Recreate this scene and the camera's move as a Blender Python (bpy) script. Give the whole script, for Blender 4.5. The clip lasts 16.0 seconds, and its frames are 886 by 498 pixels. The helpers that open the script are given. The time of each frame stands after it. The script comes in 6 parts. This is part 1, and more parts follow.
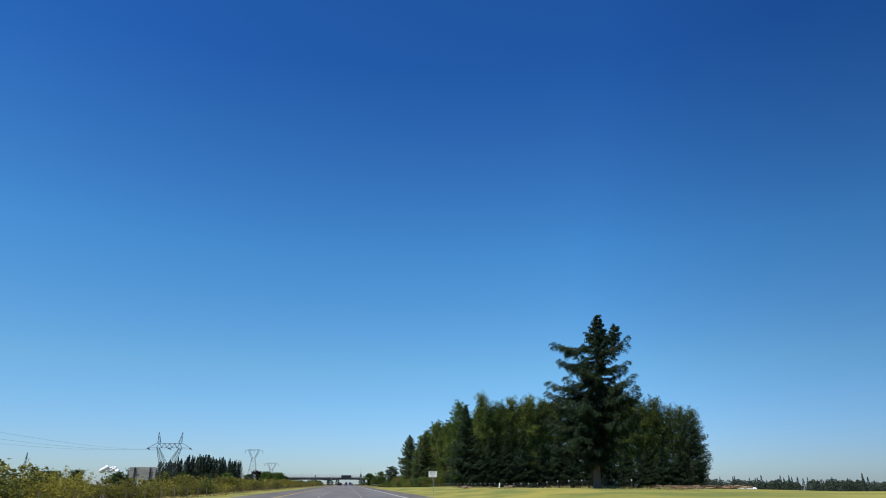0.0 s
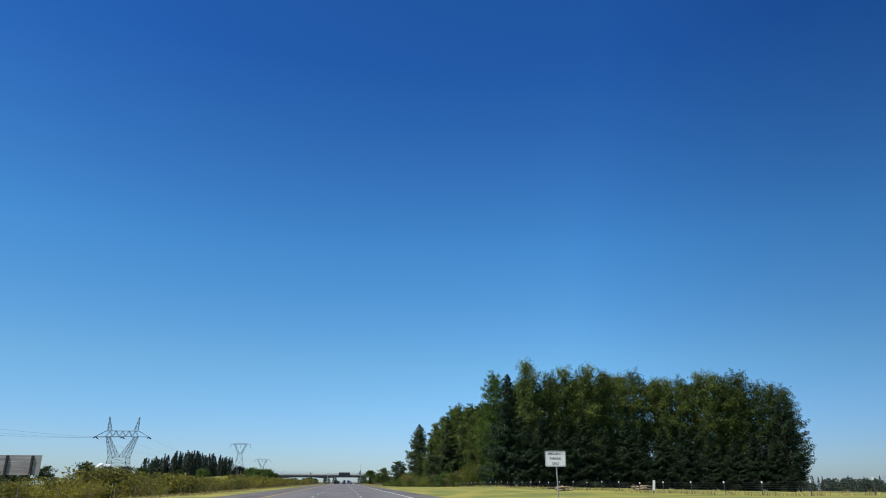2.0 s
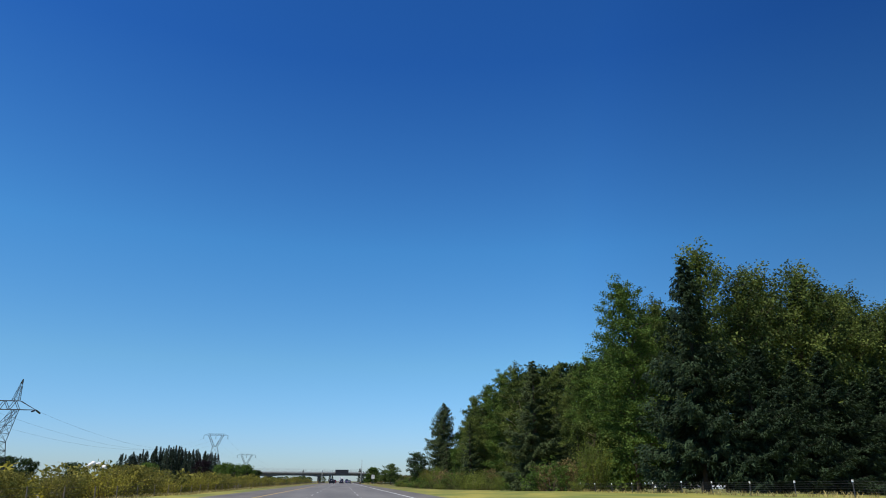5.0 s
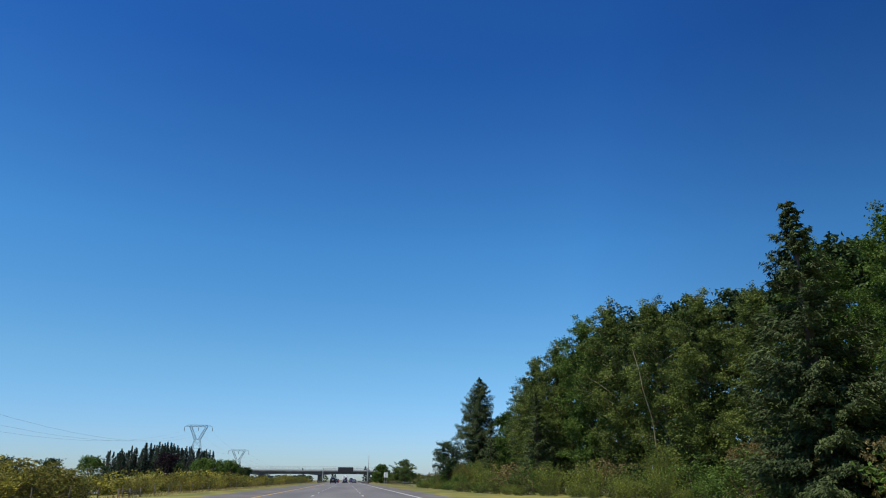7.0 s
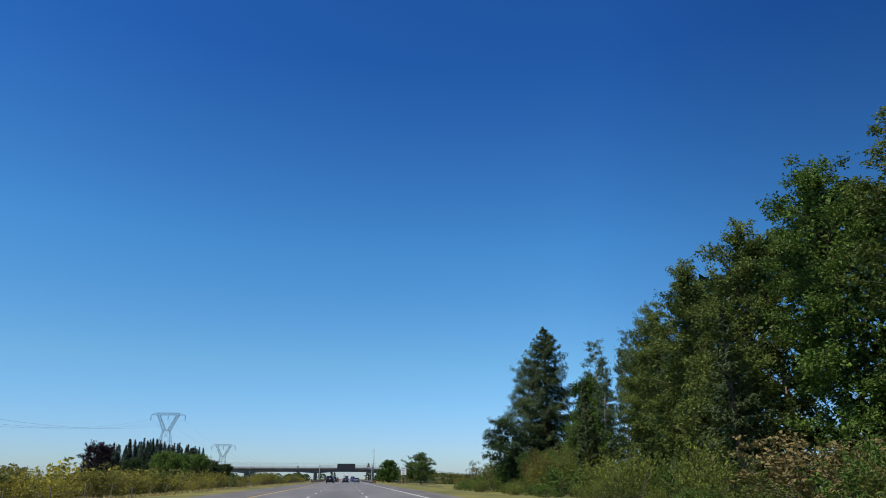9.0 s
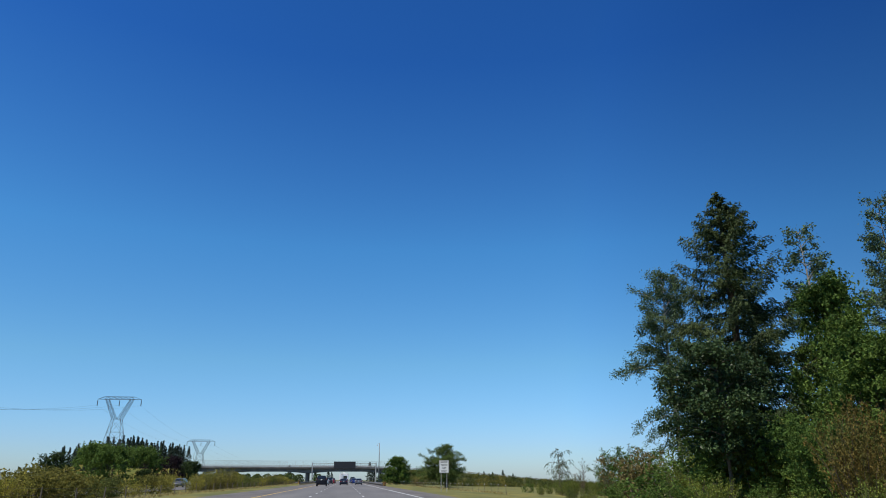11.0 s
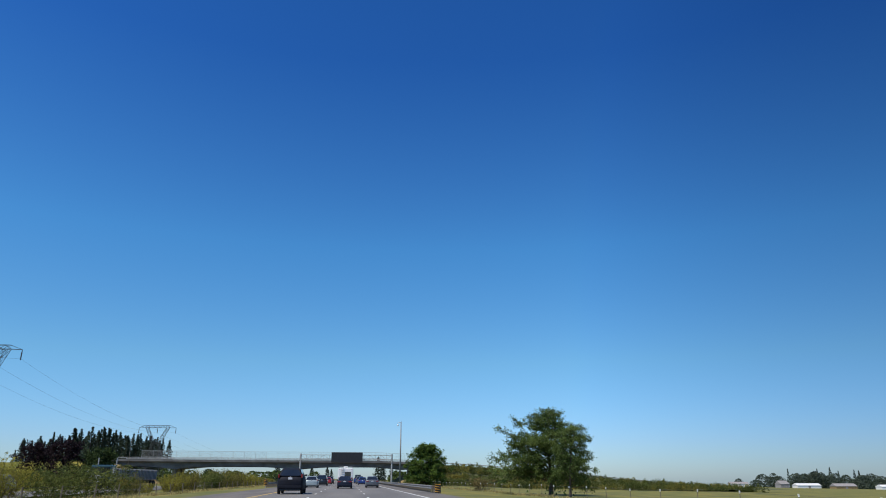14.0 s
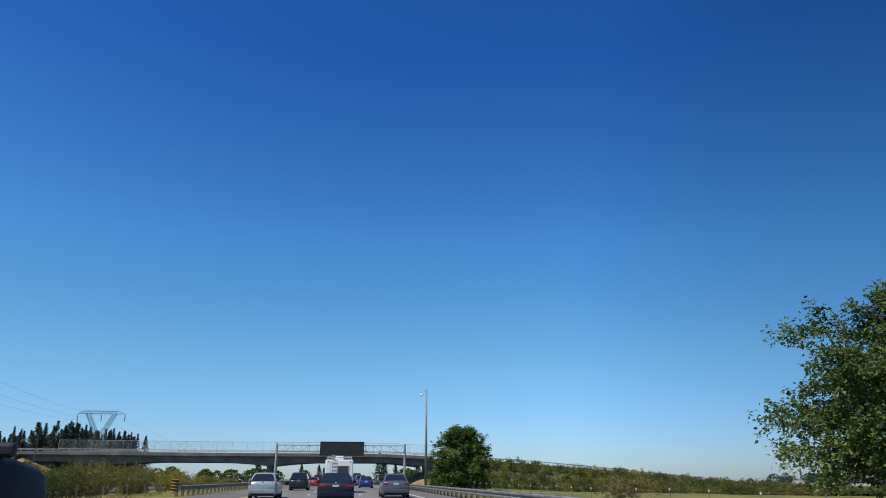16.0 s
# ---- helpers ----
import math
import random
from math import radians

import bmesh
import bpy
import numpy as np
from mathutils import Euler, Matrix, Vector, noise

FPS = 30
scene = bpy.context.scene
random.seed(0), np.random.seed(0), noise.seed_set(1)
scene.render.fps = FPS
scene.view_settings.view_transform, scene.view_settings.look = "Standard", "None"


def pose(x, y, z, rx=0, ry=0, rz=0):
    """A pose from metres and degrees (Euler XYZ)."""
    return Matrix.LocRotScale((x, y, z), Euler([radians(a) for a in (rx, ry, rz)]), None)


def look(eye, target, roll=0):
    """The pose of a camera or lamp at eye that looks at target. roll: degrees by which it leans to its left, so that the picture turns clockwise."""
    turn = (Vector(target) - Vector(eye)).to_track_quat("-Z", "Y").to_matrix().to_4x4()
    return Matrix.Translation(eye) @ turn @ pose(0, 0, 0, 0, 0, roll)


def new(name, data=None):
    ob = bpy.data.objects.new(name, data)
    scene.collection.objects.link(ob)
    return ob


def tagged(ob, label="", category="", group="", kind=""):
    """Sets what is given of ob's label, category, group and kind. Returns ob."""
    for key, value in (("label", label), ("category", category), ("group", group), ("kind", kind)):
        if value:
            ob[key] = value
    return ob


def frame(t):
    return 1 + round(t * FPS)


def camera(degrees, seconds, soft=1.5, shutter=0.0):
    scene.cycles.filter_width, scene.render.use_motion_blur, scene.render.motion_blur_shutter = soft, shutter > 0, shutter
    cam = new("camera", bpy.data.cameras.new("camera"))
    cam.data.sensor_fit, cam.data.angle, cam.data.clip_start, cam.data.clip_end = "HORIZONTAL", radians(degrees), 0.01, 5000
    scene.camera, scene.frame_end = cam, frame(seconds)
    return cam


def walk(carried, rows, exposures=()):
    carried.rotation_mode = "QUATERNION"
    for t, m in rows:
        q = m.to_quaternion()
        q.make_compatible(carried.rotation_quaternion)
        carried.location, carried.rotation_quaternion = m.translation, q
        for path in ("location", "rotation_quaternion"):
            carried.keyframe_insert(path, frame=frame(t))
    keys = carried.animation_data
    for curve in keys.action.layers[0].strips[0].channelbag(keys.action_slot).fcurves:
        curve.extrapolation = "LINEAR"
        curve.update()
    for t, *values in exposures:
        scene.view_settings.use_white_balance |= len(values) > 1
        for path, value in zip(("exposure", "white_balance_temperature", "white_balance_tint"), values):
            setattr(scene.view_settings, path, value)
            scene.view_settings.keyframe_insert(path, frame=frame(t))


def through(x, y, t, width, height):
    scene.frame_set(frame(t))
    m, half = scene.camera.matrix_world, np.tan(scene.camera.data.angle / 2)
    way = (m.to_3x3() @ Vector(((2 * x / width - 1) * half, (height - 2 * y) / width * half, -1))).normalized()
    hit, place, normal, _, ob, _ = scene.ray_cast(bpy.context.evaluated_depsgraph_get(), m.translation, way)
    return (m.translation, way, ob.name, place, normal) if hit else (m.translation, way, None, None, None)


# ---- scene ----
cam = camera(66.3, 16.0, soft=1.0)
EYE = 1.15
# seconds, metres along the road, yaw, pitch and lean in degrees
PATH = [
    (0, 0.00, -7.66, 19.08, -0.07),
    (0.5, 14.78, -7.68, 19.07, -0.08),
    (1, 29.23, -7.70, 19.04, -0.08),
    (1.5, 43.18, -7.82, 18.97, -0.09),
    (2, 57.29, -7.82, 18.95, 0.00),
    (2.5, 71.35, -7.87, 18.94, 0.03),
    (3, 84.98, -7.93, 18.90, -0.03),
    (3.5, 98.48, -7.97, 18.90, 0.00),
    (4, 111.96, -7.99, 18.90, 0.04),
    (4.5, 125.44, -8.00, 18.90, 0.07),
    (5, 138.92, -8.01, 18.89, 0.10),
    (5.5, 152.40, -8.03, 18.89, 0.14),
    (6, 166.33, -7.93, 18.89, 0.09),
    (6.5, 180.29, -7.85, 18.87, 0.10),
    (7, 194.22, -7.72, 18.83, 0.14),
    (7.5, 208.31, -7.63, 18.84, 0.04),
    (8, 222.48, -7.70, 18.80, -0.04),
    (8.5, 236.59, -7.67, 18.69, -0.05),
    (9, 250.68, -7.67, 18.71, -0.06),
    (9.5, 264.77, -7.68, 18.72, -0.06),
    (10, 278.86, -7.69, 18.74, -0.07),
    (10.5, 292.95, -7.70, 18.76, -0.08),
    (11, 306.59, -7.78, 18.78, -0.11),
    (11.5, 320.06, -7.80, 18.73, -0.13),
    (12, 333.44, -7.80, 18.74, -0.21),
    (12.5, 346.79, -7.77, 18.71, -0.09),
    (13, 360.22, -7.65, 18.73, -0.11),
    (13.5, 373.73, -7.64, 18.70, -0.01),
    (14, 387.13, -7.59, 18.72, 0.05),
    (14.5, 400.39, -7.69, 18.74, 0.15),
    (15, 413.56, -7.81, 18.77, 0.12),
    (15.5, 426.57, -7.91, 18.73, 0.04),
    (16, 439.48, -7.97, 18.71, 0.04),
]
walk(cam, [(t, pose(0, y, EYE, 90 + p, -r, yaw)) for t, y, yaw, p, r in PATH], [(0.0, 0.0), (16.0, 0.0)])

# ---- daylight ----
SUN_EL, SUN_AZ = radians(60), radians(236)  # height, and bearing clockwise from the way ahead
world = bpy.data.worlds.new("world")
scene.world = world
world.use_nodes = True
wn = world.node_tree
sky = wn.nodes.new("ShaderNodeTexSky")
sky.sky_type = "NISHITA"
sky.sun_disc = False
sky.sun_elevation, sky.sun_rotation = SUN_EL, SUN_AZ
sky.air_density, sky.dust_density, sky.ozone_density, sky.altitude = 1.0, 0.3, 3.0, 50
deep, tint = wn.nodes.new("ShaderNodeGamma"), wn.nodes.new("ShaderNodeMix")  # the deep blue of a dry summer sky
deep.inputs["Gamma"].default_value = 1.25
tint.data_type, tint.blend_type = "RGBA", "MULTIPLY"
tint.inputs[0].default_value = 1.0
tint.inputs[7].default_value = (0.62, 1.0, 1.32, 1)
wn.links.new(sky.outputs[0], deep.inputs["Color"])
wn.links.new(deep.outputs[0], tint.inputs[6])
# paler and less green towards the horizon, deeper overhead, all the way round
way, split = wn.nodes.new("ShaderNodeTexCoord"), wn.nodes.new("ShaderNodeSeparateXYZ")
depth, shade = wn.nodes.new("ShaderNodeValToRGB"), wn.nodes.new("ShaderNodeMix")
shade.data_type, shade.blend_type = "RGBA", "MULTIPLY"
shade.inputs[0].default_value = 1.0
wn.links.new(way.outputs["Generated"], split.inputs[0])
wn.links.new(split.outputs[2], depth.inputs[0])
steps = ((0.0, (0.86, 0.69, 0.76)), (0.05, (0.89, 0.73, 0.79)), (0.158, (0.95, 0.90, 0.76)), (0.32, (0.73, 0.99, 0.91)), (0.56, (0.35, 0.67, 0.87)))
while len(depth.color_ramp.elements) < len(steps):
    depth.color_ramp.elements.new(0.5)
for e, (p, c) in zip(depth.color_ramp.elements, steps):
    e.position, e.color = p, (*c, 1)
wn.links.new(tint.outputs[2], shade.inputs[6])
wn.links.new(depth.outputs[0], shade.inputs[7])
# and deeper on the side away from the sun
side, turn_away = wn.nodes.new("ShaderNodeValToRGB"), wn.nodes.new("ShaderNodeMapRange")
away = wn.nodes.new("ShaderNodeMix")
away.data_type, away.blend_type = "RGBA", "MULTIPLY"
away.inputs[0].default_value = 1.0
turn_away.inputs["From Min"].default_value, turn_away.inputs["From Max"].default_value = -1, 1
wn.links.new(split.outputs[0], turn_away.inputs[0])
wn.links.new(turn_away.outputs[0], side.inputs[0])
side.color_ramp.interpolation = "B_SPLINE"
steps = ((0.0, (1.0, 1.0, 1.0)), (0.36, (1.06, 1.06, 1.06)), (0.56, (1.26, 1.25, 1.24)), (0.70, (0.86, 0.89, 0.92)), (0.84, (0.58, 0.61, 0.66)), (1.0, (0.56, 0.59, 0.64)))
while len(side.color_ramp.elements) < len(steps):
    side.color_ramp.elements.new(0.5)
for e, (p, c) in zip(side.color_ramp.elements, steps):
    e.position, e.color = p, (*c, 1)
wn.links.new(shade.outputs[2], away.inputs[6])
wn.links.new(side.outputs[0], away.inputs[7])
wn.links.new(away.outputs[2], wn.nodes["Background"].inputs[0])
wn.nodes["Background"].inputs[1].default_value = 0.0835
sun_data = bpy.data.lights.new("sun", "SUN")
sun_data.energy, sun_data.angle, sun_data.color = 5.0, radians(0.53), (1.0, 0.93, 0.80)
sun = new("sun", sun_data)
sun_way = Vector((math.sin(SUN_AZ) * math.cos(SUN_EL), math.cos(SUN_AZ) * math.cos(SUN_EL), math.sin(SUN_EL)))
sun.matrix_world = look(sun_way * 60, (0, 0, 0))


# ---- materials ----
def material(name, colour, rough=0.7, metal=0.0, second=None, scale=3.0, fine=40.0, bump=0.1, island=0.0, stretch=(1, 1, 1), coat=0.0, spread=(0.35, 0.65)):
    """A surface with variation at two scales, fine relief and, for loose pieces, a tint of each one's own."""
    m = bpy.data.materials.new(name)
    m.use_nodes = True
    nt = m.node_tree
    b = nt.nodes["Principled BSDF"]
    b.inputs["Roughness"].default_value, b.inputs["Metallic"].default_value = rough, metal
    b.inputs["Coat Weight"].default_value = coat
    co = nt.nodes.new("ShaderNodeTexCoord")
    mp = nt.nodes.new("ShaderNodeMapping")
    mp.inputs["Scale"].default_value = stretch
    nt.links.new(co.outputs["Object"], mp.inputs[0])
    big, small = nt.nodes.new("ShaderNodeTexNoise"), nt.nodes.new("ShaderNodeTexNoise")
    big.inputs["Scale"].default_value, small.inputs["Scale"].default_value = scale, fine
    big.inputs["Detail"].default_value = small.inputs["Detail"].default_value = 4
    for n in (big, small):
        nt.links.new(mp.outputs[0], n.inputs["Vector"])
    second = second or tuple(c * 0.72 for c in colour)
    ramp = nt.nodes.new("ShaderNodeValToRGB")
    ramp.color_ramp.elements[0].position, ramp.color_ramp.elements[1].position = spread
    ramp.color_ramp.elements[0].color, ramp.color_ramp.elements[1].color = (*second, 1), (*colour, 1)
    nt.links.new(big.outputs[0], ramp.inputs[0])
    hsv = nt.nodes.new("ShaderNodeHueSaturation")
    nt.links.new(ramp.outputs[0], hsv.inputs["Color"])
    rng = nt.nodes.new("ShaderNodeMapRange")
    rng.inputs["To Min"].default_value, rng.inputs["To Max"].default_value = 0.78, 1.22
    nt.links.new(small.outputs[0], rng.inputs[0])
    value = rng.outputs[0]
    if island:
        geo = nt.nodes.new("ShaderNodeNewGeometry")
        r2 = nt.nodes.new("ShaderNodeMapRange")
        r2.inputs["To Min"].default_value, r2.inputs["To Max"].default_value = 1 - island, 1 + island
        nt.links.new(geo.outputs["Random Per Island"], r2.inputs[0])
        mul = nt.nodes.new("ShaderNodeMath")
        mul.operation = "MULTIPLY"
        nt.links.new(value, mul.inputs[0])
        nt.links.new(r2.outputs[0], mul.inputs[1])
        value = mul.outputs[0]
    nt.links.new(value, hsv.inputs["Value"])
    nt.links.new(hsv.outputs[0], b.inputs["Base Color"])
    if bump:
        bp = nt.nodes.new("ShaderNodeBump")
        bp.inputs["Strength"].default_value, bp.inputs["Distance"].default_value = bump, 0.03
        nt.links.new(small.outputs[0], bp.inputs["Height"])
        nt.links.new(bp.outputs[0], b.inputs["Normal"])
    return m


def leaf_material(name, colour, second, through=0.25, rough=0.7):
    """Leaves: a tint of each leaf's own, drifts of a second green over the crown, and some light let through."""
    m = material(name, colour, rough, second=second, scale=0.35, fine=2.5, bump=0, island=0.45)
    nt = m.node_tree
    b, out = nt.nodes["Principled BSDF"], nt.nodes["Material Output"]
    b.inputs["Specular IOR Level"].default_value = 0.12
    tr, mix = nt.nodes.new("ShaderNodeBsdfTranslucent"), nt.nodes.new("ShaderNodeMixShader")
    mix.inputs[0].default_value = through
    nt.links.new(b.inputs["Base Color"].links[0].from_socket, tr.inputs[0])
    nt.links.new(b.outputs[0], mix.inputs[1])
    nt.links.new(tr.outputs[0], mix.inputs[2])
    nt.links.new(mix.outputs[0], out.inputs[0])
    return m


M_FIR = leaf_material("fir needles", (0.034, 0.056, 0.025), (0.015, 0.028, 0.015), 0.1)
M_SPRUCE = leaf_material("dark needles", (0.042, 0.062, 0.04), (0.026, 0.042, 0.028), 0.12)
M_CONIFER = leaf_material("conifer needles", (0.080, 0.105, 0.038), (0.034, 0.052, 0.022), 0.12)
# distance haze is put into this paler, greyer leaf colour
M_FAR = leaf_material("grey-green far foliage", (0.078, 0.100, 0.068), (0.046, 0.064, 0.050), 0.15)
M_POPLAR = leaf_material("poplar leaves", (0.168, 0.208, 0.050), (0.046, 0.074, 0.020), 0.3)
M_MAPLE = leaf_material("maple leaves", (0.135, 0.205, 0.042), (0.055, 0.100, 0.021), 0.3)
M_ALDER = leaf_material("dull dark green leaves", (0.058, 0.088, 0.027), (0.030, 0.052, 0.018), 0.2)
M_GLOSSY = leaf_material("dark glossy leaves", (0.062, 0.098, 0.036), (0.028, 0.050, 0.020), 0.15, 0.35)
# poplar leaves again, darkened: the shade on the wood's edge is put into the colour
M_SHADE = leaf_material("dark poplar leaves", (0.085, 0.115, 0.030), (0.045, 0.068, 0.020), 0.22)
M_CHERRY = leaf_material("cherry leaves", (0.140, 0.190, 0.052), (0.070, 0.105, 0.030), 0.28)
M_SILVER = leaf_material("grey-green leaves", (0.125, 0.175, 0.085), (0.058, 0.095, 0.045), 0.26)
M_PURPLE = leaf_material("purple leaves", (0.024, 0.013, 0.017), (0.014, 0.009, 0.012), 0.12)
M_BRAMBLE = leaf_material("bramble leaves", (0.245, 0.212, 0.046), (0.112, 0.118, 0.029), 0.28)
M_THICKET = leaf_material("thicket leaves", (0.125, 0.14, 0.034), (0.062, 0.085, 0.022), 0.25)
M_BROOM = leaf_material("yellow-green shrub leaves", (0.345, 0.30, 0.046), (0.175, 0.172, 0.031), 0.3)
M_RUST = leaf_material("rust-tinged olive leaves", (0.185, 0.120, 0.030), (0.110, 0.105, 0.028), 0.28)
M_LIME = leaf_material("bright yellow-green leaves", (0.205, 0.230, 0.038), (0.095, 0.130, 0.026), 0.3)
M_BRUSH = leaf_material("dry brush", (0.21, 0.155, 0.06), (0.125, 0.105, 0.042), 0.15)
M_BARK = material("bark", (0.115, 0.082, 0.058), 0.9, scale=2, fine=30, bump=0.6, stretch=(1, 1, 0.2))
# the same bark darkened: gloom among the wood's edge trunks is put into the colour
M_DARK_BARK = material("dark conifer bark", (0.045, 0.034, 0.026), 0.9, scale=2, fine=30, bump=0.6, stretch=(1, 1, 0.2))
M_PALE = material("pale bark", (0.40, 0.355, 0.28), 0.85, second=(0.20, 0.17, 0.135), scale=2.5, fine=25, bump=0.4, stretch=(1, 1, 0.4))
M_STRAW_BARK = material("bare straw-coloured wood", (0.55, 0.44, 0.24), 0.85, second=(0.36, 0.29, 0.17), scale=3, fine=30, bump=0.4)
M_LOG = material("weathered cut wood", (0.40, 0.31, 0.18), 0.85, second=(0.22, 0.17, 0.11), scale=3, fine=30, bump=0.4)
M_DEBRIS = material("reddish dead wood", (0.27, 0.155, 0.095), 0.9, second=(0.15, 0.09, 0.06), scale=4, fine=30, bump=0.4)
M_GRASS = material("dry grass", (0.30, 0.265, 0.040), 0.95, second=(0.145, 0.170, 0.022), scale=0.30, fine=2.6, bump=0.8, stretch=(1, 0.35, 1), spread=(0.38, 0.62))
nt = M_GRASS.node_tree  # the mown verge gives way to rough brownish pasture further on
co, cut, fade, rough_field = nt.nodes.new("ShaderNodeTexCoord"), nt.nodes.new("ShaderNodeSeparateXYZ"), nt.nodes.new("ShaderNodeMapRange"), nt.nodes.new("ShaderNodeMix")
nt.links.new(co.outputs["Object"], cut.inputs[0])
nt.links.new(cut.outputs["Y"], fade.inputs[0])
fade.inputs["From Min"].default_value, fade.inputs["From Max"].default_value = 190, 300
rough_field.data_type, rough_field.blend_type = "RGBA", "MULTIPLY"
rough_field.inputs[7].default_value = (0.60, 0.57, 0.52, 1)
nt.links.new(fade.outputs[0], rough_field.inputs[0])
base = nt.nodes["Principled BSDF"].inputs["Base Color"]
nt.links.new(base.links[0].from_socket, rough_field.inputs[6])
nt.links.new(rough_field.outputs[2], base)
M_SCRUB = material("overgrown olive scrub ground", (0.085, 0.090, 0.030), 0.95, second=(0.050, 0.060, 0.020), scale=0.8, fine=5, bump=0.9)
M_BLADES = leaf_material("straw-coloured grass blades", (0.44, 0.345, 0.15), (0.24, 0.215, 0.075), 0.25)
M_ROAD = material("asphalt", (0.165, 0.154, 0.140), 0.85, second=(0.115, 0.108, 0.100), scale=0.35, fine=60, bump=0.25, stretch=(1, 0.08, 1))
M_SHOULDER = material("worn shoulder asphalt", (0.150, 0.132, 0.112), 0.9, second=(0.095, 0.086, 0.076), scale=0.6, fine=50, bump=0.3, stretch=(1, 0.15, 1))
M_WHITE_LINE = material("white road paint", (0.62, 0.62, 0.58), 0.7, second=(0.42, 0.42, 0.40), scale=2, fine=30)
M_YELLOW_LINE = material("yellow road paint", (0.62, 0.40, 0.06), 0.7, second=(0.42, 0.28, 0.06), scale=2, fine=30)
M_CONCRETE = material("concrete", (0.165, 0.162, 0.155), 0.85, second=(0.10, 0.098, 0.095), scale=0.7, fine=18, bump=0.2, stretch=(0.6, 0.6, 1))
M_DIRT = material("dry earth", (0.30, 0.205, 0.095), 0.95, second=(0.17, 0.135, 0.06), scale=0.9, fine=5, bump=0.9)
M_STEEL = material("galvanised steel", (0.40, 0.40, 0.39), 0.6, 0.25, second=(0.29, 0.29, 0.285), scale=2, fine=25, bump=0.05)
M_RAIL = material("weathered grey guard rail steel", (0.235, 0.225, 0.215), 0.6, 0.2, second=(0.15, 0.14, 0.13), scale=2, fine=25, bump=0.08)
M_PYLON = material("dull lattice steel", (0.060, 0.064, 0.070), 0.7, 0.0, scale=2, fine=20, bump=0.05)
M_MAST = material("dull grey mast paint", (0.20, 0.21, 0.21), 0.6, 0.1, scale=2, fine=20, bump=0.02)
M_WIRE = material("dark wire", (0.10, 0.10, 0.105), 0.6, 0.5, scale=3, fine=20, bump=0)
M_POST = material("weathered wood post", (0.20, 0.165, 0.125), 0.9, second=(0.11, 0.09, 0.07), scale=4, fine=30, bump=0.5, stretch=(1, 1, 0.2))
M_BOARD = material("grey weathered boards", (0.30, 0.28, 0.27), 0.85, second=(0.21, 0.195, 0.19), scale=2, fine=25, bump=0.3, stretch=(0.2, 1, 1))
M_SIGN = material("white sign sheet", (0.80, 0.80, 0.77), 0.45, second=(0.72, 0.72, 0.69), scale=3, fine=30, bump=0.02)
M_INK = material("black sign ink", (0.012, 0.012, 0.013), 0.5, scale=3, fine=30, bump=0)
M_BLACK = material("matt black panel", (0.018, 0.018, 0.02), 0.55, scale=2, fine=30, bump=0.03)
M_ORANGE = material("orange reflective sheet", (0.72, 0.36, 0.03), 0.45, scale=3, fine=30, bump=0)
M_RUBBER = material("tyre rubber", (0.018, 0.018, 0.018), 0.85, scale=6, fine=60, bump=0.2)
M_RIM = material("alloy rim", (0.42, 0.43, 0.44), 0.35, 0.9, scale=5, fine=40, bump=0)
M_GLASS = material("tinted car glass", (0.018, 0.022, 0.026), 0.06, 0.0, scale=1, fine=5, bump=0, coat=0.5)
M_TRIM = material("black plastic trim", (0.02, 0.02, 0.022), 0.6, scale=5, fine=60, bump=0.1)
M_PLATE = material("pale number plate", (0.62, 0.64, 0.66), 0.5, scale=6, fine=60, bump=0)
M_LAMP_RED = material("red lamp lens", (0.22, 0.010, 0.012), 0.18, coat=0.5, scale=6, fine=60, bump=0)
M_LAMP_PALE = material("pale pink lamp lens", (0.42, 0.20, 0.20), 0.2, coat=0.4, scale=6, fine=60, bump=0)
M_LAMP_CLEAR = material("clear lamp lens", (0.62, 0.64, 0.66), 0.15, coat=0.5, scale=6, fine=60, bump=0)


def paint(name, colour, metal=0.15, rough=0.30):
    return material(name, colour, rough, metal, second=tuple(c * 0.9 for c in colour), scale=1.5, fine=90, bump=0, coat=0.35)


P_SILVER = paint("pale silver-blue paint", (0.27, 0.32, 0.335))
P_NAVY = paint("dark navy paint", (0.012, 0.015, 0.028), 0.0, 0.42)
for socket, v in (("Coat Weight", 0.05), ("Specular IOR Level", 0.2)):  # coat and specular cut to mute the reflected sky
    P_NAVY.node_tree.nodes["Principled BSDF"].inputs[socket].default_value = v
# nearly black and matt, so the hood looks dark instead of mirroring the sky
P_DULL = material("dusty near-black navy paint", (0.010, 0.012, 0.020), 0.65, second=(0.007, 0.008, 0.013), scale=1.5, fine=60, bump=0)
P_DULL.node_tree.nodes["Principled BSDF"].inputs["Specular IOR Level"].default_value = 0.15
P_GREY = paint("dark grey paint", (0.085, 0.09, 0.10))
P_BLACK = paint("black paint", (0.014, 0.014, 0.016))
P_RED = paint("red paint", (0.34, 0.020, 0.022), 0.1)
P_BLUE = paint("blue paint", (0.012, 0.035, 0.16), 0.2)
P_WHITE = paint("white gelcoat", (0.78, 0.78, 0.76), 0.0, 0.4)
P_TEAL = paint("dark green truck paint", (0.03, 0.07, 0.075), 0.2)


# ---- building helpers ----
def mesh_of(name, verts, faces, mat=None, smooth=False):
    me = bpy.data.meshes.new(name)
    me.from_pydata(verts, [], faces)
    if mat:
        me.materials.append(mat)
    if smooth:
        me.polygons.foreach_set("use_smooth", [True] * len(me.polygons))
    me.update()
    return me


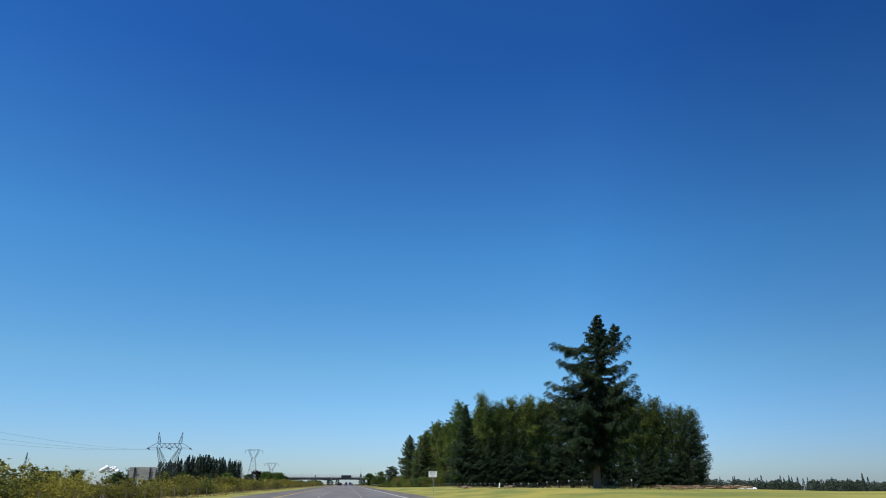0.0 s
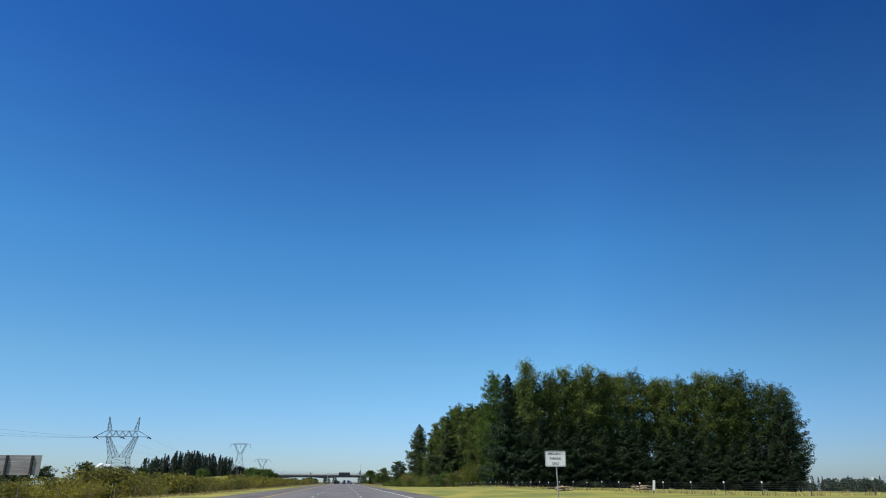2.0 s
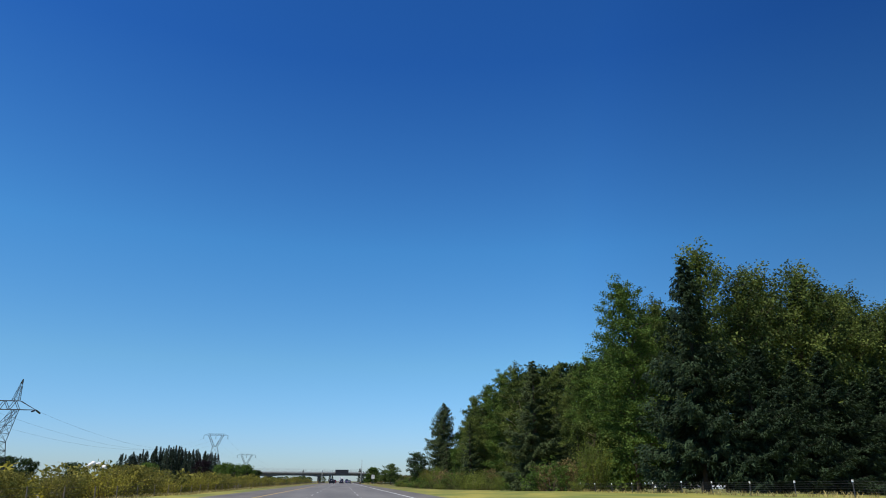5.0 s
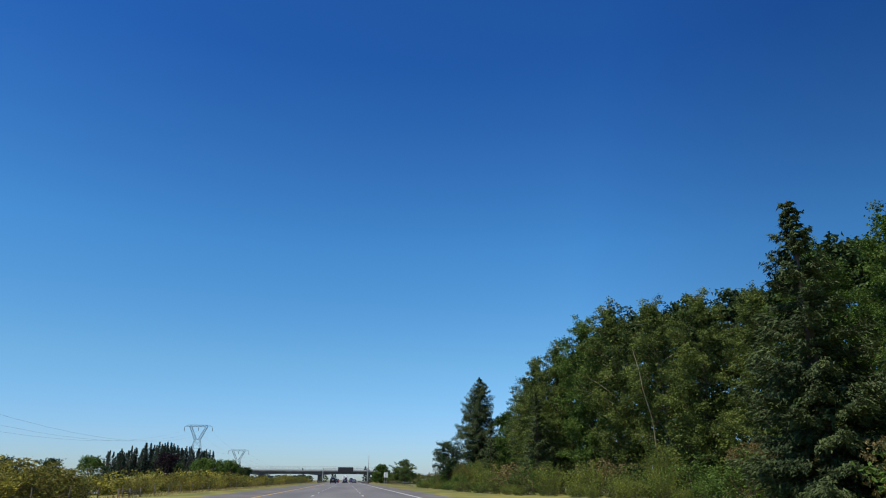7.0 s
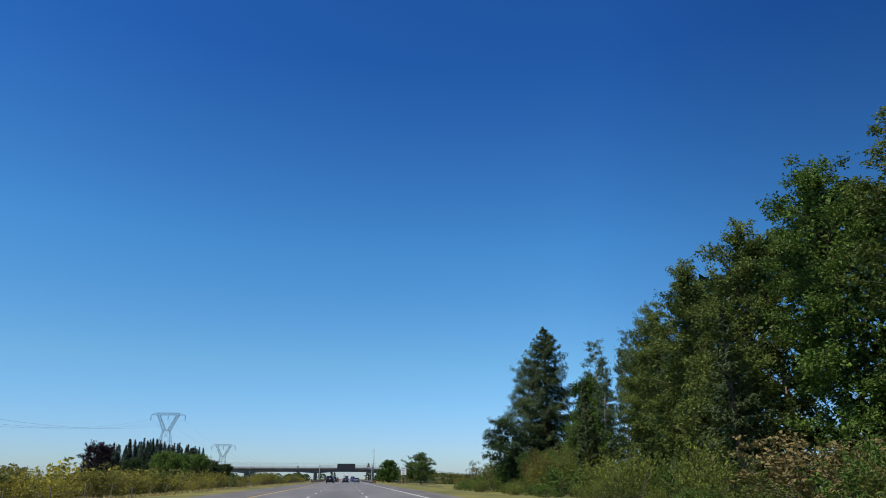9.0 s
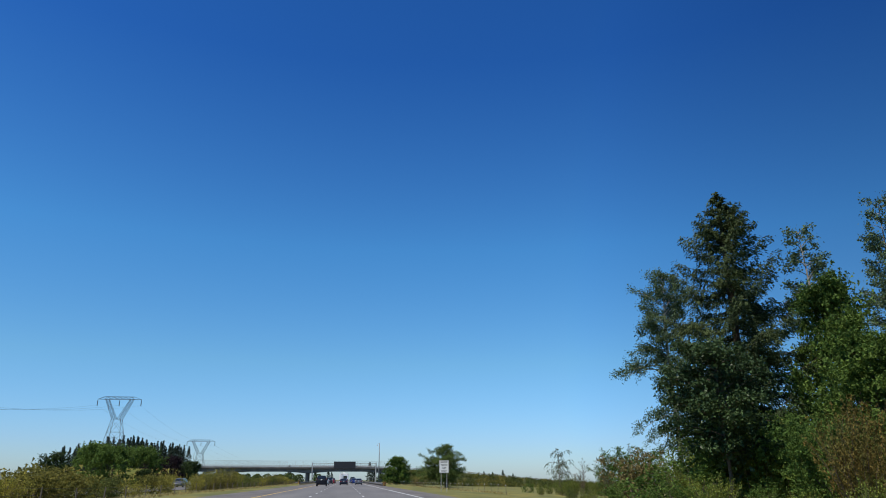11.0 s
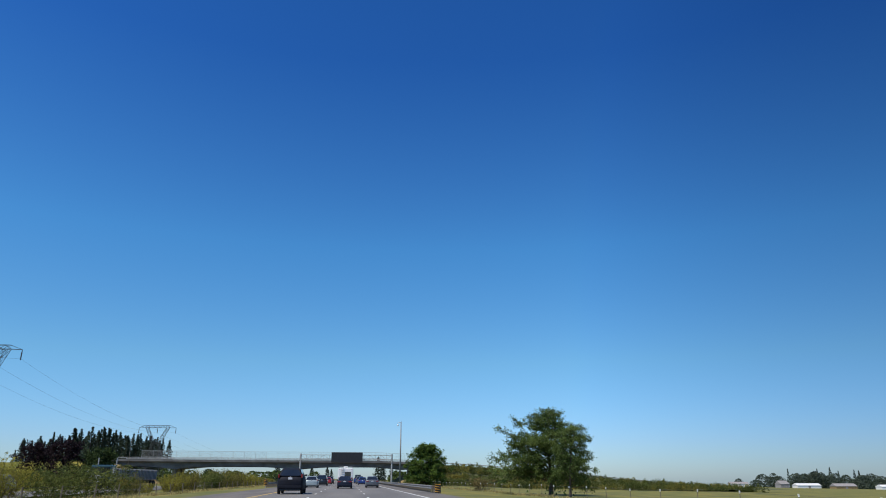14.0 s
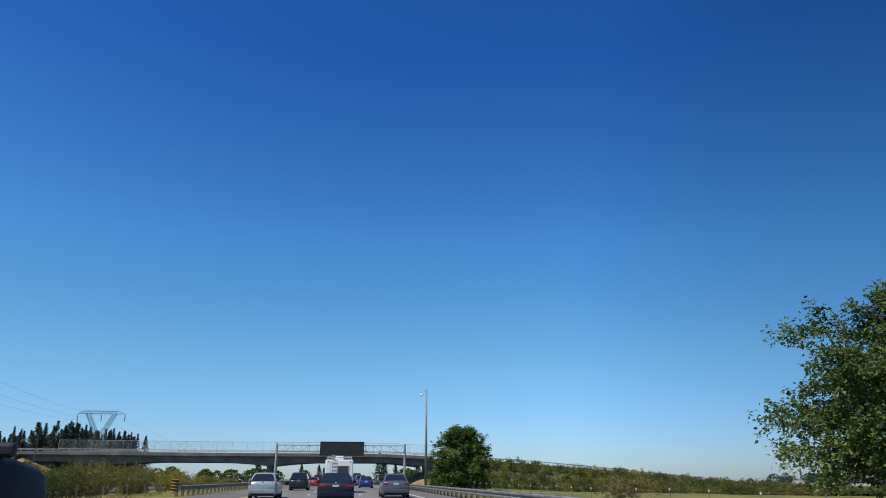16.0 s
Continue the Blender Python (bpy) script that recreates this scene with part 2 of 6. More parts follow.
def quads_mesh(name, v, mat):
    """v: an array of quads x 4 x 3."""
    n = len(v)
    me = bpy.data.meshes.new(name)
    me.vertices.add(4 * n)
    me.vertices.foreach_set("co", np.ascontiguousarray(v, dtype=np.float32).ravel())
    me.loops.add(4 * n)
    me.loops.foreach_set("vertex_index", np.arange(4 * n, dtype=np.int32))
    me.polygons.add(n)
    me.polygons.foreach_set("loop_start", np.arange(0, 4 * n, 4, dtype=np.int32))
    me.materials.append(mat)
    me.update(calc_edges=True)
    return me


def tris_mesh(name, v, mat):
    """v: an array of triangles x 3 x 3."""
    n = len(v)
    me = bpy.data.meshes.new(name)
    me.vertices.add(3 * n)
    me.vertices.foreach_set("co", np.ascontiguousarray(v, dtype=np.float32).ravel())
    me.loops.add(3 * n)
    me.loops.foreach_set("vertex_index", np.arange(3 * n, dtype=np.int32))
    me.polygons.add(n)
    me.polygons.foreach_set("loop_start", np.arange(0, 3 * n, 3, dtype=np.int32))
    me.materials.append(mat)
    me.update(calc_edges=True)
    return me


def bm_mesh(name, bm, mat, smooth=False):
    me = bpy.data.meshes.new(name)
    bm.normal_update()
    bm.to_mesh(me)
    bm.free()
    me.materials.append(mat)
    if smooth:
        me.polygons.foreach_set("use_smooth", [True] * len(me.polygons))
    return me


def part(name, me, parent, m=None, label=""):
    ob = new(name, me)
    ob.parent = parent
    if m is not None:
        ob.matrix_basis = m
    if label:
        ob["label"] = label
    return ob


def thing(name, m, label, category, group="", kind=""):
    ob = new(name)
    ob.matrix_basis = m
    ob.empty_display_size = 0.2
    return tagged(ob, label, category, group, kind)


def add_box(bm, x0, x1, y0, y1, z0, z1, bevel=0.0):
    r = bmesh.ops.create_cube(bm, size=1.0, matrix=Matrix.LocRotScale(((x0 + x1) / 2, (y0 + y1) / 2, (z0 + z1) / 2), None, (x1 - x0, y1 - y0, z1 - z0)))
    if bevel:
        edges = list({e for v in r["verts"] for e in v.link_edges})
        bmesh.ops.bevel(bm, geom=edges, offset=bevel, segments=2, affect="EDGES", profile=0.6)


def box_mesh(name, x0, x1, y0, y1, z0, z1, mat, bevel=0.0):
    bm = bmesh.new()
    add_box(bm, x0, x1, y0, y1, z0, z1, bevel)
    return bm_mesh(name, bm, mat)


def bars(segments, radius, sides=4):
    """Verts and faces of straight bars from point to point; radius: one, or one for each end."""
    verts, faces = [], []
    r0, r1 = radius if isinstance(radius, tuple) else (radius, radius)
    for a, b in segments:
        a, b = Vector(a), Vector(b)
        q = (b - a).to_track_quat("Z", "Y")
        k = len(verts)
        for end, r in ((a, r0), (b, r1)):
            for i in range(sides):
                w = 2 * math.pi * (i + 0.5) / sides
                verts.append(end + q @ Vector((r * math.cos(w), r * math.sin(w), 0)))
        for i in range(sides):
            j = (i + 1) % sides
            faces.append((k + i, k + j, k + sides + j, k + sides + i))
        faces.append(tuple(k + i for i in reversed(range(sides))))
        faces.append(tuple(k + sides + i for i in range(sides)))
    return verts, faces


def tube(points, radii, sides=7):
    """Verts and faces of a bent, tapering tube."""
    verts, faces = [], []
    n = len(points)
    for i, p in enumerate(points):
        way = Vector(points[min(i + 1, n - 1)]) - Vector(points[max(i - 1, 0)])
        q = way.to_track_quat("Z", "Y")
        for s in range(sides):
            w = 2 * math.pi * s / sides
            verts.append(Vector(p) + q @ Vector((radii[i] * math.cos(w), radii[i] * math.sin(w), 0)))
    for i in range(n - 1):
        for s in range(sides):
            t = (s + 1) % sides
            faces.append((i * sides + s, i * sides + t, (i + 1) * sides + t, (i + 1) * sides + s))
    return verts, faces


def join(*pieces):
    verts, faces = [], []
    for v, f in pieces:
        k = len(verts)
        verts += [tuple(p) for p in v]
        faces += [tuple(k + i for i in q) for q in f]
    return verts, faces


# ---- ground ----
def ease(a, b, v):
    t = min(1, max(0, (v - a) / (b - a)))
    return t * t * (3 - 2 * t)


def height(x, y):
    """The lie of the land: level at the road, a low rise by the first wood, then falling away on both sides."""
    if x > 8:
        rise = 0.7 * (1 - 0.5 * ease(72, 105, y)) * ease(8, 19, x) * (1 - ease(30, 60, x)) - 0.015 * max(0, x - 45)
        low = -0.45 * ease(8, 20, x) - 0.8 * ease(22, 50, x) - 0.0165 * max(0, x - 50)
        f = ease(170, 300, y)
        z = rise * (1 - f) + low * f
    elif x < -13:
        z = -0.15 * ease(13, 20, -x) - 0.01 * max(0, -x - 80)
    else:
        z = 0
    off = ease(7.6, 12, x) if x > 0 else ease(10.4, 14, -x) * (1 - 0.8 * ease(20, 21, -x) * (1 - ease(34, 36, -x)))
    return z - 0.03 + off * 0.12 * noise.noise((x * 0.13, y * 0.13, 0.3)) * (1 if abs(x) < 200 else 0)


def ground_lines(fine0, fine1, step, far):
    """Grid lines, close between two values and ever wider outside."""
    mid = list(np.arange(fine0, fine1 + 0.01, step))
    lo, hi, s = [fine0], [fine1], step
    while hi[-1] < far:
        s *= 1.35
        hi.append(hi[-1] + s)
        lo.append(lo[-1] - s)
    return [float(v) for v in lo[:0:-1] + mid + hi[1:]]


gx, gy = ground_lines(-60, 64, 2.0, 4200), ground_lines(-20, 640, 6.0, 4500)
gv = [(x, y, height(x, y)) for y in gy for x in gx]
gf = [(j * len(gx) + i, j * len(gx) + i + 1, (j + 1) * len(gx) + i + 1, (j + 1) * len(gx) + i) for j in range(len(gy) - 1) for i in range(len(gx) - 1)]
tagged(new("ground", mesh_of("ground", gv, gf, M_GRASS, True)), "dry yellow-green roadside grass and fields", "ground", kind="structure")


def strip(x0, x1, y0, y1, z, mat, name):
    ys = [y0 + (y1 - y0) * i / 40 for i in range(41)]
    v = [(x, y, z) for y in ys for x in (x0, x1)]
    return mesh_of(name, v, [(2 * i, 2 * i + 1, 2 * i + 3, 2 * i + 2) for i in range(40)], mat)


LINES = (-6.15, -2.45, 1.35, 5.1)  # yellow edge, two lane lines, white edge
road = tagged(new("road", strip(-6.4, 5.35, -120, 1500, 0.004, M_ROAD, "road")), "grey asphalt motorway carriageway with three lanes", "road", kind="structure")
for x0, x1 in ((-10.2, -6.4), (5.35, 7.6)):
    tagged(new("road_shoulder", strip(x0, x1, -120, 1500, 0.0, M_SHOULDER, "shoulder")), "worn dark asphalt shoulder beside the lanes", "shoulder", kind="structure")
tagged(new("road_opposite", strip(-33, -22.2, -120, 1500, -0.08, M_ROAD, "far road")), "grey asphalt carriageway of the oncoming traffic", "road", kind="structure")
part("edge_line", strip(LINES[0] - 0.09, LINES[0] + 0.09, -120, 1500, 0.010, M_YELLOW_LINE, "edge line"), road, label="yellow edge line")
part("edge_line", strip(LINES[3] - 0.09, LINES[3] + 0.09, -120, 1500, 0.010, M_WHITE_LINE, "edge line"), road, label="white edge line")
dash = mesh_of("dash", [(-0.07, 0, 0), (0.07, 0, 0), (0.07, 3.1, 0), (-0.07, 3.1, 0)], [(0, 1, 2, 3)], M_WHITE_LINE)
for x in LINES[1:3]:
    for i in range(90):
        part("lane_dash", dash, road, pose(x, -20 + 12.2 * i, 0.010))


# ---- plants ----
def leaves(C, A, size, rng, up=0.35, slim=0.55, fold=0.12, whole=False):
    """Triangles for leaves at the centres C, lying along A (or any way), with their faces biased upwards."""
    n = len(C)
    A = rng.normal(size=(n, 3)) if A is None else A + 0.25 * rng.normal(size=(n, 3))
    A /= np.linalg.norm(A, axis=1, keepdims=True) + 1e-9
    N = rng.normal(size=(n, 3)) + (0, 0, up * 3)
    B = np.cross(A, N)
    B /= np.linalg.norm(B, axis=1, keepdims=True) + 1e-9
    N = np.cross(B, A)
    L = size * rng.uniform(0.6, 1.3, (n, 1))
    if whole:  # a pointed oval of two triangles, folded along its rib
        foot, tip, rib = C - A * L / 2, C + A * L * 0.6, N * L * fold
        left, right = C - A * L * 0.08 - B * L * slim * 0.5 + rib, C - A * L * 0.08 + B * L * slim * 0.5 + rib
        return np.concatenate([np.stack([foot, tip, left], 1), np.stack([foot, right, tip], 1)])
    return np.stack([C - A * L / 2 - B * L * slim * 0.6, C - A * L * 0.3 + B * L * slim * 0.6 + N * L * fold, C + A * L * 0.6], 1)


def conifer_meshes(seed, h, r, base, levels, per_level, sprays, size, mat, ragged=0.25, droop=0.3, taper=0.85, bark=M_BARK, top_round=0.0, limbed=True, twig=6, slim=0.34, lop=(0.0, 0.0), limb=1.0, fluff=0.3, fan=0.34, lean=0.012):
    """A fir: trunk and limbs in one mesh, the needle sprays in another. Height h, lower boughs r long, from the height base up."""
    rng = np.random.default_rng(seed)
    pieces = []
    lean = rng.normal(size=2) * lean * h
    axis = lambda u: np.array([lean[0] * u * u, lean[1] * u * u, u * h])  # noqa: E731
    tr = 0.017 * h
    us = np.linspace(0, 1, 9)
    pieces.append(tube([axis(u) for u in us], [tr * (1 - u) ** 0.9 * (1.35 if u == 0 else 1) + 0.02 for u in us], 8))
    quads = []
    limbs = []
    for k in range(levels):
        u = (k + 0.5) / levels
        z = base + (h - base) * u * 0.985
        reach = r * max(0.04, (1 - u) ** taper if not top_round else (1 - u ** (1.6 + top_round)) ** 0.8)
        reach *= min(1, 0.62 + 1.6 * u) * min(1, 0.06 + (1 - u) / 0.22)
        turn = rng.uniform(0, 6.28)
        for j in range(per_level):
            a = turn + 6.283 * j / per_level + rng.normal() * 0.3
            L = reach * rng.uniform(1 - 2 * ragged, 1 + ragged) * (1 - lop[0] * math.cos(a))
            if u < lop[1] * max(0, math.cos(a)):
                continue
            if rng.random() < 0.08:
                L *= 1.18
            o = axis(z / h) + (0, 0, rng.normal() * 0.022 * h * (1 - 0.7 * u))
            d = np.array([math.cos(a), math.sin(a), 0.0])
            rise, bow, tip = -0.08 + 0.42 * u + rng.normal() * 0.07, 0.75 * droop * (1.15 - u), 0.22 + 0.1 * rng.random()
            ts = np.linspace(0, 1, 5)
            pts = [o + d * L * t + np.array([0, 0, L * (rise * t - 2.2 * bow * t * t + 1.4 * bow * t**3 + tip * t**4)]) for t in ts]
            if limbed:
                limbs.append(tube(pts[:4], [(0.0019 * h * (1 - 0.85 * t) + 0.012) * limb for t in ts[:4]], 3))
            m = max(3, int(sprays * (0.35 + L / r) / twig))
            t = rng.uniform(0.10, 1.0, m) ** 0.75
            side = rng.choice([-1.0, 1.0], m) * rng.uniform(0.15, 1.0, m)
            across = np.array([-d[1], d[0], 0.0])
            c = o + d * (L * t)[:, None]
            c[:, 2] += L * (rise * t - 2.2 * bow * t * t + 1.4 * bow * t**3 + tip * t**4)
            way = d * rng.uniform(0.5, 1.1, m)[:, None] + across * (side * 1.3 * (1.1 - 0.5 * t))[:, None]
            way[:, 2] += rng.uniform(-0.75, 0.30, m)
            way /= np.linalg.norm(way, axis=1, keepdims=True)
            long = (fan * L * (1.05 - t) + 0.30 + 0.01 * h) * rng.uniform(0.5, 1.1, m)
            s = (np.arange(twig) + rng.uniform(0, 1, (m, twig))) / twig
            p = c[:, None] + way[:, None] * (s * long[:, None])[:, :, None]
            p[:, :, 2] -= 0.25 * long[:, None] * s * s
            p += rng.normal(size=p.shape) * size * fluff
            quads.append(leaves(p.reshape(-1, 3), np.repeat(way, twig, 0) + rng.normal(size=(m * twig, 3)) * 0.35, size, rng, up=0.25, slim=slim))
    n = 40
    c = axis(1.0) - np.stack([np.zeros(n), np.zeros(n), rng.uniform(-0.02, 0.05, n) * h], 1) + rng.normal(size=(n, 3)) * (0.1, 0.1, 0.1)
    quads.append(leaves(c, np.tile((0.1, 0, 1.0), (n, 1)), size * 0.8, rng, slim=0.4))
    return mesh_of("trunk", *join(*pieces, *limbs), bark, True), tris_mesh("crown", np.concatenate(quads), mat)


def fir_meshes(seed, h, base, profile, boughs, density, size, mat, strong=(), leaders=(), bark=M_BARK, thick=0.02, slim=0.4, hang=0.5, limb=1.0, open_=0.0, sides=3, lop=None, twigs=4.6, fluff=1.0, lean=0.0):
    """A conifer bough by bough: each limb bears side twigs, each twig a fringe of needle sprays. profile: (height, reach) pairs;
    strong: limbs (height, bearing in degrees, length, rise); leaders: tops of their own (x, y, foot, tip); lop: shorter limbs on one side, low down."""
    rng = np.random.default_rng(seed)
    zs, rs = zip(*profile)
    us = np.linspace(0, 1, 10)
    pieces = [tube([(0.05 * math.sin(5 * u + seed), 0.05 * math.cos(4 * u), u * h) for u in us], [thick * h * ((1 - u) ** 0.8 + (0.45 if u == 0 else 0.08 if u < 0.15 else 0)) + 0.015 for u in us], 10)]
    todo = []
    for k in range(boughs):
        z = base + (h - base) * (0.985 * (max(0.0, k + rng.uniform(-0.4, 0.4)) / boughs) ** 1.18)
        z = min(max(z, base * 0.9), h * 0.985)
        u = z / h
        L = float(np.interp(z, zs, rs)) * rng.uniform(0.62, 1.10)
        a = k * 2.39996 + rng.normal() * 0.35
        if lop and z < lop[1] and math.cos(a - radians(lop[0])) > 0.1:
            L *= lop[2]
        todo.append((np.array([0, 0, z]), a, max(0.25, L), -0.25 + 0.75 * u**1.5 + rng.normal() * 0.10))
    for k in range(boughs // 6):
        z = h * (0.82 + 0.175 * k * 6 / boughs)
        todo.append((np.array([0, 0, z]), k * 2.4 + 1.0, max(0.18, float(np.interp(z, zs, rs)) * rng.uniform(0.7, 1.15)), 0.25 + rng.normal() * 0.12))
    for z, bearing, L, rise in strong:
        todo.append((np.array([0, 0, z]), radians(bearing), L, rise))
    for lx, ly, z0, z1 in leaders:
        pieces.append(tube([(0, 0, z0), (lx * 0.8, ly * 0.8, z0 + 0.35 * (z1 - z0)), (lx, ly, z1)], [0.012 * h * 0.6, 0.006 * h, 0.015], 6))
        n = int(boughs * 0.16)
        for k in range(n):
            u = 0.3 + 0.68 * k / n
            f = min(1.0, 0.4 + u)
            todo.append((np.array([lx * f, ly * f, z0 + u * (z1 - z0)]), k * 2.4, (0.25 + 0.36 * (1 - u) * (z1 - z0)) * rng.uniform(0.6, 1.1), 0.5))
    tris = []
    for o, a, L, rise in todo:
        d, across = np.array([math.cos(a), math.sin(a), 0.0]), np.array([-math.sin(a), math.cos(a), 0.0])
        sag, tip = 0.30 * (1 - 0.6 * o[2] / h), 0.10
        lift = lambda t: L * (rise * t - sag * np.sin(np.pi * np.minimum(1, t)) * 0.6 + tip * t**3)  # noqa: E731
        ts = np.linspace(0, 1, 5)
        if limb:
            pieces.append(tube([o + d * L * t + np.array([0, 0, lift(t)]) for t in ts], [limb * (0.010 + 0.011 * L) * (1 - 0.88 * t) + 0.004 for t in ts], sides))
        m = max(4, int(5 + twigs * L))
        t = 0.03 + 0.97 * (np.arange(m) + rng.uniform(0, 1, m)) / m
        t = t[(t > open_) | (rng.random(m) < 0.5)]
        m = len(t)
        flip = np.where(np.arange(m) % 2 == 0, 1.0, -1.0) * rng.uniform(0.5, 1.0, m)
        end = t > 0.9
        c = o + d * (L * t)[:, None]
        c[:, 2] += lift(t)
        way = d * rng.uniform(0.6, 1.0, m)[:, None] + across * (np.where(end, 0.25, 0.95) * flip)[:, None]
        way[:, 2] += rng.uniform(-0.35, 0.12, m)
        way /= np.linalg.norm(way, axis=1, keepdims=True)
        long = (0.42 * L * np.clip(1.05 - t, 0, 1) ** 0.75 * np.minimum(1, 0.35 + t * 1.8) + 0.22 + 0.035 * L) * rng.uniform(0.55, 1.15, m)
        for i in range(m):
            n = max(3, int(density * long[i]))
            q = rng.uniform(0, 1, n) ** 0.8
            fan = ((1.0 - 0.7 * q) * 0.13 * long[i] + 0.04) * fluff
            p = c[i] + way[i] * (q * long[i])[:, None] + rng.normal(size=(n, 3)) * np.stack([fan, fan, fan * 0.4], 1)
            p[:, 2] += 0.06 - 0.18 * long[i] * q * q - rng.uniform(0, 1, n) ** 2.2 * hang * min(1.0, 0.35 * L)
            lie = np.tile(way[i] + np.array([0, 0, -0.35]), (n, 1)) + rng.normal(size=(n, 3)) * 0.45
            tris.append(leaves(p, lie, size, rng, up=0.75, slim=slim))
    verts, faces = join(*pieces)
    verts, tris = np.array(verts, dtype=float), np.concatenate(tris)
    for v in (verts, tris):  # the whole tree leans towards +x
        v[..., 0] += lean * np.clip(v[..., 2] / h, 0, 1) ** 1.3
    return mesh_of("trunk", verts.tolist(), faces, bark, True), tris_mesh("crown", tris, mat)


def broadleaf_meshes(seed, h, r, base, clumps, per_clump, size, mat, bark=M_BARK, column=0.5, trunks=1, clump=0.26, hang=0.0, airy=0.0, inner=0, sprig=16, shoot=0.4, cone=0.0, spike=1.15, whole=False):
    """A leafy tree: trunk and limbs in one mesh, the leaves in another. column: how straight-sided the crown is."""
    rng = np.random.default_rng(seed)
    pieces, quads = [], []
    roots = [np.array([0.0, 0.0, 0.0])] if trunks == 1 else [np.array([0.35 * math.cos(2.1 * i), 0.35 * math.sin(2.1 * i), 0]) for i in range(trunks)]
    stems = []
    for root in roots:
        out = root * (2.2 if trunks > 1 else 0) + rng.normal(size=3) * (0.03 * h, 0.03 * h, 0)
        us = np.linspace(0, 1, 7)
        pts = [root + (out) * u + np.array([0.15 * math.sin(3 * u + seed), 0.15 * math.cos(4 * u + seed), 0]) * u + np.array([0, 0, 0.86 * h * u]) for u in us]
        tr = (0.016 * h + 0.03) / math.sqrt(len(roots))
        pieces.append(tube(pts, [tr * (1.3 if u == 0 else 1) * (1 - 0.85 * u) for u in us], 7))
        stems.append(pts)
    for k in range(clumps):
        u = rng.random() ** 0.85
        prof = max(0.1, math.sin(math.pi * min(1, (0.10 + 0.86 * u))) ** column) * (1 + 0.3 * cone - cone * u)
        a = rng.uniform(0, 6.283)
        rad = r * prof * math.sqrt(rng.uniform(0.10 + airy, 1.0)) * rng.uniform(0.8, 1.12)
        z = base + (h - base) * u
        c = np.array([rad * math.cos(a), rad * math.sin(a), z - (0.04 * h if u > 0.9 else 0)])
        stem = stems[k % len(stems)]
        f = max(0.5, min(5.6, (z - (0.5 + 0.5 * rng.random()) * rad - 0.05 * h) / (0.86 * h) * 6))
        s = stem[int(f)] * (1 - f % 1) + stem[int(f) + 1] * (f % 1)
        mid = (s + c) / 2 + np.array([rng.normal() * 0.08 * rad, rng.normal() * 0.08 * rad, 0.05 * rad])
        pieces.append(tube([s, mid, s * 0.15 + c * 0.85], [0.014 + 0.0016 * h, 0.010 + 0.001 * h, 0.006], 3))
        cs = clump * r * rng.uniform(0.65, 1.25)
        n = int(per_clump * rng.uniform(0.7, 1.3))
        sprigs = max(4, n // sprig)
        g = rng.normal(size=(sprigs, 3)) + (0, 0, shoot)
        g /= np.linalg.norm(g, axis=1)[:, None]
        g *= rng.uniform(0.55, spike, sprigs)[:, None]
        pick = rng.integers(sprigs, size=n)
        along = rng.uniform(0, 1, n) ** 0.55
        p = g[pick] * (cs * along)[:, None] * np.array([1, 1, 0.8 + 0.3 * shoot]) + c
        p[:, 2] += 0.12 * cs * along**2
        spread = rng.normal(size=(n, 3)) * max(0.07 * cs, size * 0.5)
        way = None
        if hang:
            p[:, 2] -= rng.uniform(0, 1, n) ** 1.5 * hang
            way = np.tile((0.15, 0.1, -1.0), (n, 1))
        quads.append(leaves(p + spread, way, size, rng, up=0.6, slim=0.7, whole=whole))
        if inner:
            q = c * (0.6, 0.6, 1) + rng.uniform(-0.7, 0.7, (inner, 3)) * cs
            q[:, 2] = np.maximum(q[:, 2], 0.2)
            quads.append(leaves(q, None, max(size * 1.6, 0.22 * cs), rng, slim=0.9))
    return mesh_of("trunk", *join(*pieces), bark, True), tris_mesh("crown", np.concatenate(quads), mat)


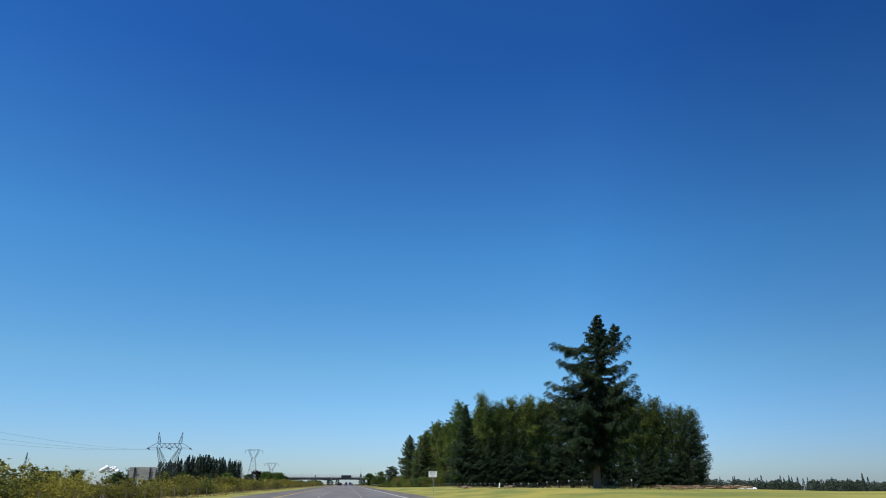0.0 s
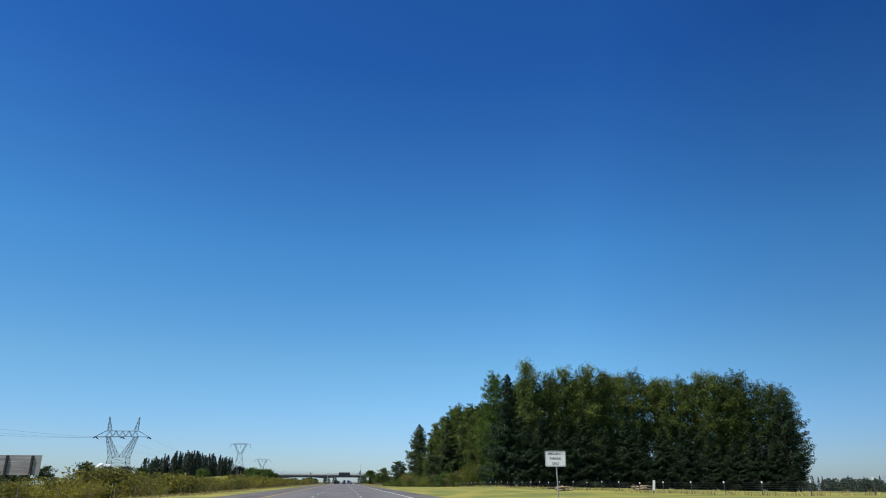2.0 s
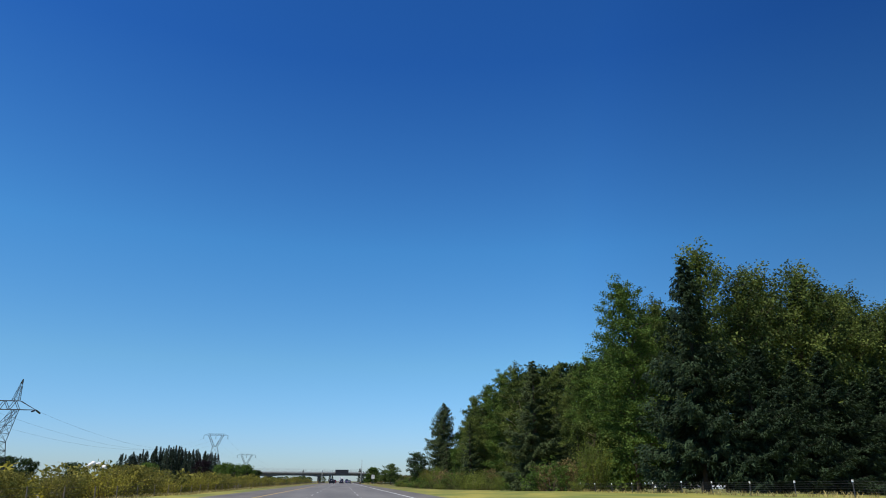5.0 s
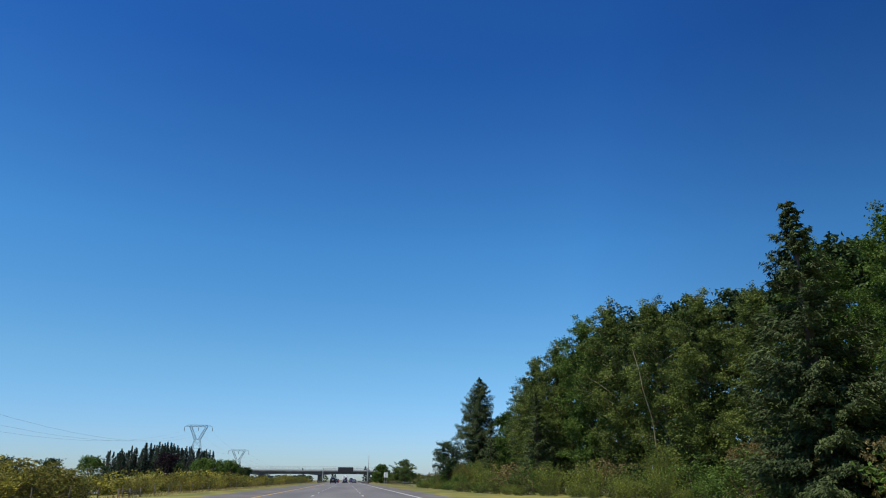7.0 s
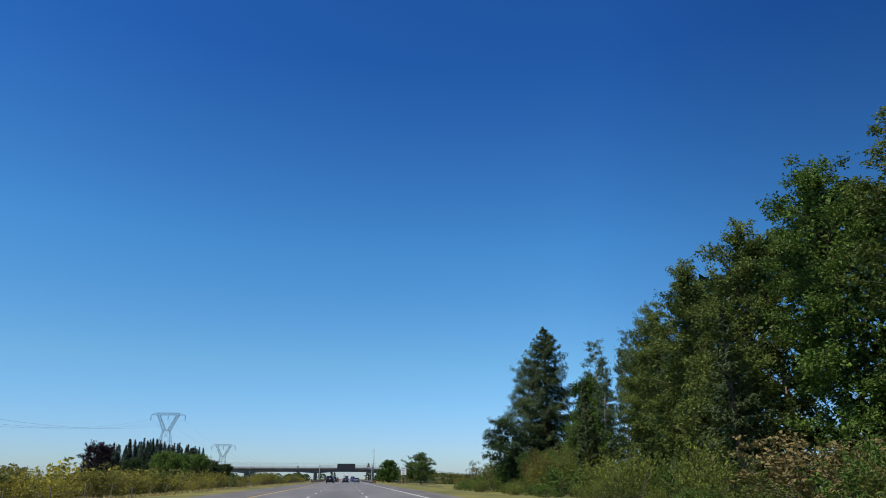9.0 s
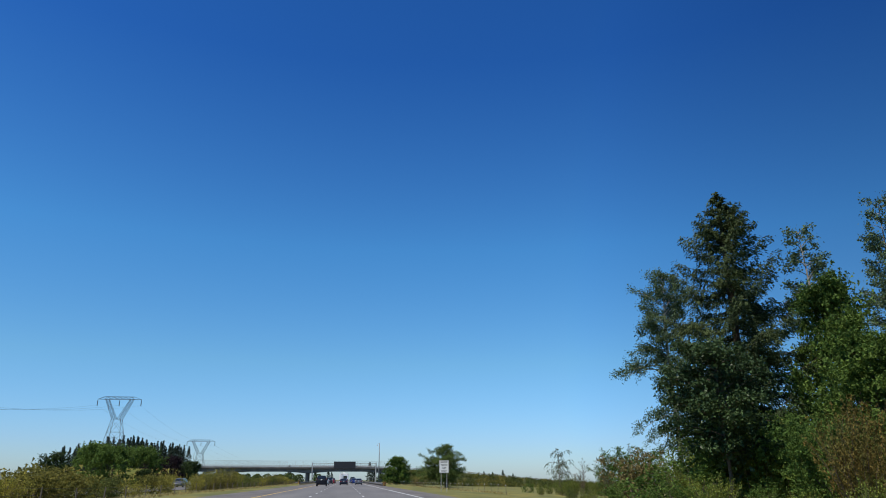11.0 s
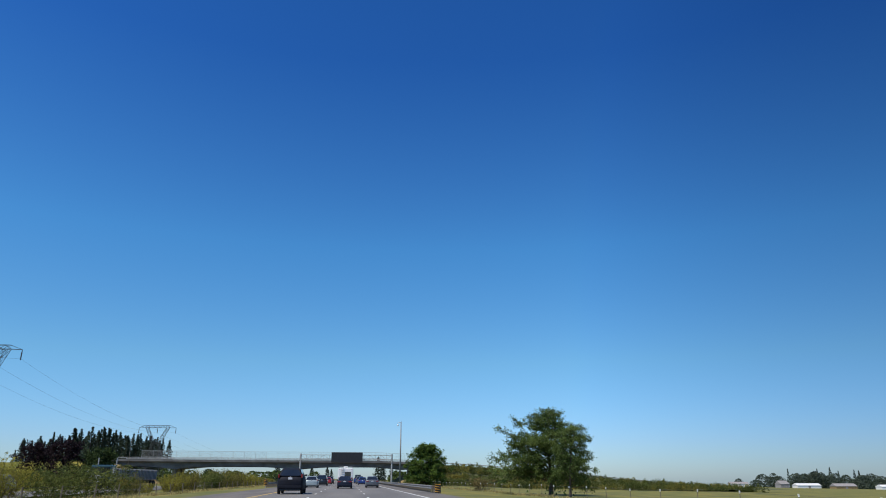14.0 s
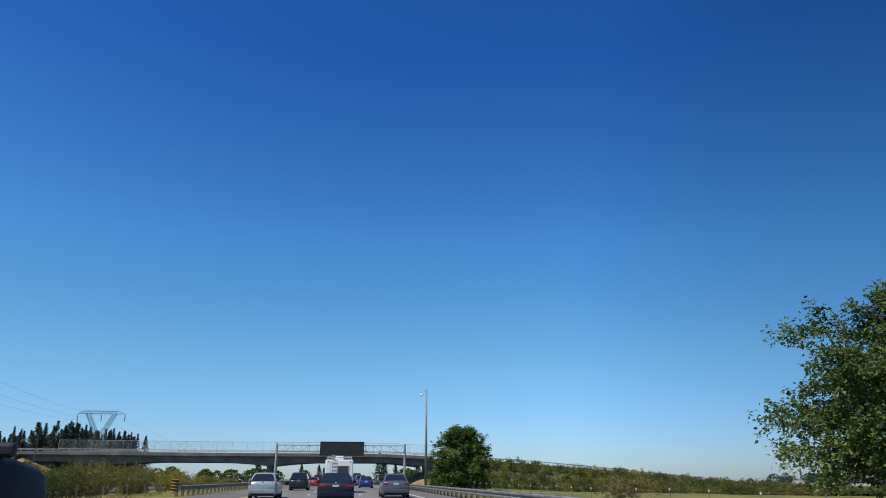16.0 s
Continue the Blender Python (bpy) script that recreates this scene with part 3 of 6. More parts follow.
def bough_meshes(seed, h, base, profile, boughs, twigs, per, size, mat, bark=M_BARK, thick=0.011, rise=0.75, sag=0.45, long=0.34, strong=(), slim=0.7, lean=(0.0, 0.0), hang=0.0, loose=0.8, whole=True, sprays=False, core=0):
    """A leafy tree bough by bough: a slender trunk, arching boughs, leafy twigs along them. profile: (height, reach) pairs;
    strong: boughs (height, bearing in degrees, length, rise); hang: how far the twigs droop; sprays: the twigs are meshed too; core: leaves a bough bears near the trunk."""
    rng = np.random.default_rng(seed)
    zs, rs = zip(*profile)
    bend = lambda u: np.array([lean[0] * u**1.4 + 0.010 * h * math.sin(7 * u + seed), lean[1] * u**1.4 + 0.010 * h * math.cos(5 * u + seed), 0.0])  # noqa: E731
    us = np.linspace(0, 0.97, 12)
    pieces = [tube([bend(u) + (0, 0, u * h) for u in us], [thick * h * ((1 - u) ** 0.75 + (0.35 if u == 0 else 0)) + 0.008 for u in us], 8)]
    todo = []
    for k in range(boughs):
        z = base + (h - base) * min(0.99, (k + rng.uniform(0, 1)) / boughs)
        todo.append((z, k * 2.39996 + rng.normal() * 0.5, max(0.05 * h, float(np.interp(z, zs, rs)) * rng.uniform(0.5, 1.12)), rise * rng.uniform(0.5, 1.3)))
    todo += [(z, radians(b), L, up) for z, b, L, up in strong]
    out = []
    for z, a, L, up in todo:
        o = bend(z / h) + (0, 0, z)
        d = np.array([math.cos(a), math.sin(a), 0.0])
        across = np.array([-d[1], d[0], 0.0])
        wave = rng.normal() * 0.10
        at = lambda t: o + d * (L * t)[:, None] + across * (L * wave * np.sin(3 * t))[:, None] + np.array([0, 0, 1.0]) * (L * (up * t - sag * t * t))[:, None]  # noqa: E731
        ts = np.linspace(0, 1, 5)
        pieces.append(tube(list(at(ts)), [(0.006 * h**0.5 + 0.009 * L) * (1 - 0.9 * t) + 0.003 for t in ts], 3))
        if core:
            q = o * (1, 1, 0.98) + rng.normal(size=(core, 3)) * (0.16 * L, 0.16 * L, 0.3 * L) + d * (L * rng.uniform(0.1, 0.6, core))[:, None]
            out.append(leaves(q, None, size * 1.5, rng, up=0.3, slim=0.8, whole=whole))
        m = 3 + int(twigs * L)
        t = 0.22 + 0.78 * rng.uniform(0, 1, m) ** 0.8
        c = at(t)
        way = d * rng.uniform(0.2, 1.0, m)[:, None] + across * (rng.choice((-1, 1), m) * rng.uniform(0.2, 0.9, m))[:, None] + np.array([0, 0, 1.0]) * rng.normal(0.25, 0.35, m)[:, None]
        way /= np.linalg.norm(way, axis=1, keepdims=True)
        reach = (long * L * (1.15 - 0.75 * t) + 0.03 * h**0.6) * rng.uniform(0.5, 1.2, m)
        for i in range(m):
            n = 3 + int(per * reach[i])
            q = rng.uniform(0.05, 1, n) ** 0.75
            p = c[i] + way[i] * (q * reach[i])[:, None] + rng.normal(size=(n, 3)) * size * loose
            p[:, 2] -= hang * reach[i] * q**1.6
            lie = np.tile(way[i] - (0, 0, 0.35 + 2.2 * hang), (n, 1)) + rng.normal(size=(n, 3)) * (0.7 if hang < 0.5 else 0.25)
            out.append(leaves(p, lie, size, rng, up=0.5, slim=slim, whole=whole))
            if sprays:
                pieces.append(tube([c[i] + way[i] * reach[i] * f - np.array([0, 0, hang * reach[i] * f**1.6]) for f in (0, 0.5, 1.0)], [0.006, 0.005, 0.003], 3))
    return mesh_of("trunk", *join(*pieces), bark, True), tris_mesh("crown", np.concatenate(out), mat)


def shrub_meshes(seed, h, r, n, size, mat, long=1.0, spiky=0.15, whole=False):
    """A shrub: arching stems and a lumpy mass of leaves down to the ground."""
    rng = np.random.default_rng(seed)
    stems = []
    lumps = []
    for k in range(12):
        a, q = rng.uniform(0, 6.283), math.sqrt(rng.random())
        c = np.array([r * q * math.cos(a), r * long * q * math.sin(a), h * (0.42 + 0.38 * rng.random()) * (1 - 0.35 * q)])
        lumps.append((c, r * rng.uniform(0.28, 0.46)))
        stems.append(tube([c * (0.25, 0.25, 0), c * (0.7, 0.7, 0.6), c], [0.03, 0.022, 0.01], 3))
    out = []
    m = n // 12
    cs, ss = np.array([c for c, _ in lumps]), np.array([s for _, s in lumps])
    pick = rng.integers(len(lumps), size=m)
    v = rng.normal(size=(m, 3))
    v /= np.linalg.norm(v, axis=1, keepdims=True)
    g = cs[pick] + v * (ss[pick] * rng.uniform(0.5, 1.06, m))[:, None] * np.array([1, long**0.5, 0.9])
    low = (v[:, 2] < 0) & (rng.random(m) < 0.75)
    g[low, 2] *= rng.uniform(0.05, 1.0, low.sum())
    k = int(m * spiky)
    pick = rng.integers(len(lumps), size=k)
    up = cs[pick] + np.stack([rng.normal(size=k) * ss[pick] * 0.5, rng.normal(size=k) * ss[pick] * 0.5, ss[pick] * 0.8 + rng.random(k) * h * 0.28], 1)
    g = np.concatenate([g, up])
    out = g[rng.integers(len(g), size=n + 12 * k)] + rng.normal(size=(n + 12 * k, 3)) * np.array([1, 1, 0.8]) * max(0.10, size * 0.7)
    out[:, 2] = np.maximum(0.04, out[:, 2])
    return mesh_of("stem", *join(*stems), M_BARK), tris_mesh("foliage", leaves(np.array(out), None, size, rng, up=0.3, whole=whole), mat)


def broom_meshes(seed, h, r, shoots, per, size, mat, long=1.0):
    """A shrub of many thin upright shoots that fan out from the ground, leafy for most of their length."""
    rng = np.random.default_rng(seed)
    stems, out = [], []
    for k in range(shoots):
        a, q = rng.uniform(0, 6.283), math.sqrt(rng.random())
        foot = np.array([0.45 * r * q * math.cos(a), 0.45 * r * long * q * math.sin(a), 0.0])
        tall = h * rng.uniform(0.62, 1.08) * (1 - 0.30 * q * q)
        tip = foot * 2.0 + np.array([rng.normal() * 0.22 * r, rng.normal() * 0.22 * r * long, tall])
        mid = foot * 1.35 + (tip - foot) * np.array([0.3, 0.3, 0.55])
        if k % 3 == 0:
            stems.append(tube([foot, mid, tip], [0.018, 0.012, 0.005], 3))
        u = rng.uniform(0.06, 1.04, per) ** 0.8
        p = foot * ((1 - u) ** 2)[:, None] + mid * (2 * u * (1 - u))[:, None] + tip * (u * u)[:, None]
        p += rng.normal(size=p.shape) * (0.05 + 0.13 * (1 - u))[:, None]
        p[:, 2] = np.maximum(0.03, p[:, 2])
        way = np.tile((tip - mid) / np.linalg.norm(tip - mid), (per, 1)) + rng.normal(size=p.shape) * 0.5
        out.append(leaves(p, way, size, rng, up=0.2, slim=0.42))
    return mesh_of("stem", *join(*stems), M_BARK), tris_mesh("foliage", np.concatenate(out), mat)


def plant(name, meshes, x, y, h, label, category, group="", turn=0.0, wide=1.0, made=1.0, z=None):
    """Stands a plant, made with the height made, at x, y with the height h."""
    s = h / made
    m = Matrix.LocRotScale((x, y, (height(x, y) - 0.02) if z is None else z), Euler((0, 0, turn)), (s * wide, s * wide, s))
    ob = thing(name, m, label, category, group)
    part("trunk" if category != "shrub" else "stem", meshes[0], ob)
    part("crown" if category != "shrub" else "foliage", meshes[1], ob)
    return ob


def mass(name, label, category, items):
    """One object of kind stuff out of many shrubs: (meshes, x, y, z, turn, scale, wide) each."""
    vs, mats, done = [], [], []
    for me in sorted({it[0][1].name for it in items}):
        out = []
        for (_, crown), x, y, z, turn, s, wide in items:
            if crown.name == me:
                v = np.empty(len(crown.vertices) * 3, dtype=np.float32)
                crown.vertices.foreach_get("co", v)
                m = np.array(Matrix.LocRotScale((x, y, z), Euler((0, 0, turn)), (s * wide, s * wide, s)))
                out.append((v.reshape(-1, 3) @ m[:3, :3].T + m[:3, 3]).reshape(-1, 3, 3))
                mat = crown.materials[0]
        done.append(tagged(new(name, tris_mesh(name, np.concatenate(out), mat)), label, category, kind="stuff"))
    return done


rnd = random.Random(7)

# the lone fir by the road
FIR = fir_meshes(5, 16.6, 2.3, ((2, 1.9), (3.5, 3.0), (5.5, 3.8), (8, 3.5), (10, 3.0), (12, 2.1), (13.5, 1.35), (14.8, 0.8), (15.7, 0.42), (16.6, 0.1)), 132, 120, 0.155, M_FIR,
                 strong=((11.9, 150, 3.7, 0.0), (11.4, 165, 3.4, 0.05), (7.8, 150, 4.5, -0.06), (8.6, 135, 3.6, 0.0), (13.5, 152, 4.3, 0.02), (13.2, 168, 3.6, 0.0), (12.7, -58, 3.7, 0.20), (13.9, -50, 2.2, 0.42), (11.2, -50, 3.4, 0.0), (9.4, -56, 4.1, 0.08), (8.5, -64, 4.9, 0.0), (8.2, -44, 4.2, -0.05), (6.5, -54, 4.4, -0.10), (6.2, -66, 4.3, -0.13), (9.9, 146, 4.8, -0.04), (9.0, 154, 4.8, -0.08), (6.9, 145, 4.8, -0.10), (6.4, 160, 4.8, -0.14), (4.9, 150, 4.7, -0.26), (4.4, 135, 4.0, -0.28), (4.6, -45, 2.8, -0.30), (4.2, 240, 3.4, -0.28), (5.2, 225, 4.2, -0.2), (7.5, 235, 4.2, -0.1), (10.5, 230, 3.6, 0.0)),
                 leaders=((1.5, -1.0, 11.8, 15.3),), thick=0.0165, limb=1.2, hang=0.34, slim=0.32, lop=(-40, 5.4, 0.5), fluff=0.75, lean=1.15)
plant("fir_tree", FIR, 23.2, 64.3, 16.6, "tall dark green fir with ragged drooping boughs and a forked top", "tree", made=16.6, z=height(23.2, 64.3) + 0.05)

# the wood
CONE = ((0, 4.4), (2, 5.4), (6, 5.0), (12, 3.5), (17, 2.0), (21, 0.8), (23, 0.28), (24, 0.08))
CON = [fir_meshes(11 + i, 24, 0.8, CONE, 84 + 8 * i, 11, 0.50, M_CONIFER, slim=0.32, hang=0.6, limb=0.9, sides=3) for i in range(3)]
NEAR_CONE = (((0, 4.8), (2, 5.6), (6, 4.8), (11, 3.2), (15, 1.75), (18, 0.62), (19.3, 0.25), (20, 0.08)), ((0, 4.0), (3, 4.7), (8, 4.6), (12, 4.1), (14.5, 3.4), (16.3, 2.45), (17.8, 1.35), (18.8, 0.6), (19.4, 0.22), (20, 0.05)))
CON_NEAR = [fir_meshes(14 + i, 20, 0.6, NEAR_CONE[i], 96 + 24 * i, 54, 0.28 - 0.05 * i, M_CONIFER, slim=0.27, hang=0.5, limb=0.8) for i in range(2)]
CON_FAR = conifer_meshes(17, 24, 5.6, 0.8, 24, 6, 14, 1.1, M_SPRUCE, ragged=0.24, droop=0.38, taper=0.8, limbed=False)
COLUMN = ((0.5, 2.4), (4, 4.2), (9, 4.9), (15, 4.7), (19, 3.7), (22, 2.3), (24, 1.1), (25, 0.3))
POP = [bough_meshes(31 + i, 25, 0.8, COLUMN, 112, 4.4, 16.0, 0.22, M_POPLAR if i != 1 else M_MAPLE, (M_BARK, M_PALE)[i == 2], thick=0.007, rise=1.15, sag=0.5, long=0.38, lean=(0.5 * (i - 1.5), 0.3), loose=0.85, core=44) for i in range(4)]
# back rows wear darker leaves, which stand in for the wood's dim interior
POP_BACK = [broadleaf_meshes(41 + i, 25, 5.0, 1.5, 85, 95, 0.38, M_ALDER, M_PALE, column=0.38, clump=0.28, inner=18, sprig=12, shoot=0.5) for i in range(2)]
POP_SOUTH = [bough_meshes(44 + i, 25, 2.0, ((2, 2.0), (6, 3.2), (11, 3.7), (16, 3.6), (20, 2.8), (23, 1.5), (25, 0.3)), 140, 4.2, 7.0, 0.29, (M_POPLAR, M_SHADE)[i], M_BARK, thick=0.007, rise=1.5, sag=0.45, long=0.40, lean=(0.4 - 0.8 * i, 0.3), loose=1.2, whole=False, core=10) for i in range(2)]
CON_DARK = [fir_meshes(24 + i, 20, 2.2, ((0, 4.2), (3, 5.6), (7, 5.0), (11, 3.4), (15, 2.0), (18, 0.8), (19.3, 0.3), (20, 0.08)), 150, 21, 0.40, M_FIR, slim=0.26, hang=0.45, limb=0.6, bark=M_DARK_BARK, thick=0.012, twigs=3.2) for i in range(2)]
SAPLING = broadleaf_meshes(49, 9, 2.2, 1.0, 70, 130, 0.17, M_POPLAR, M_BARK, column=0.5, trunks=3, clump=0.30, inner=6, sprig=12, shoot=1.4, spike=1.5)
YOUNG = [broadleaf_meshes(46 + i, 10, 3.4, 0.6, 50, 100, 0.28, M_POPLAR, M_BARK, column=0.38, clump=0.30, inner=16, sprig=12) for i in range(2)]


def conifer(x, y, h, wide=1.0, k=None, group="conifers of the wood"):
    k = rnd.randrange(3) if k is None else k
    return plant("conifer_tree", CON[k] if y < 500 else CON_FAR, x, y, h, "dark green conifer with dense drooping branches", "tree", group, rnd.uniform(0, 6.28), wide, 24)


def near_conifer(x, y, h, wide):
    return plant("conifer_tree", CON_NEAR[int(x) % 2], x, y, h, "broad dark green conifer with layered drooping boughs", "tree", "conifers of the wood", rnd.uniform(0, 6.28), wide, 20)


def poplar(x, y, h, wide=1.0, k=None, group="leafy trees of the wood", back=False, south=False):
    k = rnd.randrange(4) if k is None else k
    return plant("poplar_tree", POP_BACK[k % 2] if back else POP_SOUTH[k % 2] if south else POP[k], x, y, h, "tall green leafy poplar with a pale trunk", "tree", group, rnd.uniform(0, 6.28), wide, 25)


def dark_conifer(x, y, h, wide):
    return plant("conifer_tree", CON_DARK[int(x) % 2], x, y, h, "tall blackish-green conifer with long layered boughs", "tree", "conifers of the wood", rnd.uniform(0, 6.28), wide, 20)


# conifers on the shaded south edge and a few along the road
for x, y, h, w in ((33.9, 202, 23.2, 0.95), (37.5, 199, 12.0, 1.25), (41.5, 203, 14.5, 1.3), (46.5, 205, 13.5, 1.35), (52.5, 208.5, 15.5, 1.3), (59, 212, 13, 1.4), (65.5, 216, 15.5, 1.3), (71, 220, 13, 1.4), (77, 221.5, 15, 1.35), (84, 224, 15.5, 1.3), (92, 226, 14, 1.4), (100, 228.5, 13.5, 1.4), (107, 231, 15, 1.4), (114, 233, 14, 1.4)):
    dark_conifer(x, y, h, w)
PINE = fir_meshes(28, 26, 4.5, ((4, 3.0), (8, 6.0), (12, 7.4), (15, 6.8), (19, 5.0), (23, 3.0), (26, 0.8)), 62, 13, 0.46, M_FIR, open_=0.45, slim=0.3, hang=0.3, limb=0.8, bark=M_DARK_BARK, twigs=2.6, fluff=1.3)
for x, y, h in ((119.5, 236.5, 26.5), (122.5, 240, 23.5)):
    plant("pine_tree", PINE, x, y, h, "dark pine with spreading layered limbs", "tree", "conifers of the wood", x, 1.0, 26)
near_conifer(24.5, 227.5, 16.6, 1.2)
near_conifer(31.0, 357.4, 25.7, 0.98)
near_conifer(32.6, 363.5, 13.5, 1.25)
conifer(29, 300, 15, 1.1)
conifer(28, 331, 13, 1.1)
# leafy trees: the row along the road, the rows behind it, and the south edge
for x, y, h in ((35.6, 221.2, 25.2), (42.5, 229, 25.2), (39.5, 236, 20.0), (39.5, 246, 20.3), (39.8, 256.5, 19.6), (39.5, 267, 21.8), (38.8, 276, 23.3), (37.6, 286.5, 25.4), (36.5, 296, 25.4), (33.2, 304, 22.8), (32.5, 312.5, 21.4), (33.5, 321, 19.3), (35.5, 330, 16.5)):
    poplar(x, y, h * 1.03, rnd.uniform(0.98, 1.14))
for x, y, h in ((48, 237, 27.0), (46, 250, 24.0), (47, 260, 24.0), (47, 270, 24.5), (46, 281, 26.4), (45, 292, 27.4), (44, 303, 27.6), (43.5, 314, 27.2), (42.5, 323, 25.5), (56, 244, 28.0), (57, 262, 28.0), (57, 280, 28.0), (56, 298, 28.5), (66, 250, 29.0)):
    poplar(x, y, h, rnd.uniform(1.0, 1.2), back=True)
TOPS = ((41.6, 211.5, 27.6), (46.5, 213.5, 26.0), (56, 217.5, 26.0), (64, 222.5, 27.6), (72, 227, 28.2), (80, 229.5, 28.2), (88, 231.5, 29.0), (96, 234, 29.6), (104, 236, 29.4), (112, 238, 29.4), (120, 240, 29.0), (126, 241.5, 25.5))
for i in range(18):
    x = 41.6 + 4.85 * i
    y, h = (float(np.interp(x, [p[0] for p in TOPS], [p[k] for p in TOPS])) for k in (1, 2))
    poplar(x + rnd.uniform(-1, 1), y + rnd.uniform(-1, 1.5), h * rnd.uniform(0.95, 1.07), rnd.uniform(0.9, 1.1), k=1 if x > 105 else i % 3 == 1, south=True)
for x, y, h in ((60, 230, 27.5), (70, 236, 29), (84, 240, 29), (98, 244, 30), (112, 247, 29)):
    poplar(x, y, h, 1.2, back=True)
for i in range(18):  # low growth under the tall trees
    y = 232 + 6.0 * i
    plant("broadleaf_tree", YOUNG[i % 2], 38 + rnd.uniform(-1, 4) - 4 * ease(285, 310, y), y, rnd.uniform(6.5, 10.5), "bushy young tree in the shade of the wood", "tree", "leafy trees of the wood", rnd.uniform(0, 6.28), 1.15, 10)
plant("broadleaf_tree", SAPLING, 31.6, 228.5, 8.4, "yellow-green young tree with upright shoots beside the wood", "tree", "leafy trees of the wood", 1.0, 1.1, 9)
# a bare pale stem leaning out of the leaves
snag = thing("dead_tree", pose(38.0, 277.5, height(38.0, 277.5)), "bare pale leaning tree stem in front of green leaves", "tree")
part("trunk", mesh_of("snag", *tube([(0, 0, -0.2), (-0.5, -1.3, 4.5), (-1.5, -3.0, 9.0), (-2.9, -4.1, 12.6), (-3.3, -4.5, 14.6), (-4.1, -4.8, 17.3)], [0.11, 0.095, 0.075, 0.055, 0.045, 0.02], 7), M_STRAW_BARK, True), snag)

# the last trees of the wood
TALL_CROWN = ((2, 1.0), (4, 2.4), (8, 3.3), (14, 3.2), (19, 2.3), (22, 1.3), (24, 0.4))
TALL = [bough_meshes(61 + i, 24, 2.2, TALL_CROWN, 92, 5.0, 15, 0.22, (M_SILVER, M_POPLAR)[i], M_PALE, thick=0.0095, rise=0.95, lean=(0.6, -0.4)) for i in range(2)]
LAST = bough_meshes(63, 22.3, 4.0, ((3.5, 1.2), (7, 2.0), (12, 2.3), (16, 2.9), (19, 2.8), (21, 1.6), (22.3, 0.5)), 125, 7.4, 21, 0.165, M_SILVER, M_PALE, thick=0.0125, rise=1.2, sag=0.5, long=0.46, loose=1.1, lean=(0.3, 0.2),
                    strong=((12.6, 165, 5.0, 0.32), (12.2, 174, 4.3, 0.4), (8.0, 165, 3.9, 0.0), (6.6, 185, 3.2, 0.05), (5.0, 150, 2.4, 0.0), (14.4, 170, 3.4, 0.35), (16.5, 190, 2.6, 0.5), (7.0, 5, 3.2, 0.8), (9.5, -15, 3.4, 0.9), (12.5, 10, 3.4, 1.0), (15.0, -10, 3.2, 1.1), (17.0, 20, 2.8, 1.1), (10.8, 340, 3.3, 0.8)))
plant("cottonwood_tree", LAST, 31.7, 371, 21.6, "tall thin cottonwood with a pale trunk and separate leafy boughs", "tree", "last trees of the wood", 0.0, 1.0, 22)
for k, x, y, h, w in ((0, 41, 360, 24.0, 1.0), (0, 44, 355.5, 24.8, 0.85), (1, 42.5, 341, 25.0, 1.15), (1, 41, 327, 23.0, 1.1), (0, 40.5, 349, 20.5, 0.9), (1, 47, 338, 25, 1.05), (0, 36, 346, 17.0, 1.0), (1, 37.5, 333, 21.0, 1.0), (1, 47, 346, 23.0, 0.9)):
    plant("cottonwood_tree", TALL[k], x, y, h, "tall thin cottonwood with grey-green leaves and pale bark", "tree", "last trees of the wood", rnd.uniform(0, 6.28), w, 24)
MAPLE = broadleaf_meshes(71, 14, 4.4, 0.4, 130, 280, 0.195, M_MAPLE, M_BARK, column=0.42, clump=0.29, inner=18, shoot=0.5, cone=0.3)
for x, y, h, w in ((36.5, 353, 16.8, 0.82), (33, 346, 11, 1.0)):
    plant("maple_tree", MAPLE, x, y, h, "bushy green maple with large leaves", "tree", "last trees of the wood", rnd.uniform(0, 6.28), w, 14)
MOP = bough_meshes(64, 10, 2.6, ((2.4, 1.5), (4, 3.4), (6.5, 3.5), (8.6, 2.7), (10, 0.9)), 62, 5.5, 17, 0.22, M_GLOSSY, M_BARK, thick=0.013, rise=0.75, core=14)
plant("broadleaf_tree", MOP, 21.5, 344.4, 9.4, "round dark tree with large glossy leaves", "tree", "last trees of the wood", 0.6, 1.0, 10)

# undergrowth on the near side of the wood
BUSH = [shrub_meshes(81, 3, 2.0, 2000, 0.17, M_MAPLE, whole=True), shrub_meshes(82, 3, 2.0, 2000, 0.17, M_THICKET, whole=True), shrub_meshes(83, 3, 2.0, 1900, 0.16, M_BRUSH, spiky=0.5), broom_meshes(84, 3.6, 1.9, 110, 30, 0.15, M_LIME)]
BIG_BUSH = [shrub_meshes(85 + i, 5, 2.9, 8200, 0.165, (M_MAPLE, M_BRAMBLE, M_BRUSH)[i], spiky=(0.4, 0.4, 0.9)[i], whole=True) for i in range(3)] + [broom_meshes(88, 6, 2.6, 190, 46, 0.16, M_LIME), broom_meshes(89, 6, 2.9, 230, 52, 0.16, M_RUST)]
BUSH_LABEL = ("bushy green shrub at the edge of the wood", "olive-green bramble bush beside the road", "dry brown brush with bare twigs", "yellow-green shrub with upright shoots", "rust-tinged olive shrub with upright shoots")


def bush(k, x, y, h, wide=1.0, group="shrubs along the wood"):
    if h > 4.3:
        return plant("shrub", BIG_BUSH[k], x, y, h, BUSH_LABEL[k], "shrub", group, rnd.uniform(0, 6.28), wide * 1.15, 6.2)
    return plant("shrub", BUSH[k], x, y, h, BUSH_LABEL[k], "shrub", group, rnd.uniform(0, 6.28), wide * 1.2, 3.75)


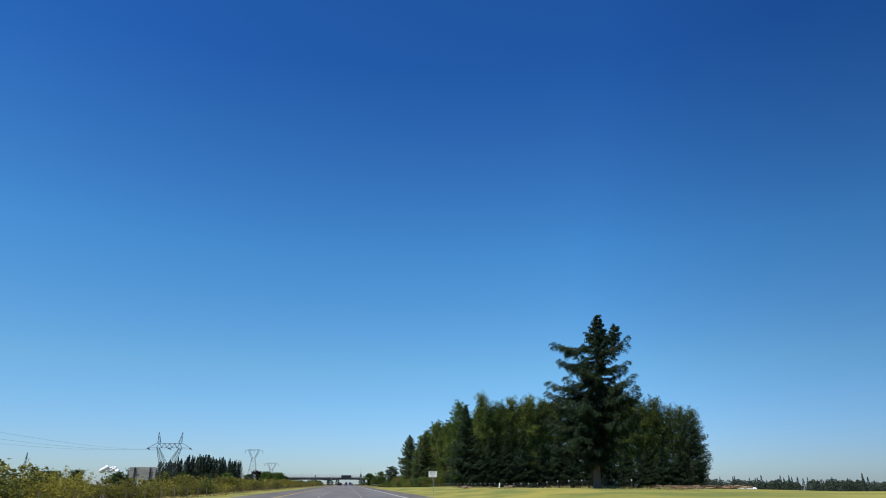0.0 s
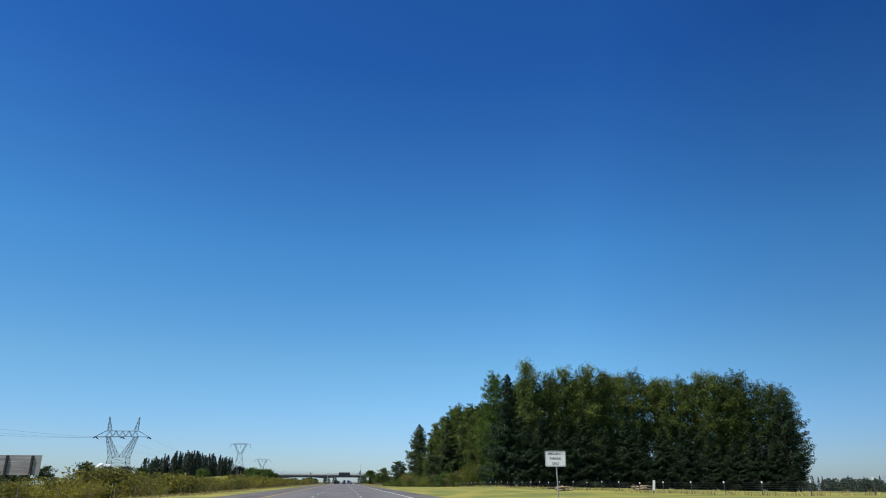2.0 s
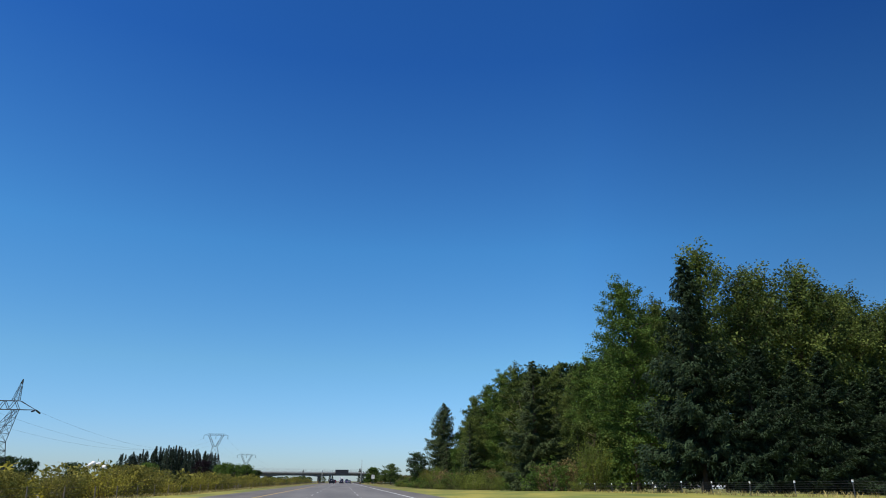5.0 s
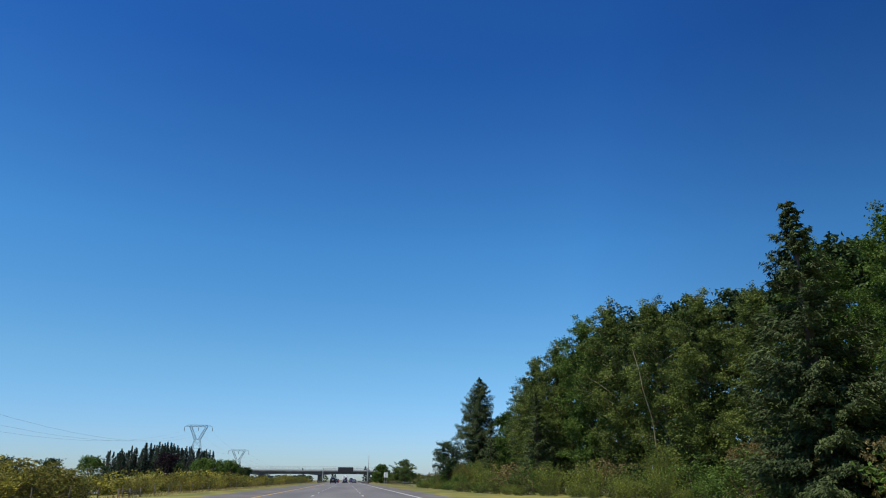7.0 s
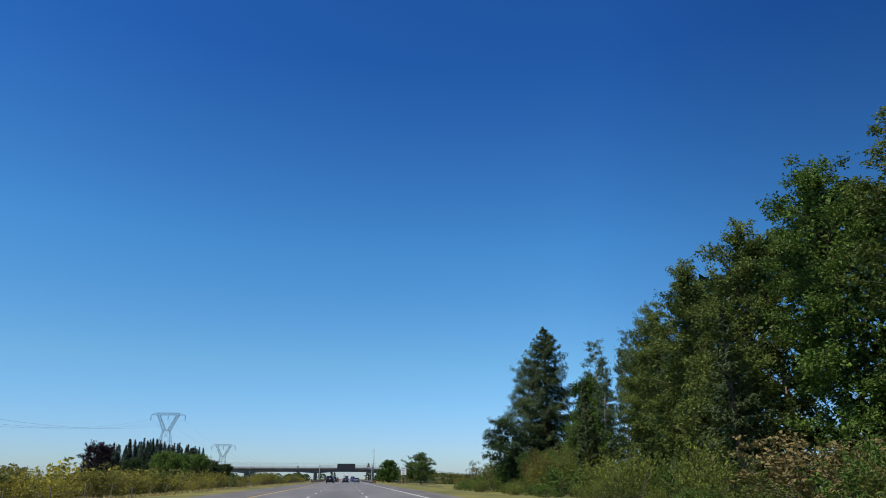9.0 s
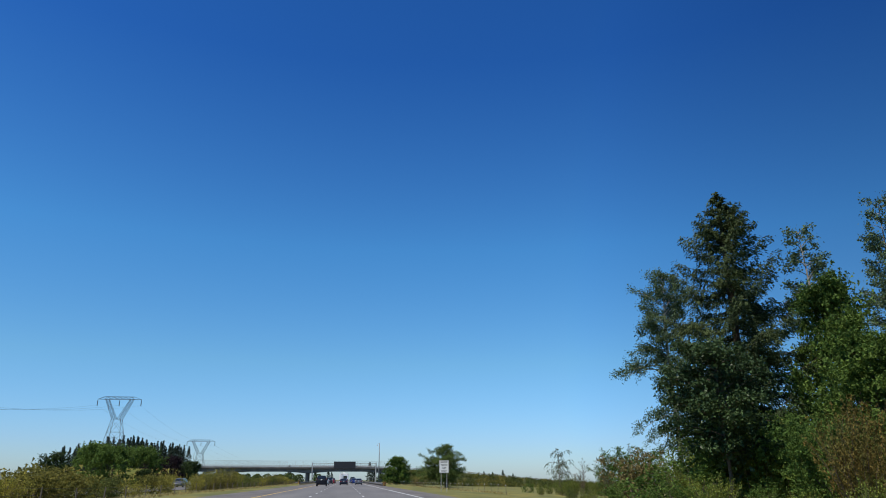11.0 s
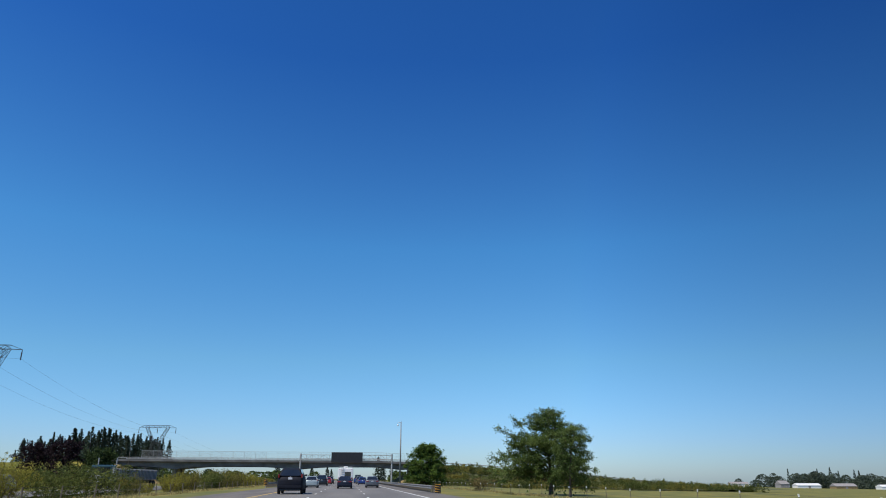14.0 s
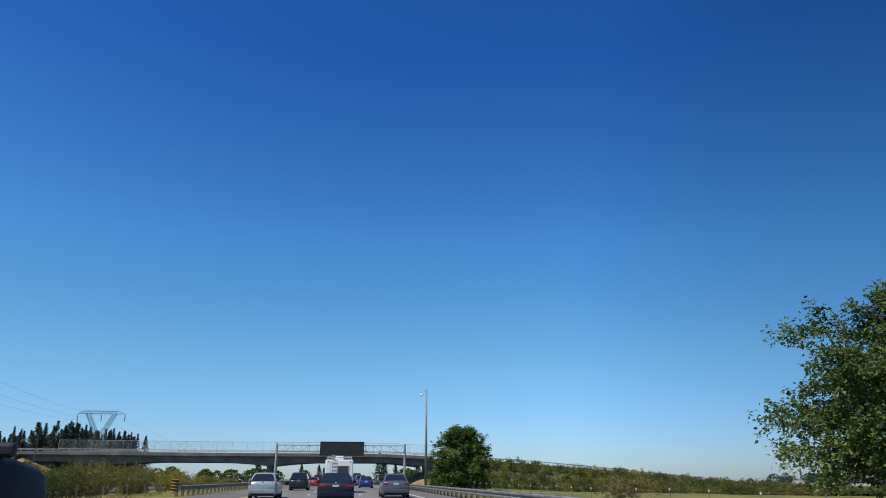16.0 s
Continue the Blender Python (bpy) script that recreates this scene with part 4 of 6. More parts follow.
for y in range(212, 362, 5):
    x = 24.5 - 4.0 * ease(240, 300, y) + rnd.uniform(-1.5, 1.5)
    bush(rnd.choice((0, 0, 1, 2, 3, 3)), x, y + rnd.uniform(-2, 2), rnd.choice((1.2, 1.8, 2.6, 3.4, 4.2)), rnd.uniform(0.8, 1.3))
    if y > 215:
        bush(rnd.choice((0, 0, 1, 3)), x + 4.5, y + rnd.uniform(-2, 2), rnd.uniform(2.8, 4.2), rnd.uniform(0.9, 1.2))
    if y > 236:
        bush(rnd.choice((0, 1, 3, 3)), x - 4.2, y + rnd.uniform(-2, 2), rnd.uniform(1.0, 1.9), rnd.uniform(1.0, 1.5))
for x, y, h, k in ((27.5, 350, 6.6, 0), (23.0, 335.5, 4.8, 4), (26.4, 335.5, 4.4, 3), (29.5, 333, 4.2, 3), (24.6, 329, 4.0, 3), (23.3, 345, 6.6, 0), (24.8, 339, 5.6, 0), (27, 343.5, 6.2, 0), (29.4, 335, 3.6, 0), (22.5, 328, 4.4, 1), (26, 331, 5.8, 3), (25, 364, 5.0, 0), (24, 347, 4.8, 1), (31, 347, 6.2, 1), (35, 349, 5.4, 3), (22.5, 352, 3.4, 3), (38, 352, 5, 0), (28.5, 357, 5.5, 0), (22.5, 376, 1.6, 3), (24.5, 387, 1.3, 3), (27, 372, 1.7, 0), (31, 396, 1.5, 3), (29, 381, 1.4, 3), (33, 386, 1.3, 3), (36, 390, 1.4, 2), (26, 386, 1.2, 3), (23, 380, 1.3, 3), (28.5, 384, 1.5, 3), (31, 383, 1.6, 3), (34.5, 383, 1.7, 3), (24.5, 391, 1.0, 3), (30, 390, 1.4, 3), (37, 384, 1.6, 3), (21.5, 384, 0.9, 3), (23.6, 397, 1.2, 0), (31, 396, 1.5, 1), (28, 216.5, 5.6, 3), (25, 222, 3.4, 2), (27, 219, 3.8, 2), (28, 233, 3.8, 2), (29, 242, 4.0, 2), (28, 255, 4.6, 3), (27.5, 266, 3.9, 2)):
    bush(k, x, y, h + 0.4, 0.8)
# the airy growth past the wood: a willow, saplings, thin spires and dry stalks
WEEP = bough_meshes(91, 4.8, 1.3, ((1, 0.5), (2.5, 1.5), (4, 1.3), (4.8, 0.4)), 26, 6, 16, 0.11, M_SILVER, M_BARK, thick=0.010, rise=1.0, sag=0.7, long=0.55, slim=0.28, hang=1.4, loose=0.3, sprays=True)
plant("willow_tree", WEEP, 23.7, 384, 4.9, "small thin willow with weeping grey-green twigs", "tree", "saplings past the wood", 0.7, 1.0, 4.8)
plant("willow_tree", WEEP, 25.2, 388, 3.6, "small thin willow with weeping grey-green twigs", "tree", "saplings past the wood", 2.7, 1.0, 4.8)
AIRY = [bough_meshes(92 + i, 5, 0.2, ((0, 1.1), (1.5, 1.4), (3, 1.0), (4.2, 0.5), (5, 0.1)), 34, 7, 26, 0.12, (M_MAPLE, M_THICKET, M_BRUSH)[i], M_BARK, thick=0.009, rise=1.1, slim=0.55, sprays=True) for i in range(3)]
SPIRE = bough_meshes(96, 5.5, 0.4, ((0, 0.8), (1.5, 0.8), (3, 0.4), (4.2, 0.16), (5.5, 0.04)), 36, 6, 22, 0.10, M_SILVER, M_BARK, thick=0.007, rise=0.8, slim=0.45, sprays=True)
STALK = bough_meshes(97, 3.6, 0.6, ((0, 0.6), (2, 0.9), (3.6, 0.3)), 14, 5, 2, 0.07, M_BRUSH, M_BARK, thick=0.012, rise=1.8, slim=0.4, sprays=True)
for me, x, y, h, w, text in ((0, 28.6, 383, 4.9, 1.15, "leafy green sapling"), (0, 30.2, 386, 4.3, 1.2, "leafy green sapling"), (3, 32.3, 384, 5.7, 1.0, "thin pointed sapling"), (1, 31.6, 380, 3.6, 1.1, "dull green sapling"), (2, 34.2, 384, 3.9, 1.3, "rust-brown dry sapling"), (2, 35.4, 388, 3.5, 1.2, "rust-brown dry sapling"), (1, 36.8, 385, 2.7, 1.2, "dull green sapling"), (3, 38.6, 384, 3.9, 1.0, "thin pointed sapling"), (4, 26.4, 384, 3.6, 1.0, "bare dry stalks"), (4, 27.2, 386, 3.0, 1.0, "bare dry stalks"), (4, 25.5, 382, 2.4, 1.0, "bare dry stalks"), (1, 33.0, 390, 2.6, 1.2, "dull green sapling"), (1, 27.6, 379.5, 2.6, 1.3, "dull green sapling"), (0, 29.0, 376.5, 3.4, 1.1, "leafy green sapling"), (3, 33.4, 378, 4.6, 1.0, "thin pointed sapling"), (1, 31.0, 375.5, 3.8, 1.2, "dull green sapling"), (4, 36.0, 381, 3.2, 1.0, "bare dry stalks"), (0, 29.6, 381.5, 4.2, 1.3, "leafy green sapling"), (0, 31.0, 388, 3.8, 1.3, "leafy green sapling"), (1, 25.2, 385.5, 2.2, 1.4, "dull green sapling"), (2, 26.8, 388, 2.3, 1.5, "rust-brown dry sapling"), (2, 34.8, 380.5, 3.4, 1.4, "rust-brown dry sapling"), (0, 33.4, 387, 3.3, 1.4, "leafy green sapling"), (1, 37.6, 389, 2.9, 1.4, "dull green sapling"), (1, 28.0, 390, 2.2, 1.5, "dull green sapling")):
    plant("sapling", (AIRY + [SPIRE, STALK])[me], x, y, h, text + " in the open scrub past the wood", "sapling", "saplings past the wood", rnd.uniform(0, 6.28), w, (5, 5, 5, 5.5, 3.6)[me])

# the orchard tree and the round tree by the lamp post
ORCHARD = bough_meshes(101, 8.9, 1.1, ((1.2, 3.6), (2.5, 4.3), (4, 4.2), (6, 3.5), (8, 2.0), (8.9, 0.6)), 108, 6.0, 23, 0.15, M_CHERRY, M_BARK, thick=0.024, rise=0.8, sag=0.5, long=0.36, core=16, loose=0.75,
                       strong=((1.5, 180, 6.0, 0.62), (1.7, 172, 6.0, 0.82), (1.9, 178, 5.5, 1.42), (2.3, 175, 3.6, 2.1), (1.4, 190, 5.2, 0.48), (1.8, 165, 4.8, 1.0), (2.0, 191, 4.6, 1.2), (1.6, 210, 4.8, 0.9), (1.5, 150, 5.0, 0.7), (1.2, 30, 4.6, 0.9), (1.2, 330, 4.4, 1.1), (1.6, 270, 4.4, 0.9), (2.4, 20, 3.0, 2.0)))
plant("cherry_tree", ORCHARD, 21.9, 463, 8.9, "broad green cherry tree with several dark trunks", "tree", "cherry trees", made=8.9, wide=1.05)
ORCHARD_SMALL = bough_meshes(102, 6.3, 0.9, ((0.6, 1.7), (2, 2.2), (4, 2.0), (5.5, 1.3), (6.3, 0.5)), 64, 7, 25, 0.145, M_CHERRY, M_BARK, thick=0.018, rise=0.8, sag=0.6, lean=(0.8, 0.0), core=8, strong=((1.0, 0, 2.4, 0.9), (0.8, 350, 2.1, 0.4)))
plant("cherry_tree", ORCHARD_SMALL, 20.9, 453.2, 6.3, "smaller green cherry tree close to a larger one", "tree", "cherry trees", 0.0, 1.0, 6.3)
ROUND = broadleaf_meshes(111, 9, 4.3, 0.0, 200, 200, 0.20, M_MAPLE, M_BARK, column=0.30, clump=0.21, inner=14, shoot=0.9, cone=0.58, whole=True)
plant("maple_tree", ROUND, 16.9, 541, 8.5, "dense rounded green maple beside a lamp post", "tree", wide=1.26, made=9)

plant("shrub", BUSH[2], 18.2, 484, 2.1, "reddish dry brush heap in the field", "shrub", "", 0.4, 1.5, 3.75)

# hedge of brambles along the median fence
HEDGE = [shrub_meshes(121 + i, 2.2, 2.0, 3800, 0.125, (M_BRAMBLE, M_THICKET)[i], long=1.3, spiky=0.5) for i in range(2)] + [broom_meshes(123, 2.6, 2.0, 110, 30, 0.13, M_BROOM, 1.2), broom_meshes(124, 2.6, 1.9, 110, 30, 0.13, M_BRAMBLE, 1.2)]
HEDGE_FINE = [shrub_meshes(121 + i, 2.2, 2.0, 6000, 0.10, (M_BRAMBLE, M_THICKET)[i], long=1.3, spiky=0.5) for i in range(2)] + [broom_meshes(125, 2.6, 1.7, 150, 42, 0.095, M_BROOM, 1.1), broom_meshes(126, 2.6, 1.6, 150, 42, 0.095, M_BRAMBLE, 1.1)]
HEDGE_BACK = [shrub_meshes(126 + i, 2.2, 2.0, 700, 0.34, (M_BRAMBLE, M_BROOM)[i], long=1.5, spiky=0.2) for i in range(2)]
HEDGE_LABEL = ("olive-green bramble thicket behind the median fence", "dull green bramble thicket behind the median fence", "yellow-green broom shrub behind the median fence", "feathery olive-green shrub behind the median fence")


def hedge(k, x, y, h, wide=1.0):
    return plant("shrub", (HEDGE if y < 400 else HEDGE_FINE)[k], x, y, h, HEDGE_LABEL[k], "shrub", "shrubs along the median", rnd.choice((0, math.pi)) + rnd.uniform(-0.3, 0.3), wide * 1.2, 2.8)


for x, y, h in ((-17, 228.5, 2.5), (-17.4, 233, 2.5), (-17, 237.5, 2.1)):
    hedge(2 if y < 230 else 0, x, y, h, 1.3)
back = []
y = 34.0
while y < 372:
    if not 247 < y < 257:
        h = 1.9 + 0.25 * math.sin(y * 0.07) + rnd.uniform(-0.7, 0.65)
        hedge(rnd.choice((0, 0, 1, 2, 2, 3)), -17.6 + rnd.uniform(-1.2, 0.7), y + rnd.uniform(-0.8, 0.8), h, rnd.uniform(0.75, 1.3))
        back.append((HEDGE_BACK[rnd.choice((0, 0, 0, 1))], -20.3 + rnd.uniform(-0.5, 0.4), y + 1.5, -0.17, rnd.uniform(0, 6.28), (h + 0.15) / 2.8, 1.2))
    y += 4.0
mass("bramble_thicket", "olive-green bramble thicket between the carriageways", "thicket", back)
for x, y, h, k in ((-18, 378, 1.7, 0), (-19, 386, 1.8, 2), (-17.5, 394, 1.9, 2), (-18.5, 402, 2.2, 2), (-18, 408.5, 2.7, 2), (-19.2, 412, 2.5, 2), (-17.8, 417, 2.8, 2), (-18.8, 422, 2.9, 2), (-18, 427, 2.4, 2), (-18, 434, 2.0, 1), (-18.5, 442, 2.3, 1), (-18, 450, 1.9, 2), (-18.5, 457, 1.1, 2), (-17.8, 463, 1.7, 2), (-18.3, 467, 2.1, 2), (-17.8, 471, 2.3, 2), (-18.3, 474.5, 2.0, 2), (-18.2, 484.5, 1.9, 1), (-18.6, 488.5, 2.2, 1), (-18, 492, 2.6, 2), (-19, 498, 2.8, 2), (-18, 504, 2.6, 2), (-19, 510, 2.6, 2), (-18, 517, 2.3, 2), (-18.6, 524, 2.2, 2), (-18, 532, 1.9, 2), (-18.5, 541, 1.6, 0), (-18, 551, 1.5, 2), (-18.5, 562, 1.4, 0)):
    hedge(k if k < 2 else 2 + (int(y) % 3 == 0), x, y, h * rnd.uniform(1.0, 1.2), rnd.uniform(0.85, 1.15))

for x, y, h in ((-40, 478, 3.0), (-41, 486, 2.7), (-42.5, 495, 2.4), (-39.5, 470, 2.4)):
    plant("shrub", HEDGE_FINE[2], x, y, h, "yellow-green broom shrub beyond the oncoming lanes", "shrub", "shrubs beyond the oncoming lanes", rnd.uniform(0, 6.28), 1.4, 2.8)

# trees beyond the oncoming carriageway
LEFT = [broadleaf_meshes(141, 9, 5.0, 0.2, 56, 140, 0.29, M_MAPLE, M_BARK, column=0.42, clump=0.34, inner=16), broadleaf_meshes(142, 9, 4.6, 0.2, 56, 135, 0.30, M_PURPLE, M_BARK, column=0.42, clump=0.34, inner=16), broadleaf_meshes(143, 9, 4.6, 0.2, 56, 125, 0.31, M_ALDER, M_BARK, column=0.42, clump=0.34, inner=16)]
LEFT_LABEL = ("dense green maple beyond the oncoming lanes", "dark purple-leaved plum tree beyond the oncoming lanes", "green leafy tree beyond the oncoming lanes")
for k, x, y, h, w in ((0, -50.6, 459, 8.2, 1.0), (0, -42.4, 463, 7.6, 1.05), (0, -53.5, 467, 7.8, 1.0), (2, -40, 458, 3.4, 1.2), (1, -48.8, 399, 7.8, 0.95), (0, -46, 456, 7.6, 1.05), (1, -48.8, 518, 7.4, 1.0), (1, -54.5, 520, 7.0, 1.0), (2, -44.6, 522, 6.4, 1.0), (2, -47.5, 532, 6.4, 1.0), (2, -62, 470, 7, 1.1), (2, -70, 300, 6.0, 1.1), (2, -65, 296, 5.4, 1.1), (2, -84, 330, 6.4, 1.2), (2, -95, 335, 8, 1), (2, -75, 250, 5, 1), (0, -60, 372, 6.2, 1.1), (2, -72, 380, 6, 1.2), (2, -90, 395, 7, 1.2), (2, -64, 210, 4.0, 1.2), (2, -80, 205, 4.6, 1.2), (2, -110, 310, 7, 1.3), (2, -58, 150, 3.6, 1.3), (2, -66, 130, 3.8, 1.3)):
    plant(("maple_tree", "plum_tree", "broadleaf_tree")[k], LEFT[k], x, y, h, LEFT_LABEL[k], "tree", "trees beyond the oncoming lanes", rnd.uniform(0, 6.28), w, 9)

# dark wood beyond the pylons
DARK = [fir_meshes(151 + i, 34, 2, ((0, 6.5), (6, 7.0), (14, 5.2), (21, 3.2), (27, 1.6), (30.5, 0.55), (32.5, 0.2), (34, 0.05)), 74 + 6 * i, 2.4, 0.95, M_SPRUCE, slim=0.26, hang=0.7, limb=0, thick=0.010, twigs=1.3) for i in range(3)]
for i in range(140):
    x = -236 + 101 * (i + rnd.uniform(-0.6, 0.6)) / 139
    y = 922 + rnd.uniform(-4, 40)
    h = 25 + 9 * math.sin(math.pi * min(1, max(0, (x + 236) / 104))) + rnd.choice((-5, -2, 0, 1, 3.5)) + rnd.uniform(-1, 1)
    plant("conifer_tree", DARK[i % 3], x, y, h, "nearly black distant conifer in a dense wood", "tree", "dark wood beyond the pylons", rnd.uniform(0, 6.28), rnd.uniform(1.1, 1.7), 34)
plant("conifer_tree", DARK[0], -188, 448, 20.5, "thin dark conifer standing alone above the hedge", "tree", wide=0.8, made=34)


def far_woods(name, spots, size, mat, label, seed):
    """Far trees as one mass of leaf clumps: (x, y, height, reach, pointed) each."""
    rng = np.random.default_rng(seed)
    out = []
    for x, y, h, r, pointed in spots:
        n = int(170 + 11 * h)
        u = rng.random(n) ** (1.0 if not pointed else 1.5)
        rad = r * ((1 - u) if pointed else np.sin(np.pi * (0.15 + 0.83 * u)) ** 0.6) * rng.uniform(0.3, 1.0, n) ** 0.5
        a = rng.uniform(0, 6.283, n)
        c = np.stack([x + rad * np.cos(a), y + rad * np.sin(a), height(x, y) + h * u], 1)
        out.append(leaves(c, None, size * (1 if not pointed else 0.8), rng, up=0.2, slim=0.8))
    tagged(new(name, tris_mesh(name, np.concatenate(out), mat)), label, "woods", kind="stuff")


spots = []
for i in range(430):
    x = 730 + 860 * rnd.random()
    y = 1500 + rnd.uniform(-40, 120) - 0.35 * (x - 690)
    if abs(x - 0.69 * (y - 14)) > 14:  # a gap in the belt
        spots.append((x, y, rnd.uniform(15, 25) + 2.5 * math.sin(x * 0.02), rnd.uniform(8, 14), False))
for i in range(60):
    x = 745 + 850 * rnd.random()
    spots.append((x, 1480 + rnd.uniform(-40, 120) - 0.35 * (x - 690), rnd.uniform(22, 33), rnd.uniform(5, 8), True))
for x, y, h in ((660, 1530, 13), (676, 1510, 11), (700, 1540, 12), (712, 1500, 17)):
    spots.append((x, y, h, 8, h > 15))
for x, y, h in ((704, 900, 26), (714, 903, 21), (709, 905, 18)):
    spots.append((x, y, h, 4.0, True))
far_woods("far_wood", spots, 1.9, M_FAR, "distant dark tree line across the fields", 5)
spots = []
for i in range(60):
    side = rnd.choice((-1, 1))
    x = side * rnd.uniform(14, 90)
    spots += [(x, rnd.uniform(640, 760), rnd.uniform(3.5, 5.2), rnd.uniform(2.5, 4), False)] * 2
for x, y, h in ((-30, 700, 9), (-10.5, 760, 7), (-8.6, 770, 6), (14, 720, 11), (17, 735, 9), (19, 700, 7), (-20, 790, 8), (26, 690, 8), (172, 1077, 14), (160, 1077, 12), (151, 1080, 12.5), (184, 1080, 11)):
    conifer(x, y, h, 1.2, group="conifers beyond the bridge")
far_woods("far_wood", spots, 0.62, M_SHADE, "trees along the road beyond the bridge", 8)

# brambles on the bridge's embankment
BANK = [shrub_meshes(161 + i, 1.5, 1.9, 1250, 0.19, (M_THICKET, M_THICKET, M_BRAMBLE)[i], long=1.3, spiky=0.15) for i in range(3)]


def bank_top(x):
    """The top of the embankment east of the bridge."""
    return 4.95 - 6.5 * ease(12, 118, x)


spots = []
for i in range(58):
    x = 19.5 + 1.6 * i
    for row, (dy, up) in enumerate(((-12.8, 0.05), (-8.6, 0.38), (-4.2, 0.76), (-1.2, 1.0))):
        top, low = bank_top(x), height(x, 575)
        spots.append((BANK[rnd.randrange(3)], x + rnd.uniform(-0.9, 0.9), 584 + dy + rnd.uniform(-0.8, 0.8), low + up * (top - low) * 0.9 - (0.15 if row < 3 else 0.55), rnd.uniform(0, 6.28), (1.25 + rnd.uniform(-0.3, 0.45)) / 1.5, 1.0))
mass("bramble_thicket", "bramble thicket covering the bridge embankment", "thicket", spots)


def tufts(n, spread, seed, lo, hi, name, label):
    """Tall grass, blade by blade, in bands (x0, x1, y0, y1)."""
    rng = np.random.default_rng(seed)
    out = []
    for x0, x1, y0, y1 in spread:
        k = int(n * (y1 - y0) / 100)
        c = np.stack([rng.uniform(x0, x1, k), rng.uniform(y0, y1, k), np.zeros(k)], 1)
        c[:, 2] = [height(a, b) for a, b in c[:, :2]]
        for _ in range(5):
            p = c + rng.normal(size=c.shape) * (0.12, 0.12, 0)
            L = rng.uniform(lo, hi, k)
            tip = p + np.stack([rng.normal(size=k) * 0.12, rng.normal(size=k) * 0.12, L], 1)
            w = rng.normal(size=(k, 3)) * (1, 1, 0)
            w *= 0.018 / (np.linalg.norm(w, axis=1, keepdims=True) + 1e-9)
            mid = (p + tip) / 2 + np.stack([np.zeros(k), np.zeros(k), 0.08 * L], 1)
            out.append(np.stack([p - w, p + w, mid + w * 0.8, tip], 1))
    tagged(new(name, quads_mesh(name, np.concatenate(out), M_BLADES)), label, "grass", kind="stuff")


tufts(450, ((24.4, 26.2, 50, 215), (17.0, 18.2, 384, 560)), 4, 0.15, 0.36, "tall_grass", "tall dry grass along the field fences")
tufts(700, ((-15.4, -13.6, 20, 560),), 3, 0.10, 0.30, "tall_grass", "tall dry grass along the fences")




M_CLOUD = material("white cloud", (0.85, 0.85, 0.85), 1.0, second=(0.80, 0.80, 0.81), scale=0.02, fine=0.1, bump=0)
r = random.Random(70)
bm = bmesh.new()
for i in range(30):  # one small cloud low over the horizon, far off
    u = r.uniform(-1, 1)
    c = Vector((u * 46, r.uniform(-14, 14), r.uniform(0, 26) * (1 - u * u)))
    for v in bmesh.ops.create_icosphere(bm, subdivisions=2, radius=r.uniform(5, 12), matrix=Matrix.Translation(c))["verts"]:
        v.co += (v.co - c) * 0.4 * noise.noise(v.co * 0.2)
tagged(new("cloud", bm_mesh("cloud", bm, M_CLOUD, True)), "small white cumulus cloud low over the horizon", "cloud").matrix_basis = pose(-1283, 4100, 66)


# ---- pylons and their wires ----
def lattice(corners0, corners1, steps, r):
    """Bars of a four-legged lattice between two rings of four corners."""
    legs, braces = [], []
    ring = lambda u: [Vector(a).lerp(Vector(b), u) for a, b in zip(corners0, corners1)]  # noqa: E731
    for k in range(steps):
        lo, hi = ring(k / steps), ring((k + 1) / steps)
        for i in range(4):
            j = (i + 1) % 4
            legs.append((lo[i], hi[i]))
            braces += [(lo[i], hi[j]), (lo[j], hi[i]), (hi[i], hi[j])] if r > 0.04 else [(lo[i], hi[j])]
    return join(bars(legs, r), bars(braces, 0.55 * r))


def square(w, d, z, x=0.0):
    return [(x - w / 2, -d / 2, z), (x + w / 2, -d / 2, z), (x + w / 2, d / 2, z), (x - w / 2, d / 2, z)]


